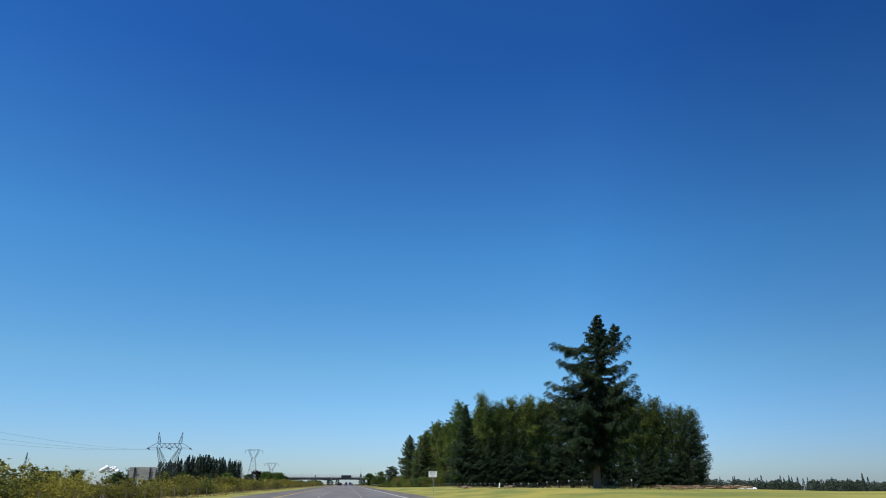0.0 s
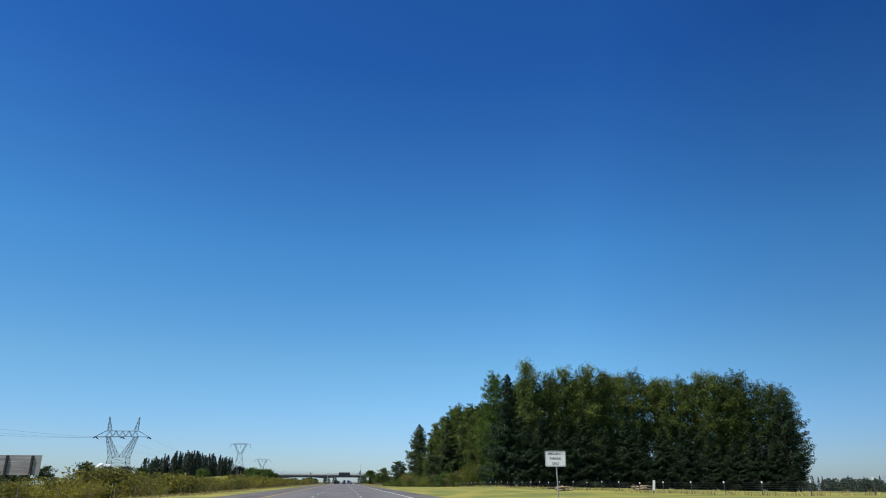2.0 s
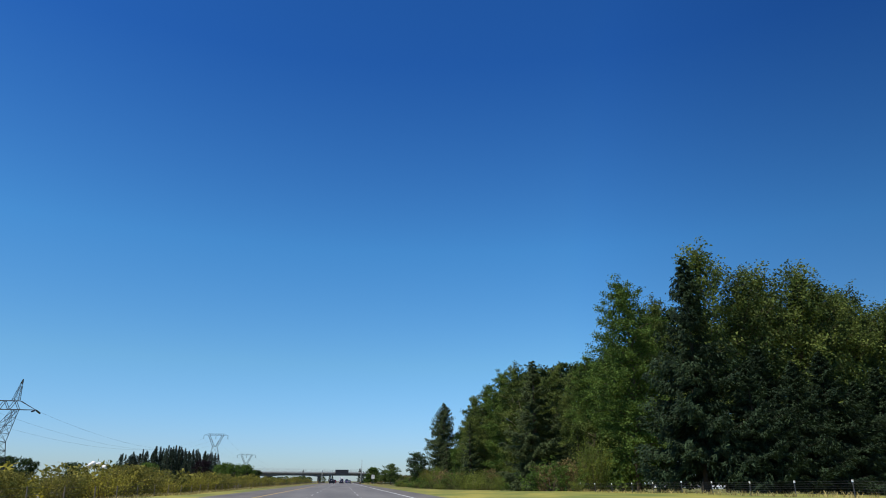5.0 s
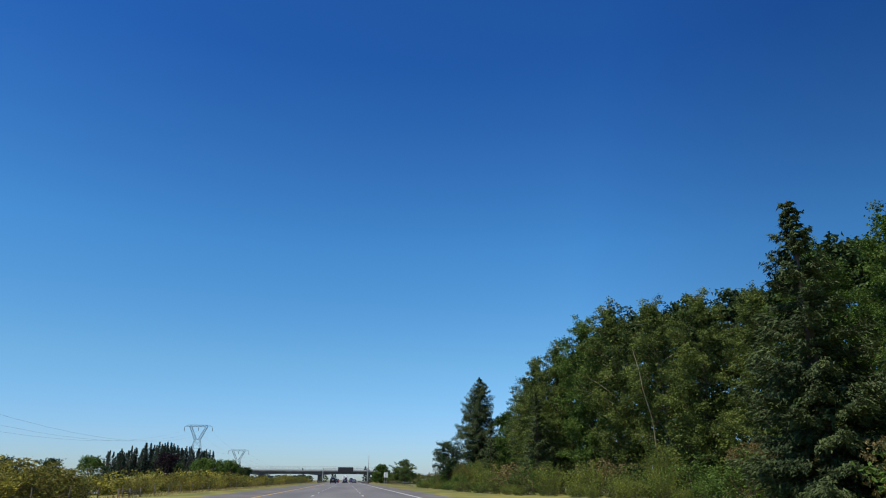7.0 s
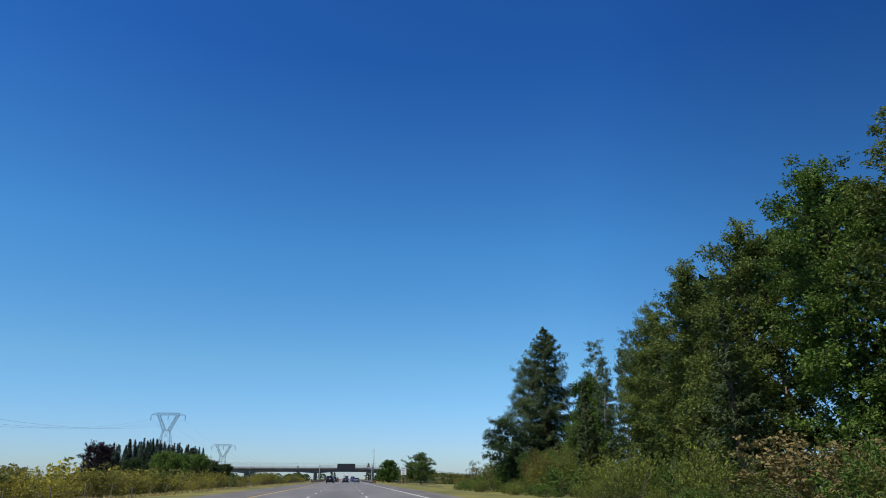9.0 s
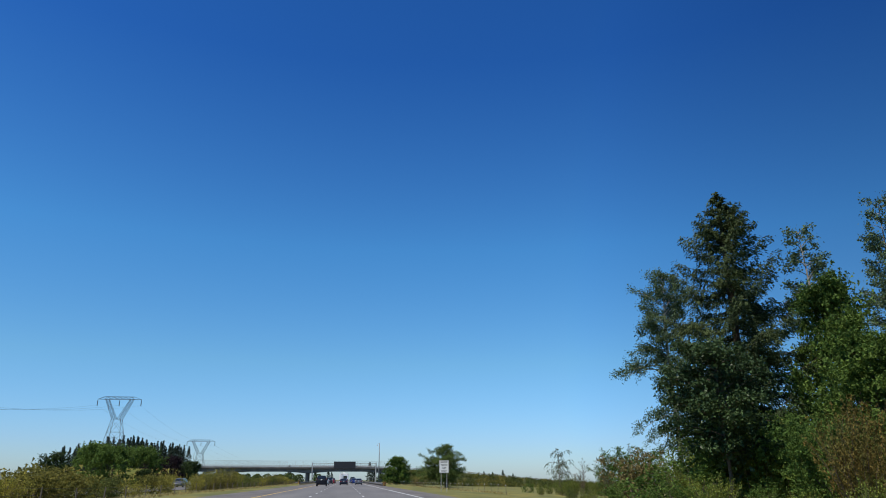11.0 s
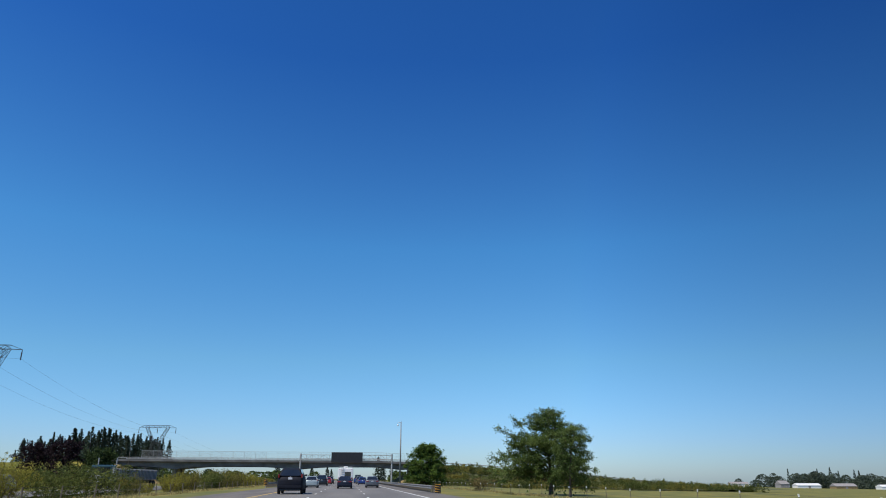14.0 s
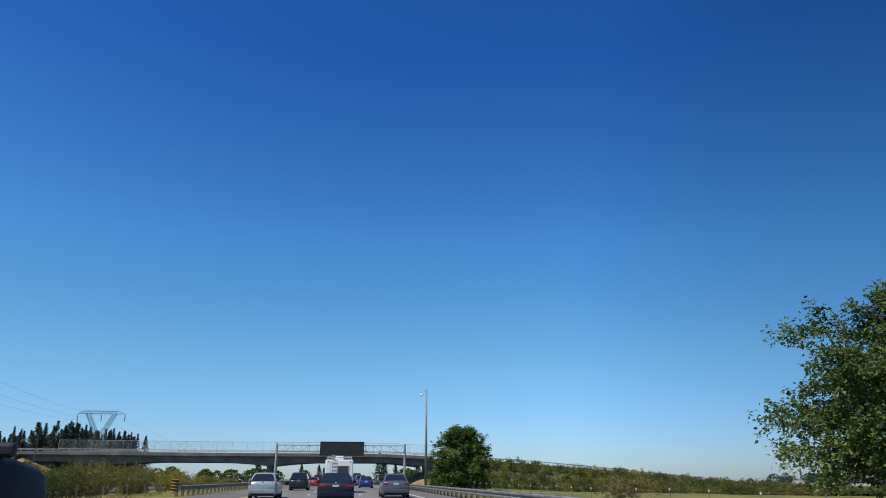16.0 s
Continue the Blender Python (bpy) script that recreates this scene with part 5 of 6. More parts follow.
def pylon(x, y, arm_z, arm_w, waist_z, waist_w, foot_w, head_w, peaks, turn=0.0, heavy=1.0):
    """A lattice tower: splayed legs, a waist, a V-shaped head, a cross-arm with insulators and, on some, two peaks."""
    ob = thing("electricity_pylon", pose(x, y, height(x, y), 0, 0, turn), "tall grey lattice steel electricity pylon" + (" with two pointed peaks" if peaks else " with a flat cross-arm"), "pylon", "pylons of one power line")
    d = waist_w * 0.8
    part("tower", mesh_of("tower", *lattice(square(foot_w, foot_w, 0), square(waist_w, d, waist_z), 5, 0.058 * heavy), M_PYLON), ob)
    segs = []
    for s in (-1, 1):
        lo = [(s * waist_w * 0.08, -d / 2, waist_z), (s * waist_w / 2, -d / 2, waist_z), (s * waist_w / 2, d / 2, waist_z), (s * waist_w * 0.08, d / 2, waist_z)]
        hi = [(s * (head_w / 2 - 0.9), -0.5, arm_z), (s * head_w / 2, -0.5, arm_z), (s * head_w / 2, 0.5, arm_z), (s * (head_w / 2 - 0.9), 0.5, arm_z)]
        segs.append(lattice(lo, hi, 4, 0.045 * heavy))
    part("tower_head", mesh_of("head", *join(*segs), M_PYLON), ob)
    segs = []
    half, n = arm_w / 2, 5
    top = arm_z + (1.7 if peaks else 0.75)
    inner = head_w / 2 + 0.2
    for sy in (-0.5, 0.5):
        segs += [((-half, 0, arm_z), (-inner, sy, arm_z)), ((half, 0, arm_z), (inner, sy, arm_z)), ((-inner, sy, arm_z), (inner, sy, arm_z)), ((-inner, sy, top), (inner, sy, top)), ((-half, 0, arm_z), (-inner, sy, top)), ((half, 0, arm_z), (inner, sy, top))]
        for i in range(n):
            a, b = -inner + 2 * inner * i / n, -inner + 2 * inner * (i + 1) / n
            segs += [((a, sy, arm_z), ((a + b) / 2, sy, top)), (((a + b) / 2, sy, top), (b, sy, arm_z))]
    part("cross_arm", mesh_of("cross arm", *bars(segs, 0.048 * heavy, 4), M_PYLON), ob)
    if peaks:
        for s in (-1, 1):
            part("peak", mesh_of("peak", *lattice(square(1.2, 1.0, top, s * (inner - 0.9)), square(0.12, 0.12, top + 4.3, s * (inner - 0.3)), 3, 0.046), M_PYLON), ob)
    for px in (-half, 0, half):
        if peaks:
            for s in (-1, 1):
                v, f = tube([(px, 0.1 * s, arm_z), (px + 0.1, s * 0.9, arm_z - 0.25), (px + 0.15, s * 1.9, arm_z - 0.5)], [0.10, 0.20, 0.16], 7)
                part("insulator", mesh_of("insulator", v, f, M_WIRE), ob)
        else:
            v, f = tube([(px, 0, arm_z), (px, 0, arm_z - 0.7), (px, 0, arm_z - 1.9)], [0.05, 0.11, 0.11], 7)
            part("insulator", mesh_of("insulator", v, f, M_WIRE), ob)
    return ob


pylon(-69.2, 287.5, 14.7, 15.8, 8.6, 5.2, 6.8, 9.2, True, heavy=1.35)
pylon(-66.7, 521, 23.9, 12.2, 18.2, 2.5, 8.2, 7.8, False)
pylon(-65.8, 640, 18.0, 12.2, 12.6, 2.5, 7.0, 7.8, False)
pylon(-72.0, 60, 13.2, 16.6, 10.3, 5.6, 7.4, 8.0, True)


def sag(a, b, depth, n=16):
    a, b = Vector(a), Vector(b)
    return [a.lerp(b, i / n) - Vector((0, 0, depth * 4 * (i / n) * (1 - i / n))) for i in range(n + 1)]


for k, (a, b, dz0, dz1, w0, w1, s) in enumerate((((-72.0, 60, 12.7), (-69.2, 287.5, 14.2), 0, 0, 8.3, 8.3, 3.5), ((-69.2, 287.5, 14.2), (-66.7, 521, 22.0), 0, 0, 8.3, 6.1, 6.5), ((-66.7, 521, 22.0), (-65.8, 640, 16.1), 0, 0, 6.1, 6.1, 2.5), ((-65.8, 640, 16.1), (-60, 1200, 22), 0, 0, 6.1, 6.1, 9))):
    for side in (-1, 0, 1):
        p = sag((a[0] + side * w0, a[1], a[2]), (b[0] + side * w1, b[1], b[2]), s)
        tagged(new("power_cable", mesh_of("cable", *tube(p, [0.013] * len(p), 4), M_WIRE)), "thin sagging power cable between pylons", "cable", "cables of one power line")

# ---- billboard seen from behind ----
bill = thing("billboard", pose(-43.1, 159, height(-43.1, 159), 0, 0, 3), "back of a grey boarded billboard on dark posts", "billboard")
for i in range(9):
    part("board", box_mesh("board", -2.65, 2.65, -0.03, 0.03, 2.25 + 0.282 * i, 2.25 + 0.282 * i + 0.268, M_BOARD, 0.008), bill)
for x in (-1.55, 1.55):
    part("post", box_mesh("post", x - 0.13, x + 0.13, -0.30, -0.04, -0.3, 4.72, M_TRIM, 0.01), bill)
for z in (2.7, 4.2):
    part("rail", box_mesh("rail", -2.5, 2.5, -0.038, -0.032 + 0.0, z, z + 0.1, M_BOARD), bill)


# ---- fences ----
def fence(name, label, group, x, y0, y1, step, h, wires, post_r, mat, tip=False, seed=0):
    """A wire fence along the road: each post and each wire a part."""
    r = random.Random(seed)
    ob = thing(name, pose(x, y0, 0), label, "fence", group)
    n = int((y1 - y0) / step)
    v, f = tube([(0, 0, -0.25), (0, 0, h * 0.5), (0, 0, h)], [post_r, post_r, post_r * 0.92], 6)
    f.append(tuple(range(12, 18)))
    shared = [mesh_of("post", v, f, mat)]
    tips = box_mesh("tip", -post_r * 1.15, post_r * 1.15, -post_r * 1.15, post_r * 1.15, h - 0.11, h + 0.012, M_SIGN)
    for i in range(n + 1):
        z = height(x, y0 + i * step)
        p = part("post", shared[0], ob, pose(r.uniform(-0.06, 0.06), i * step + r.uniform(-0.15, 0.15), z, r.uniform(-3, 3), r.uniform(-4, 4), 0))
        if tip:
            part("post_tip", tips, p, label="white post tip")
    for w in range(wires):
        zz = h * (0.22 + 0.72 * w / max(1, wires - 1))
        pts = [(0, i * step, height(x, y0 + i * step) + zz) for i in range(n + 1)]
        part("fence_wire", mesh_of("wire", *tube(pts, [0.005] * len(pts), 3), M_WIRE), ob)
    return ob


fence("median_fence", "low wire fence on weathered wooden posts", "fences along the median", -14.6, 28, 248, 4.6, 0.86, 3, 0.037, M_POST, seed=1)
fence("median_fence", "low wire fence on weathered wooden posts", "fences along the median", -14.6, 252, 545, 4.6, 0.86, 3, 0.037, M_POST, seed=2)
fence("field_fence", "dark wire stock fence on thin posts with white tips", "fences of the field", 25.3, 61.3, 218, 4.6, 0.85, 6, 0.03, M_WIRE, True, seed=3)
fence("field_fence", "pale stakes of a field fence in dry grass", "fences of the field", 17.6, 384, 560, 4.2, 1.05, 3, 0.02, M_POST, True, seed=4)


gate = thing("field_gate", pose(-15.3, 245.5, height(-15.3, 246)), "low weathered wooden gate in the median hedge", "gate")
for z in (0.12, 0.28, 0.44):
    part("gate_bar", box_mesh("gate bar", -0.03, 0.03, 0.0, 5.2, z, z + 0.05, M_POST, 0.008), gate)
for y in (-0.05, 2.5, 5.15):
    part("gate_post", box_mesh("gate post", 0.035, 0.16, y, y + 0.09, -0.3, 0.62, M_POST, 0.01), gate)


# ---- guard rails ----
def guard_rail(x, y0, y1, zb, side, label):
    """A W-beam rail on blocked-out posts; side: the way its face looks (1: to +x)."""
    ob = thing("guard_rail", pose(x, y0, zb), label, "guard rail", "guard rails")
    prof = [(0.0, 0.40), (0.06, 0.43), (0.06, 0.49), (0.0, 0.53), (0.0, 0.57), (0.06, 0.61), (0.06, 0.67), (0.0, 0.70), (-0.012, 0.70), (0.045, 0.66), (0.045, 0.615), (-0.012, 0.58), (-0.012, 0.52), (0.045, 0.485), (0.045, 0.435), (-0.012, 0.40)]
    n = int((y1 - y0) / 3.8)
    k = len(prof)
    for i in range(n):
        v = [(side * a, i * 3.8 + e, b) for e in (0.0, 3.792) for a, b in prof]
        f = [(j, (j + 1) % k, k + (j + 1) % k, k + j) for j in range(k)]
        if i == 0:
            rail = mesh_of("rail", v, f, M_RAIL)
        part("rail", rail, ob, pose(0, i * 3.8, 0))
    block = box_mesh("block", -0.18, -0.015, -0.07, 0.07, 0.40, 0.70, M_POST)
    stake = box_mesh("post", -0.36, -0.182, -0.08, 0.08, -0.3, 0.70, M_POST, 0.01)
    for i in range(2 * n + 1):
        p = part("post", stake, ob, pose(0, i * 1.9, 0, 0, 0, 0 if side > 0 else 180))
        part("block", block, p)
    return ob


guard_rail(-11.2, 492, 640, -0.02, 1, "steel guard rail on wooden posts beside the median")
guard_rail(7.3, 449, 640, -0.10, -1, "steel guard rail on wooden posts beside the shoulder")


def marker(x, y, z, w):
    """A striped board at a rail's end."""
    ob = thing("hazard_marker", pose(x, y, z), "orange and black striped hazard board at a guard rail end", "hazard marker", "hazard markers")
    part("board", box_mesh("board", -w / 2, w / 2, -0.015, 0.015, 0.25, 1.1, M_ORANGE), ob)
    part("post", box_mesh("post", -0.04, 0.04, 0.02, 0.08, -0.3, 1.05, M_STEEL), ob)
    for i in range(4):
        z0 = 0.27 + 0.2 * i
        v = [(-w / 2, -0.019, z0 + 0.2), (-w / 2, -0.019, z0 + 0.1), (w / 2, -0.019, z0 - 0.1 + 0.08), (w / 2, -0.019, z0 + 0.18)]
        part("stripe", mesh_of("stripe", v, [(0, 1, 2, 3)], M_INK), ob)


marker(-11.5, 491.3, 0, 0.5)
marker(7.75, 448.6, -0.38, 0.5)


# ---- signs ----
def lettering(text, size, mat, parent, x, z, y=-0.003, wide=1.0):
    """One line of the built-in font, standing upright and facing back along the road."""
    cu = bpy.data.curves.new("line", "FONT")
    cu.body, cu.size, cu.align_x, cu.extrude, cu.offset = text, size, "CENTER", 0.001, 0.012 * size
    ob = bpy.data.objects.new("line", cu)
    scene.collection.objects.link(ob)
    bpy.context.view_layer.update()
    me = bpy.data.meshes.new_from_object(ob.evaluated_get(bpy.context.evaluated_depsgraph_get()))
    bpy.data.objects.remove(ob)
    me.materials.clear()
    me.materials.append(mat)
    o = part("lettering", me, parent, Matrix.LocRotScale((x, y, z), Euler((radians(90), 0, 0)), (wide, 1, 1)))
    o["label"] = "black lettering reading " + text
    return o


def rounded_plate(w, h, r, t):
    bm = bmesh.new()
    pts = []
    for cx, cz, a0 in ((w / 2 - r, h / 2 - r, 0), (-w / 2 + r, h / 2 - r, 90), (-w / 2 + r, -h / 2 + r, 180), (w / 2 - r, -h / 2 + r, 270)):
        for k in range(5):
            a = radians(a0 + 22.5 * k)
            pts.append((cx + r * math.cos(a), cz + r * math.sin(a)))
    f = bm.faces.new([bm.verts.new((a, 0, b)) for a, b in pts])
    e = bmesh.ops.extrude_face_region(bm, geom=[f])
    bmesh.ops.translate(bm, verts=[g for g in e["geom"] if isinstance(g, bmesh.types.BMVert)], vec=(0, t, 0))
    bmesh.ops.recalc_face_normals(bm, faces=bm.faces[:])
    return bm


def border(w, h, r, t):
    """A thin black frame just proud of a sign's face."""
    def ring(a, b, q):
        return [(cx + q * math.cos(radians(a0 + 22.5 * k)), -0.003, cz + q * math.sin(radians(a0 + 22.5 * k))) for cx, cz, a0 in ((a - q, b - q, 0), (-a + q, b - q, 90), (-a + q, -b + q, 180), (a - q, -b + q, 270)) for k in range(5)]
    o, i = ring(w / 2, h / 2, r), ring(w / 2 - t, h / 2 - t, max(0.02, r - t))
    return mesh_of("border", o + i, [(k, (k + 1) % 20, 20 + (k + 1) % 20, 20 + k) for k in range(20)], M_INK)


def road_sign(x, y, zc, w, h, lines, size, posts, gap, label, z0, bend=0.0):
    ob = thing("road_sign", pose(x, y, zc), label, "road sign")
    plate = part("plate", bm_mesh("plate", rounded_plate(w, h, 0.06, 0.008), M_SIGN), ob, pose(0, -0.006, 0))
    part("border", border(w - 0.04, h - 0.04, 0.05, 0.022), plate)
    for i, text in enumerate(lines):
        lettering(text, size, M_INK, plate, 0, h / 2 - (i + 0.5) * h * 0.94 / len(lines) - 0.03 * h - 0.35 * size + 0.01, wide=0.82)
    for px in posts:
        v, f = bars([((px + bend, 0.05, z0 - zc - 0.3), (px, 0.035, h / 2 + 0.05))], 0.035)
        part("post", mesh_of("post", v, f, M_STEEL), ob)
    return ob


road_sign(11.40, 95, 2.35, 1.16, 0.82, ("EMERGENCY", "PARKING", "ONLY"), 0.185, (0.02,), 0, "white emergency parking sign on one steel post", height(11.4, 95), 0.08)
road_sign(10.25, 380.8, 2.45, 1.03, 1.27, ("SLOWER", "TRAFFIC", "KEEP", "RIGHT"), 0.235, (-0.3, 0.3), 0, "white slower traffic sign on two steel posts", height(10.3, 381))
small = thing("field_notice", pose(23.6, 110, height(23.6, 110), 0, 7, 0), "small leaning white notice on a wooden stake", "notice")
part("plate", box_mesh("plate", -0.10, 0.10, -0.02, 0.0, 0.20, 0.95, M_SIGN, 0.01), small)
part("stake", box_mesh("stake", -0.04, 0.04, 0.004, 0.06, -0.2, 0.9, M_POST), small)

# ---- brush pile by the fir ----
for k, (x, y, s) in enumerate(((29.4, 60.5, 1.0), (34.6, 62, 1.05), (32.0, 64, 0.7), (20.5, 124, 0.55), (28.5, 123, 0.55))):
    r = random.Random(40 + k)
    ob = thing("brush_pile", pose(x, y, height(x, y)), "low pile of cut logs and dry branches", "brush pile", "brush piles")
    for i in range(11 if s < 0.6 else 34):
        a, l = r.uniform(0, 6.28), r.uniform(0.5, 1.3) * s
        c = Vector((r.uniform(-1.6, 1.6) * s, r.uniform(-0.7, 0.7) * s, 0.06 + r.uniform(0, 0.34 if s < 0.6 else 0.17)))
        d = Vector((math.cos(a), math.sin(a), r.uniform(-0.12, 0.12))) * l
        q = r.uniform(0.05, 0.13) if s < 0.6 else r.choice((0.025, 0.03, 0.04, 0.05, 0.09))
        v, f = tube([c - d, c, c + d], [q, q * 0.95, q * 0.8], 6)
        f += [tuple(range(5, -1, -1)), tuple(range(12, 18))]
        part("log", mesh_of("log", v, f, (M_BARK, M_LOG, M_DEBRIS, M_DEBRIS)[i % 4] if s > 0.6 else M_LOG if i % 3 else M_BARK, True), ob)

# ---- bridge ----
BY0, BY1 = 585.0, 596.0


def deck_z(x):
    """The top of the bridge's deck, arched lightly over the road and falling to the east."""
    return 5.75 + 0.15 * ease(-20, -58, x) - 0.55 * ease(4, 24, x)


def girder_bottom(x):
    """The underside, deep at the piers and shallow between them."""
    z = 4.25
    for p, w in ((-14.6, 10.0), (-46.0, 9.0), (15.5, 9.0)):
        z = min(z, 4.25 - 0.75 * max(0, 1 - abs(x - p) / w) ** 1.6)
    return z


bridge = thing("road_bridge", pose(0, 0, 0), "grey concrete overpass with haunched girders across the motorway", "bridge")
xs = [-62 + 1.5 * i for i in range(54)]
for y in (BY0, (BY0 + BY1) / 2 - 0.3, BY1 - 0.6):
    v = [(x, yy, z) for x in xs for yy, z in ((y, girder_bottom(x)), (y + 0.6, girder_bottom(x)), (y + 0.6, deck_z(x) - 0.42), (y, deck_z(x) - 0.42))]
    f = [(4 * i + j, 4 * i + (j + 1) % 4, 4 * i + 4 + (j + 1) % 4, 4 * i + 4 + j) for i in range(len(xs) - 1) for j in range(4)] + [(3, 2, 1, 0), tuple(4 * len(xs) - 4 + j for j in range(4))]
    part("girder", mesh_of("girder", v, f, M_CONCRETE), bridge)
v = [(x, yy, deck_z(x) + dz) for x in xs for yy, dz in ((BY0 - 1.0, -0.40), (BY1 + 1.0, -0.40), (BY1 + 1.0, -0.12), (BY0 - 1.0, -0.12))]
f = [(4 * i + j, 4 * i + (j + 1) % 4, 4 * i + 4 + (j + 1) % 4, 4 * i + 4 + j) for i in range(len(xs) - 1) for j in range(4)] + [(3, 2, 1, 0), tuple(4 * len(xs) - 4 + j for j in range(4))]
part("deck", mesh_of("deck", v, f, M_CONCRETE), bridge)
for y in (BY0 - 0.97, BY1 + 0.72):
    v = [(x, yy, deck_z(x) + dz) for x in xs for yy, dz in ((y, -0.118), (y + 0.25, -0.118), (y + 0.25, 0.18), (y, 0.18))]
    part("kerb", mesh_of("kerb", v, f, M_CONCRETE), bridge)
    for h in (0.42, 0.62):
        p = [(x, y + 0.12, deck_z(x) + h) for x in xs]
        part("hand_rail", mesh_of("rail", *tube(p, [0.05] * len(p), 5), M_STEEL), bridge)
    stub = box_mesh("stub", -0.05, 0.05, y + 0.02, y + 0.20, 0.18, 0.62, M_STEEL)
    for i in range(28):
        x = -61 + 2.9 * i
        part("rail_post", stub, bridge, pose(x, 0, deck_z(x)))
for x, d in ((-14.6, 0), (-46.0, 0)):
    for y in (BY0 + 1.2, (BY0 + BY1) / 2, BY1 - 1.2):
        bm = bmesh.new()
        bmesh.ops.create_cone(bm, cap_ends=True, segments=18, radius1=0.62, radius2=0.62, depth=4.1, matrix=Matrix.Translation((x, y, 1.55)))
        part("pier", bm_mesh("pier", bm, M_CONCRETE, False), bridge)
for x0, x1 in ((17.2, 19.0), (-62.5, -60.8)):
    part("abutment", box_mesh("abutment", x0, x1, BY0 - 0.2, BY1 + 0.2, -0.6, 4.9, M_CONCRETE, 0.05), bridge)

guard = thing("bridge_fence", pose(0, 0, 0), "tall see-through mesh fence along the bridge deck", "fence")
n = 26
for i in range(n):
    x = -54.5 + 2.95 * i
    part("post", mesh_of("post", *bars([((x, BY0 - 0.65, deck_z(x) + 0.1), (x, BY0 - 0.65, deck_z(x) + 2.35))], 0.04), M_STEEL), guard)
for h in (0.75, 2.32):
    p = [(-54.5 + 2.95 * i, BY0 - 0.65, deck_z(-54.5 + 2.95 * i) + h) for i in range(n)]
    part("rail", mesh_of("rail", *tube(p, [0.032] * n, 5), M_STEEL), guard)
segs = []
for i in range(n - 1):
    xa = -54.5 + 2.95 * i
    xb = xa + 2.95
    za, zb = deck_z(xa), deck_z(xb)
    k = 14 if xa < -24 else 7
    for j in range(1, k):
        u = j / k
        segs.append(((xa + 2.95 * u, BY0 - 0.65, za + (zb - za) * u + 0.75), (xa + 2.95 * u, BY0 - 0.65, za + (zb - za) * u + 2.3)))
    for j in range(1, k // 2 + 1):
        u = j / (k // 2 + 1)
        segs.append(((xa, BY0 - 0.65, za + 0.75 + 1.55 * u), (xb, BY0 - 0.65, zb + 0.75 + 1.55 * u)))
part("wire_mesh", mesh_of("wire mesh", *bars(segs, 0.010, 3), M_STEEL), guard)


def bank(x0, x1, tops, y0, y1, spread, name, label, mat):
    """An earth bank along a line of x, with a level top and sloping sides."""
    n = 26
    v, f = [], []
    for i in range(n + 1):
        x = x0 + (x1 - x0) * i / n
        t = tops(x)
        g0, g1 = -1.6, -1.6
        for yy, z in ((y0 - spread, g0), (y0 - spread * 0.5, (g0 + t) * 0.5 + 0.2 * noise.noise((x * 0.3, 1, 0))), (y0, t), (y1, t), (y1 + spread, g1)):
            v.append((x, yy + 0.3 * noise.noise((x * 0.2, yy, 2)), z))
    for i in range(n):
        for j in range(4):
            f.append((5 * i + j, 5 * i + 5 + j, 5 * i + 6 + j, 5 * i + 1 + j))
    k = 5 * n
    f += [(0, 1, 2, 3, 4), (k + 4, k + 3, k + 2, k + 1, k)]
    return tagged(new(name, mesh_of(name, v, f, mat, False)), label, "embankment", kind="structure")


bank(18.2, 122, lambda x: bank_top(x) + 0.15, BY0 - 1.5, BY1 + 1.5, 13, "embankment", "overgrown earth embankment carrying the side road", M_SCRUB)
bank(-61.5, -140, lambda x: 5.3 - 5.0 * ease(-80, -140, x), BY0 - 1.5, BY1 + 1.5, 11, "embankment", "dry grassy earth embankment at the bridge end", M_GRASS)


def cone_slope(x, y, r, h, label):
    """The rounded earth slope in front of an abutment."""
    v, f = [(x, y, h)], []
    for k in range(1, 7):
        for a in range(20):
            w = 2 * math.pi * a / 20
            q = r * k / 6
            v.append((x + q * math.cos(w) * (1 + 0.05 * math.sin(3 * w)), y + q * math.sin(w), h * (1 - k / 6) - 0.4 * (k == 6) + 0.12 * noise.noise((q, w * 2, x))))
    for a in range(20):
        f.append((0, 1 + a, 1 + (a + 1) % 20))
    for k in range(5):
        for a in range(20):
            b = (a + 1) % 20
            f.append((1 + 20 * k + a, 1 + 20 * k + 20 + a, 1 + 20 * k + 20 + b, 1 + 20 * k + b))
    tagged(new("earth_slope", mesh_of("slope", v, f, M_DIRT, True)), label, "embankment", kind="structure")


cone_slope(-60.5, BY0 - 0.5, 12, 4.9, "dry yellow earth slope below the bridge end")
cone_slope(19.5, (BY0 + BY1) / 2, 8.5, 3.9, "dry yellow earth slope below the bridge end")
r = random.Random(90)
for i in range(16):  # dry growth on the slope that faces the road
    a, q = radians(r.uniform(-150, -20)), r.uniform(3.0, 11.0)
    plant("shrub", BUSH[2 if i % 3 else 1], -60.5 + q * math.cos(a), BY0 - 0.5 + q * math.sin(a), r.uniform(0.9, 1.7), "dry orange-brown brush on the slope below the bridge end", "shrub", "brush on the bridge slope", r.uniform(0, 6.28), 1.5, 3.75, z=4.9 * (1 - q / 12) - 0.15)
p = [(20 + 3.5 * i, BY0 - 1.2, bank_top(20 + 3.5 * i) + 0.72) for i in range(20)]
side = thing("side_road_rail", pose(0, 0, 0), "low steel rail along the side road on the embankment", "guard rail")
part("rail", mesh_of("rail", *tube(p, [0.10] * len(p), 5), M_STEEL), side)
for q in p:
    part("post", box_mesh("post", q[0] - 0.07, q[0] + 0.07, q[1] + 0.03, q[1] + 0.17, q[2] - 1.0, q[2] + 0.1, M_POST), side)

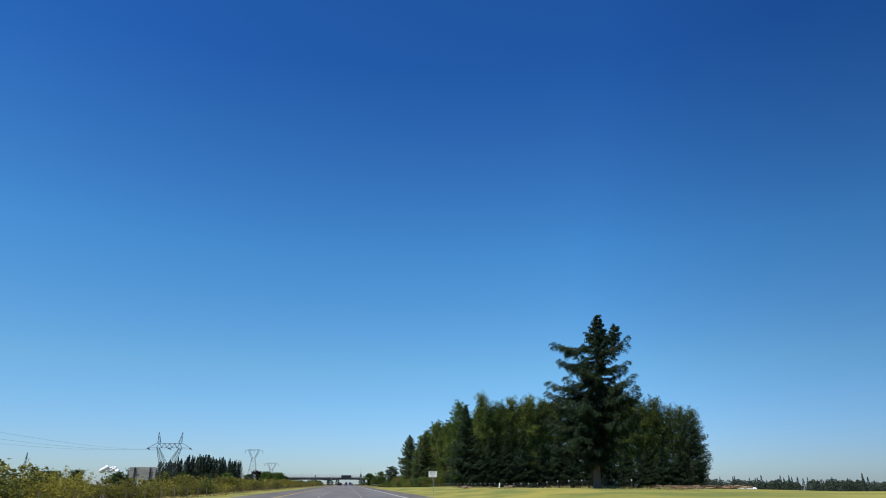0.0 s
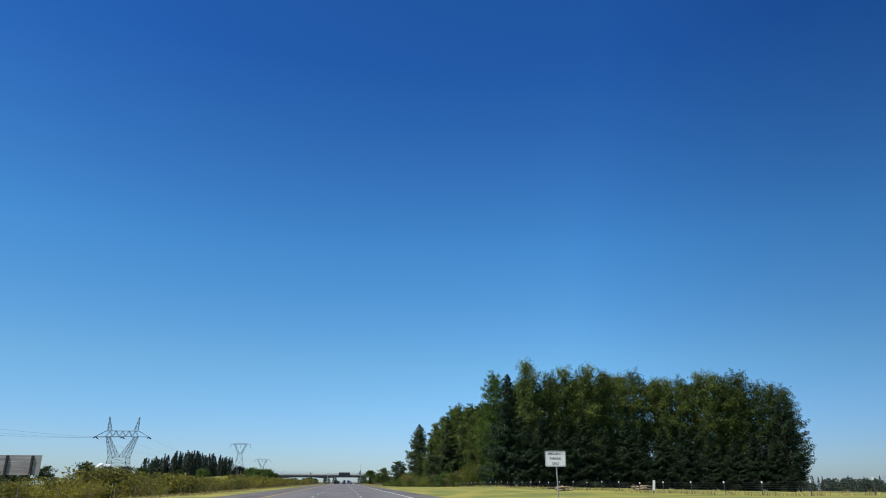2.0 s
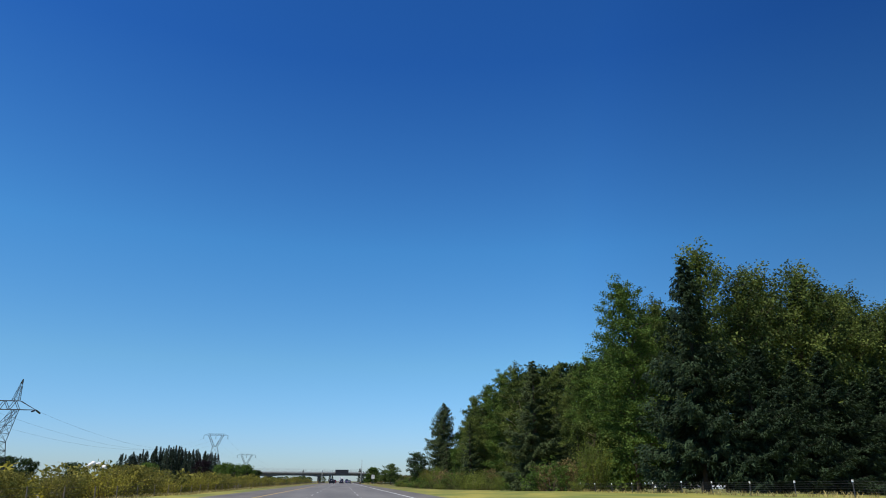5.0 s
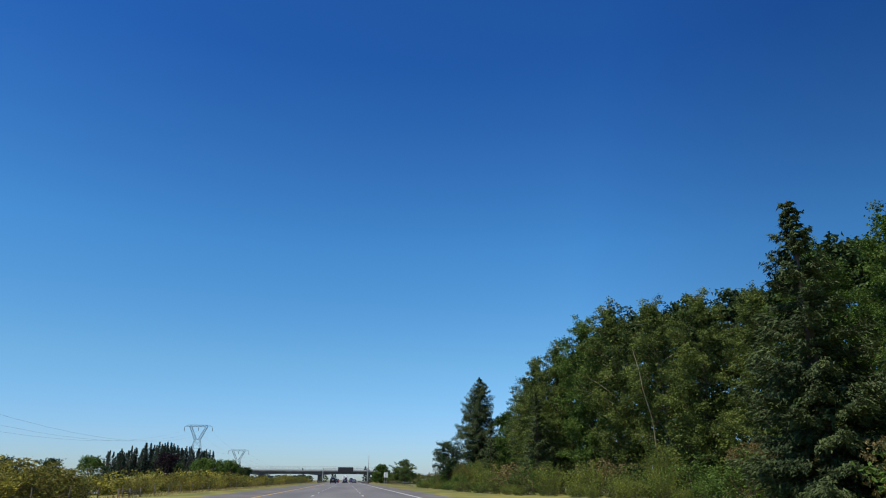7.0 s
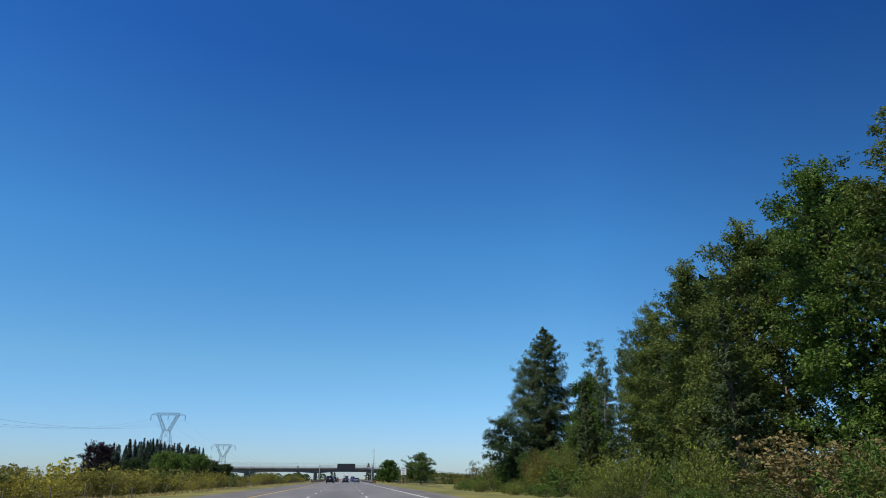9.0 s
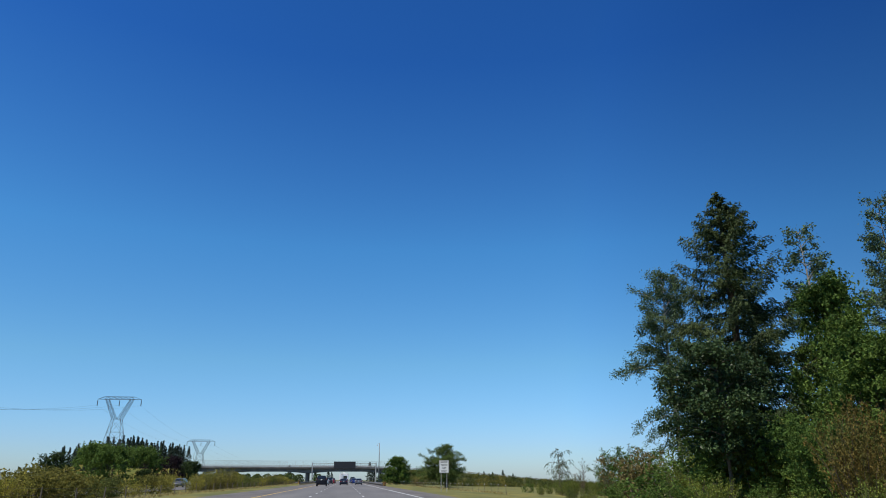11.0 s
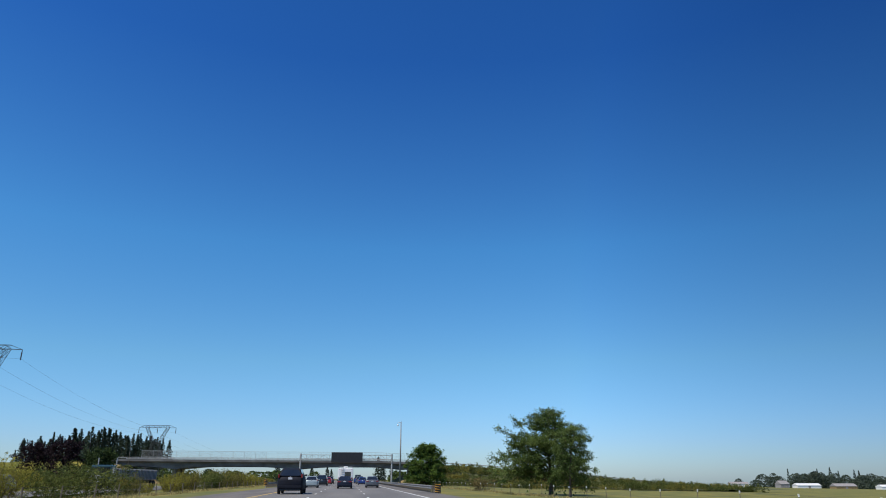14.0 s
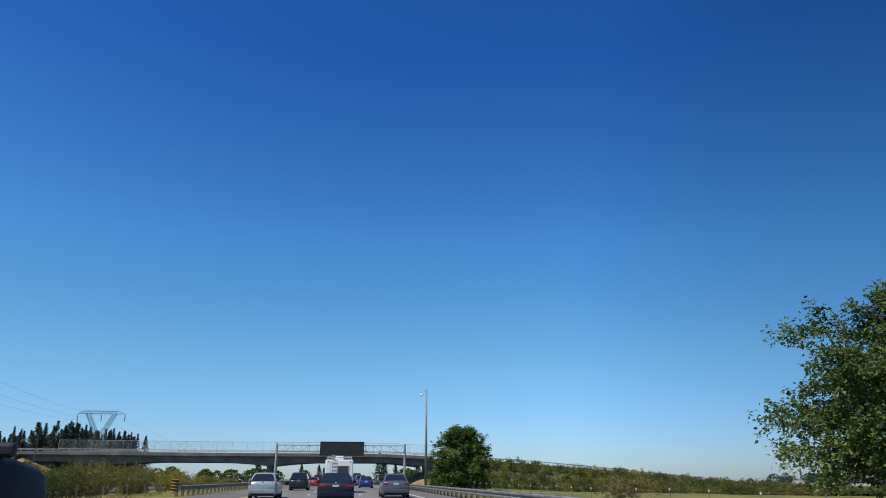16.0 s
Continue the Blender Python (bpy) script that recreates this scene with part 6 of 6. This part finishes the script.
# ---- sign gantry with the dark message board ----
gantry = thing("sign_gantry", pose(0, 568.5, 0), "galvanised steel sign gantry spanning the motorway", "gantry")
for x in (-11.9, 11.0):
    bm = bmesh.new()
    bmesh.ops.create_cone(bm, cap_ends=True, segments=14, radius1=0.24, radius2=0.19, depth=7.4, matrix=Matrix.Translation((x, 0, 3.45)))
    part("column", bm_mesh("column", bm, M_STEEL), gantry)
    part("base", box_mesh("base", x - 0.45, x + 0.45, -0.45, 0.45, -0.4, 0.35, M_CONCRETE, 0.03), gantry)
for y, z in ((-0.45, 5.75), (0.45, 5.75), (-0.45, 6.85), (0.45, 6.85)):
    part("chord", mesh_of("chord", *bars([((-11.9, y, z), (11.0, y, z))], 0.055, 6), M_STEEL), gantry)
segs = []
for i in range(16):
    a, b = -11.9 + 22.9 * i / 16, -11.9 + 22.9 * (i + 1) / 16
    for y in (-0.45, 0.45):
        segs += [((a, y, 5.75), (b, y, 6.85)) if i % 2 else ((a, y, 6.85), (b, y, 5.75)), ((a, y, 5.75), (a, y, 6.85))]
    segs += [((a, -0.45, 6.85), (a, 0.45, 6.85)), ((a, -0.45, 5.75), (a, 0.45, 5.75))]
part("web_bracing", mesh_of("bracing", *bars(segs, 0.03, 4), M_STEEL), gantry)
board = new("message_board")
board.parent, board.matrix_basis = gantry, pose(-0.35, -1.05, 5.02)
board["label"] = "large switched-off black electronic message board"
part("cabinet", box_mesh("cabinet", -3.9, 3.9, -0.35, 0.56, 0.0, 2.42, M_BLACK, 0.04), board)
part("face_frame", mesh_of("frame", *bars([((-3.86, -0.36, 0.04), (3.86, -0.36, 0.04)), ((-3.86, -0.36, 2.38), (3.86, -0.36, 2.38)), ((-3.86, -0.36, 0.04), (-3.86, -0.36, 2.38)), ((3.86, -0.36, 0.04), (3.86, -0.36, 2.38))], 0.035), M_TRIM), board)

# ---- lamp post with a camera ----
mast = thing("camera_mast", pose(10.2, 527.7, -0.2), "tall slender steel mast with a traffic camera arm", "mast")
bm = bmesh.new()
bmesh.ops.create_cone(bm, cap_ends=True, segments=12, radius1=0.19, radius2=0.09, depth=12.2, matrix=Matrix.Translation((0, 0, 6.1)))
part("pole", bm_mesh("pole", bm, M_MAST, True), mast)
part("base", box_mesh("base", -0.4, 0.4, -0.4, 0.4, -0.4, 0.3, M_CONCRETE, 0.03), mast)
part("arm", mesh_of("arm", *tube([(0, 0, 12.05), (-0.35, 0, 12.15), (-0.62, 0, 12.0), (-0.64, 0, 11.75)], [0.04] * 4, 6), M_STEEL), mast)
bm = bmesh.new()
bmesh.ops.create_uvsphere(bm, u_segments=10, v_segments=8, radius=0.17, matrix=Matrix.Translation((-0.64, 0, 11.55)))
part("camera_dome", bm_mesh("dome", bm, M_SIGN, True), mast)
part("antenna", mesh_of("antenna", *bars([((0.05, 0, 12.1), (0.12, 0, 12.5))], 0.03), M_STEEL), mast)
pole2 = thing("utility_pole", pose(-55.5, 577, 0), "thin bare pole beside the bridge end", "pole")
part("pole", mesh_of("pole", *tube([(0, 0, -0.3), (0, 0, 5), (0.1, 0, 11.0)], [0.15, 0.07, 0.05], 8), M_POST, True), pole2)


# ---- farm buildings far across the field ----
def barn(x, y, w, d, h, roof, label, wall, top, turn):
    ob = thing("barn", pose(x, y, height(x, y) - 0.2, 0, 0, turn), label, "barn", "farm buildings across the field")
    part("wall", box_mesh("wall", -w / 2, w / 2, -d / 2, d / 2, 0, h, wall), ob)
    v = [(-w / 2 - 0.5, -d / 2 - 0.5, h), (w / 2 + 0.5, -d / 2 - 0.5, h), (w / 2 + 0.5, d / 2 + 0.5, h), (-w / 2 - 0.5, d / 2 + 0.5, h), (-w / 2 - 0.5, 0, h + roof), (w / 2 + 0.5, 0, h + roof)]
    part("roof", mesh_of("roof", v, [(0, 1, 5, 4), (3, 4, 5, 2), (0, 4, 3), (1, 2, 5), (3, 2, 1, 0)], top), ob)
    part("door", box_mesh("door", -2, 2, -d / 2 - 0.06, -d / 2 - 0.01, 0.2, h * 0.8, M_BOARD), ob)


barn(572, 1380, 27, 12, 4.5, 3, "white-walled farm building across the field", M_SIGN, M_BOARD, -6)
barn(645, 1385, 15, 12, 5.5, 5, "grey-roofed barn across the field", M_BOARD, M_BOARD, 8)
barn(681, 1380, 40, 12, 4.2, 3, "long white farm shed across the field", P_WHITE, P_WHITE, 4)
barn(742, 1382, 36, 14, 4, 4, "tan farm building across the field", M_DIRT, M_BOARD, 3)
barn(816, 1380, 34, 14, 4.5, 3, "long white farm shed across the field", P_WHITE, P_WHITE, 0)


# ---- vehicles ----
def loft(rings):
    n = len(rings[0])
    v = [p for r in rings for p in r]
    f = [(i * n + j, i * n + (j + 1) % n, (i + 1) * n + (j + 1) % n, (i + 1) * n + j) for i in range(len(rings) - 1) for j in range(n)]
    f += [tuple(reversed(range(n))), tuple((len(rings) - 1) * n + j for j in range(n))]
    return v, f


def body_ring(y, w, z0, z1, tuck=0.05, crown=0.03):
    """A body section at y: sills tucked in, widest at the middle, a rolled shoulder and a lightly crowned top."""
    h = z1 - z0
    right = [(w - tuck * 1.6, z0), (w - tuck * 0.4, z0 + 0.16 * h), (w, z0 + 0.45 * h), (w - 0.01, z0 + 0.72 * h), (w - tuck, z0 + 0.93 * h), (w - tuck * 2.6, z1), (w * 0.45, z1 + crown)]
    pts = right + [(-a, b) for a, b in reversed(right)]
    return [(a, y, b) for a, b in pts]


WHEELS = {}


def wheel_meshes(r, w):
    if (r, w) not in WHEELS:
        prof = [(0.62 * r, -w / 2), (0.93 * r, -w / 2), (r, -w * 0.32), (r, w * 0.32), (0.93 * r, w / 2), (0.62 * r, w / 2)]
        n = 22
        v = [(b, a * math.cos(6.2832 * i / n), a * math.sin(6.2832 * i / n)) for i in range(n) for a, b in prof]
        k = len(prof)
        f = [(i * k + j, ((i + 1) % n) * k + j, ((i + 1) % n) * k + (j + 1) % k, i * k + (j + 1) % k) for i in range(n) for j in range(k)]
        tyre = mesh_of("tyre", v, f, M_RUBBER, True)
        bm = bmesh.new()
        turn = Matrix.Rotation(math.pi / 2, 4, "Y")
        bmesh.ops.create_cone(bm, cap_ends=True, segments=20, radius1=0.63 * r, radius2=0.63 * r, depth=w * 0.55, matrix=turn)
        for i in range(5):
            q = Matrix.Rotation(6.2832 * i / 5, 4, "X")
            bmesh.ops.create_cube(bm, size=1, matrix=q @ Matrix.LocRotScale((0, 0, 0.33 * r), None, (w * 0.72, 0.13 * r, 0.55 * r)))
        WHEELS[(r, w)] = (tyre, bm_mesh("rim", bm, M_RIM))
    return WHEELS[(r, w)]


def panel(corners, inset, push, mat, name, round_=0.18):
    """A flat pane laid just proud of the face with those four corners, with cut corners."""
    c = [Vector(p) for p in corners]
    n = (c[1] - c[0]).cross(c[3] - c[0]).normalized()
    mid = sum(c, Vector()) / 4
    c = [p + (mid - p).normalized() * inset * 1.3 + n * push for p in c]
    pts = []
    for i in range(4):
        a, b, d = c[i - 1], c[i], c[(i + 1) % 4]
        pts += [b.lerp(a, round_ * 0.5), b.lerp(b.lerp(a, 0.1).lerp(d, 0.1), 0.6), b.lerp(d, round_ * 0.5)]
    return mesh_of(name, pts, [tuple(range(12))], mat)


def car(name, x, y, label, body_mat, L=4.5, W=1.78, H=1.45, belt=0.92, rear=(0.35, 0.95), front=(2.9, 3.7), deck=0.95, hood=0.85, nose=0.66, tail=0.6, wheel=0.32, lamps="side", ahead=1, clear=0.17, group="traffic ahead", roof_rack=False, pane=True):
    """A car from its sizes: L, W, H; belt: the windows' lower edge; rear and front: where the cabin's ends meet the belt and the roof, from the tail; ahead: 1 driving away, -1 oncoming."""
    ob = thing(name, pose(x, y, 0.006, 0, 0, 0 if ahead > 0 else 180), label, "car" if name != "van" else "van", group)
    w = W / 2
    stations = [(0.0, w * 0.86, clear + 0.16, tail), (0.06, w * 0.93, clear + 0.06, deck - 0.10), (0.20, w * 0.97, clear, deck - 0.02), (rear[0] + 0.3, w, clear, belt), (L * 0.5, w, clear, belt), (front[1], w, clear, belt - 0.01), (front[1] + 0.15, w * 0.99, clear, hood + 0.03), (L - 0.45, w * 0.95, clear, hood - 0.08), (L - 0.12, w * 0.86, clear + 0.05, nose + 0.06), (L, w * 0.70, clear + 0.12, nose - 0.1)]
    v, f = loft([body_ring(s, a, z0, z1) for s, a, z0, z1 in stations])
    part("body", mesh_of("body", v, f, body_mat, True), ob)
    # cabin
    wb, wt, zb, zt = w * 0.92, w * 0.66, belt - 0.03, H - 0.05
    a, b, c, d = rear[0], rear[1], front[0], front[1]
    rings = [[(-wb, a, zb), (wb, a, zb), (wb, d, zb), (-wb, d, zb)], [(-wt - 0.04, b - 0.05, zt), (wt + 0.04, b - 0.05, zt), (wt + 0.04, c + 0.08, zt), (-wt - 0.04, c + 0.08, zt)], [(-wt * 0.86, b + 0.12, H), (wt * 0.86, b + 0.12, H), (wt * 0.86, c - 0.12, H), (-wt * 0.86, c - 0.12, H)]]
    bm = bmesh.new()
    vs = [[bm.verts.new(p) for p in r] for r in rings]
    for lo, hi in zip(vs, vs[1:]):
        for i in range(4):
            bm.faces.new((lo[i], lo[(i + 1) % 4], hi[(i + 1) % 4], hi[i]))
    bm.faces.new(vs[2])
    bm.faces.new(list(reversed(vs[0])))
    bmesh.ops.recalc_face_normals(bm, faces=bm.faces[:])
    bmesh.ops.bevel(bm, geom=[e for e in bm.edges], offset=0.08, segments=3, affect="EDGES", profile=0.6)
    part("cabin", bm_mesh("cabin", bm, body_mat, False), ob)
    r0, r1 = rings[0], rings[1]
    part("rear_window", panel((r0[0], r0[1], r1[1], r1[0]), 0.09, 0.012, M_GLASS, "rear window"), ob)
    part("windscreen", panel((r0[2], r0[3], r1[3], r1[2]), 0.08, 0.012, M_GLASS, "windscreen"), ob)
    for s in (-1, 1):
        lo0, lo1 = Vector((s * wb, a, zb)), Vector((s * wb, d, zb))
        hi0, hi1 = Vector((s * (wt + 0.04), b - 0.05, zt)), Vector((s * (wt + 0.04), c + 0.08, zt))
        for u0, u1 in ((0.04, 0.48), (0.52, 0.97)):
            q = [lo0.lerp(lo1, u0), lo0.lerp(lo1, u1), hi0.lerp(hi1, u1), hi0.lerp(hi1, u0)]
            part("side_window", panel(q if s > 0 else [q[1], q[0], q[3], q[2]], 0.05, 0.012, M_GLASS, "side window"), ob)
        m = box_mesh("mirror", s * (w + 0.02) - 0.10, s * (w + 0.02) + 0.10, d - 0.42, d - 0.30, belt - 0.02, belt + 0.13, M_TRIM if H > 1.6 else body_mat, 0.04)
        part("door_mirror", m, ob)
        # lamps
        if lamps == "tall":
            m = box_mesh("lamp", s * w * 0.88 - 0.06, s * w * 0.88 + 0.06, 0.0, 0.26, belt - 0.16, belt + 0.12, M_LAMP_RED if body_mat is not P_SILVER else M_LAMP_PALE, 0.03)
        elif lamps == "round":
            m = box_mesh("lamp", s * w * 0.72 - 0.19, s * w * 0.72 + 0.19, 0.02, 0.22, deck - 0.30, deck - 0.12, M_LAMP_RED, 0.06)
        else:
            m = box_mesh("lamp", s * w * 0.73 - 0.21, s * w * 0.73 + 0.21, 0.01, 0.25, deck - 0.26, deck - 0.11, M_LAMP_RED, 0.04)
        part("tail_light", m, ob)
        part("headlight", box_mesh("headlight", s * w * 0.58 - 0.16, s * w * 0.58 + 0.16, L - 0.30, L - 0.05, nose - 0.18, nose - 0.05, M_LAMP_CLEAR, 0.04), ob)
    part("bumper", box_mesh("bumper", -w * 0.90, w * 0.90, -0.06, 0.16, clear + 0.12, clear + 0.36, body_mat, 0.05), ob)
    part("valance", box_mesh("valance", -w * 0.80, w * 0.80, 0.0, 0.2, clear - 0.02, clear + 0.118, M_TRIM, 0.03), ob)
    zp = deck - 0.21 if lamps != "tall" else belt - 0.20
    part("number_plate", box_mesh("plate", -0.16, 0.16, -0.012 if zp < tail else 0.02, 0.06, zp - 0.08, zp + 0.08, M_PLATE, 0.01), ob)
    part("badge", box_mesh("badge", -0.05, 0.05, 0.03, 0.09, deck - 0.08, deck - 0.01, M_STEEL, 0.02), ob)
    tyre, rim = wheel_meshes(wheel, 0.21)
    for s in (-1, 1):
        for yy in (0.19 * L, 0.81 * L):
            wh = new("wheel")
            wh.parent = ob
            wh.matrix_basis = pose(s * (w - 0.115), yy, wheel)
            part("tyre", tyre, wh)
            part("rim", rim, wh)
    if roof_rack:
        for s in (-1, 1):
            part("roof_rail", mesh_of("rail", *tube([(s * wt * 0.8, b + 0.2, H), (s * wt * 0.8, b + 0.35, H + 0.05), (s * wt * 0.8, c - 0.4, H + 0.05), (s * wt * 0.8, c - 0.25, H)], [0.02] * 4, 5), M_TRIM), ob)
    return ob


hatch = car("hatchback_car", -4.75, 483.6, "pale silver-blue hatchback with a steep tailgate", P_SILVER, L=4.45, W=1.75, H=1.49, belt=0.98, rear=(0.10, 0.75), front=(2.5, 3.75), deck=1.02, hood=0.84, nose=0.7, tail=0.72, lamps="tall")
car("saloon_car", -0.32, 475.4, "dark navy saloon with wide red tail lamps", P_NAVY, L=4.85, W=1.86, H=1.43, belt=0.93, rear=(0.62, 1.45), front=(3.0, 3.75), deck=0.98, hood=0.85, tail=0.66)
car("saloon_car", 3.35, 484.5, "dark grey saloon with rounded red tail lamps", P_GREY, L=4.55, W=1.78, H=1.46, belt=0.94, rear=(0.50, 1.30), front=(2.75, 3.6), deck=1.02, hood=0.86, tail=0.68, lamps="round")
car("van", -4.45, 514, "black people carrier with tall side lamps", P_BLACK, L=5.0, W=1.95, H=1.75, belt=1.05, rear=(0.06, 0.28), front=(3.2, 4.1), deck=1.06, hood=1.0, nose=0.8, tail=0.8, wheel=0.34, lamps="tall")
car("saloon_car", -4.35, 546, "bright red saloon car", P_RED, L=4.5, W=1.8, H=1.42, belt=0.92, rear=(0.5, 1.2), front=(2.8, 3.6))
car("suv_car", -4.3, 566, "dark sports utility car", P_BLACK, L=4.7, W=1.9, H=1.75, belt=1.05, rear=(0.08, 0.4), front=(2.9, 3.7), deck=1.06, hood=1.0, lamps="tall", wheel=0.36)
car("saloon_car", 3.0, 531.5, "shiny blue saloon car", P_BLUE, L=4.5, W=1.79, H=1.45, belt=0.93, rear=(0.5, 1.25), front=(2.8, 3.6))
car("suv_car", 2.9, 556, "dark sports utility car", P_GREY, L=4.7, W=1.9, H=1.72, belt=1.05, rear=(0.08, 0.4), front=(2.9, 3.7), deck=1.06, hood=1.0, lamps="tall", wheel=0.36)
car("pickup_truck", 2.8, 585, "blue delivery truck far ahead", P_BLUE, L=6.0, W=2.1, H=2.2, belt=1.25, rear=(0.05, 0.12), front=(4.3, 5.0), deck=1.3, hood=1.15, nose=0.95, lamps="tall", wheel=0.4)
car("suv_car", -4.42, 443.9, "dark navy sports utility car in the next lane", P_DULL, L=5.1, W=2.0, H=1.92, belt=1.36, rear=(0.08, 0.45), front=(2.9, 3.65), deck=1.32, hood=1.33, nose=1.15, tail=0.95, wheel=0.40, lamps="tall", clear=0.28)
car("saloon_car", -28.0, 437, "dark saloon on the oncoming carriageway", P_GREY, ahead=-1, group="oncoming traffic")
car("hatchback_car", -28.5, 452, "silver hatchback on the oncoming carriageway", P_SILVER, rear=(0.15, 0.8), ahead=-1, group="oncoming traffic")
car("suv_car", -25.5, 536, "white sports utility car on the oncoming carriageway", P_WHITE, H=1.72, belt=1.05, deck=1.06, hood=1.0, wheel=0.36, ahead=-1, group="oncoming traffic")
car("suv_car", -29, 580, "dark sports utility car passing below the bridge", P_BLACK, H=1.75, belt=1.05, deck=1.06, hood=1.0, wheel=0.36, ahead=-1, group="oncoming traffic")
car("saloon_car", -28.5, 240, "blue saloon on the oncoming carriageway", P_BLUE, ahead=-1, group="oncoming traffic")


def wheels_for(ob, spots, r, width):
    tyre, rim = wheel_meshes(r, width)
    for x, y in spots:
        wh = new("wheel")
        wh.parent = ob
        wh.matrix_basis = pose(x, y, r)
        part("tyre", tyre, wh)
        part("rim", rim, wh)


# motor home
rv = thing("motor_home", pose(-0.35, 501.5, 0.006), "white motor home with a ladder and roof rack", "motor home", "traffic ahead")
part("body", box_mesh("body", -1.2, 1.2, 0.0, 5.6, 0.62, 2.70, P_WHITE, 0.12), rv)
part("cab", box_mesh("cab", -1.0, 1.0, 5.4, 7.1, 0.45, 1.75, P_WHITE, 0.2), rv)
part("overcab", box_mesh("overcab", -1.16, 1.16, 5.45, 6.7, 1.76, 2.6, P_WHITE, 0.2), rv)
part("rear_window", box_mesh("window", -0.10, 0.80, -0.015, 0.02, 1.4, 2.15, M_GLASS, 0.01), rv)
part("window_frame", mesh_of("frame", *bars([((-0.13, -0.02, 1.37), (0.83, -0.02, 1.37)), ((-0.13, -0.02, 2.18), (0.83, -0.02, 2.18)), ((-0.13, -0.02, 1.37), (-0.13, -0.02, 2.18)), ((0.83, -0.02, 1.37), (0.83, -0.02, 2.18))], 0.03), M_STEEL), rv)
part("bumper", box_mesh("bumper", -1.15, 1.15, -0.22, -0.02, 0.45, 0.66, M_STEEL, 0.03), rv)
part("skirt", box_mesh("skirt", -1.12, 1.12, 0.05, 5.4, 0.42, 0.618, M_TRIM), rv)
for s in (-1, 1):
    part("tail_light", box_mesh("lamp", s * 1.0 - 0.09, s * 1.0 + 0.09, -0.03, 0.02, 0.95, 1.35, M_LAMP_RED, 0.01), rv)
    part("marker_light", box_mesh("marker", s * 0.95 - 0.05, s * 0.95 + 0.05, -0.03, 0.02, 2.54, 2.59, M_LAMP_RED, 0.005), rv)
ladder = [((x, -0.12, 0.8), (x, -0.12, 2.85)) for x in (-0.72, -0.36)] + [((-0.72, -0.12, 0.95 + 0.3 * i), (-0.36, -0.12, 0.95 + 0.3 * i)) for i in range(8)]
part("ladder", mesh_of("ladder", *bars(ladder, 0.022, 5), M_STEEL), rv)
rack = [((x, 0.1, 2.92), (x, 3.4, 2.92)) for x in (-1.05, 1.05)] + [((-1.05, 0.1 + 0.66 * i, 2.92), (1.05, 0.1 + 0.66 * i, 2.92)) for i in range(6)] + [((x, y, 2.65), (x, y, 2.92)) for x in (-1.05, 1.05) for y in (0.1, 1.8, 3.4)]
part("roof_rack", mesh_of("rack", *bars(rack, 0.025, 5), M_STEEL), rv)
part("air_conditioner", box_mesh("air conditioner", -0.35, 0.35, 0.9, 1.9, 2.70, 3.04, P_WHITE, 0.08), rv)
part("number_plate", box_mesh("plate", -0.9, -0.58, -0.03, 0.0, 0.85, 1.0, M_PLATE), rv)
wheels_for(rv, [(s * 0.98, y) for s in (-1, 1) for y in (1.5, 6.2)], 0.38, 0.24)

# tipper lorry on the oncoming carriageway
lorry = thing("tipper_lorry", pose(-28.8, 496.3, -0.075, 0, 0, 180), "dark green tipper lorry with a ribbed grey trailer", "lorry", "oncoming traffic")
part("hood", box_mesh("hood", -0.85, 0.85, 20.6, 22.3, 0.7, 1.75, P_TEAL, 0.15), lorry)
part("grille", box_mesh("grille", -0.6, 0.6, 22.31, 22.36, 0.75, 1.6, M_STEEL, 0.02), lorry)
part("cab", box_mesh("cab", -1.15, 1.15, 18.9, 20.7, 0.75, 2.75, P_TEAL, 0.14), lorry)
part("windscreen", box_mesh("windscreen", -0.98, 0.98, 20.71, 20.74, 1.85, 2.5, M_GLASS, 0.01), lorry)
for s in (-1, 1):
    part("side_window", box_mesh("window", s * 1.155 - 0.01, s * 1.155 + 0.01, 19.5, 20.5, 1.8, 2.45, M_GLASS), lorry)
    part("exhaust_stack", mesh_of("stack", *tube([(s * 1.05, 18.7, 0.8), (s * 1.05, 18.7, 3.6)], [0.07, 0.07], 8), M_STEEL), lorry)
    part("mirror", box_mesh("mirror", s * 1.42 - 0.1, s * 1.42 + 0.1, 20.6, 20.7, 1.8, 2.4, M_STEEL, 0.02), lorry)
for y0, y1 in ((11.2, 18.2), (0.2, 10.4)):
    part("tipper_body", box_mesh("tipper body", -1.2, 1.2, y0, y1, 1.05, 2.35, P_GREY, 0.05), lorry)
    k = int((y1 - y0) / 0.7)
    rib = box_mesh("rib", -1.27, 1.27, -0.05, 0.05, 1.1, 2.40, M_STEEL)
    for i in range(k):
        part("rib", rib, lorry, pose(0, y0 + 0.4 + 0.7 * i, 0))
part("chassis", box_mesh("chassis", -0.45, 0.45, 0.2, 20.6, 0.62, 1.04, M_TRIM), lorry)
wheels_for(lorry, [(s * 1.05, y) for s in (-1, 1) for y in (1.2, 2.5, 8.6, 12.2, 13.5, 16.9, 21.2)], 0.5, 0.3)
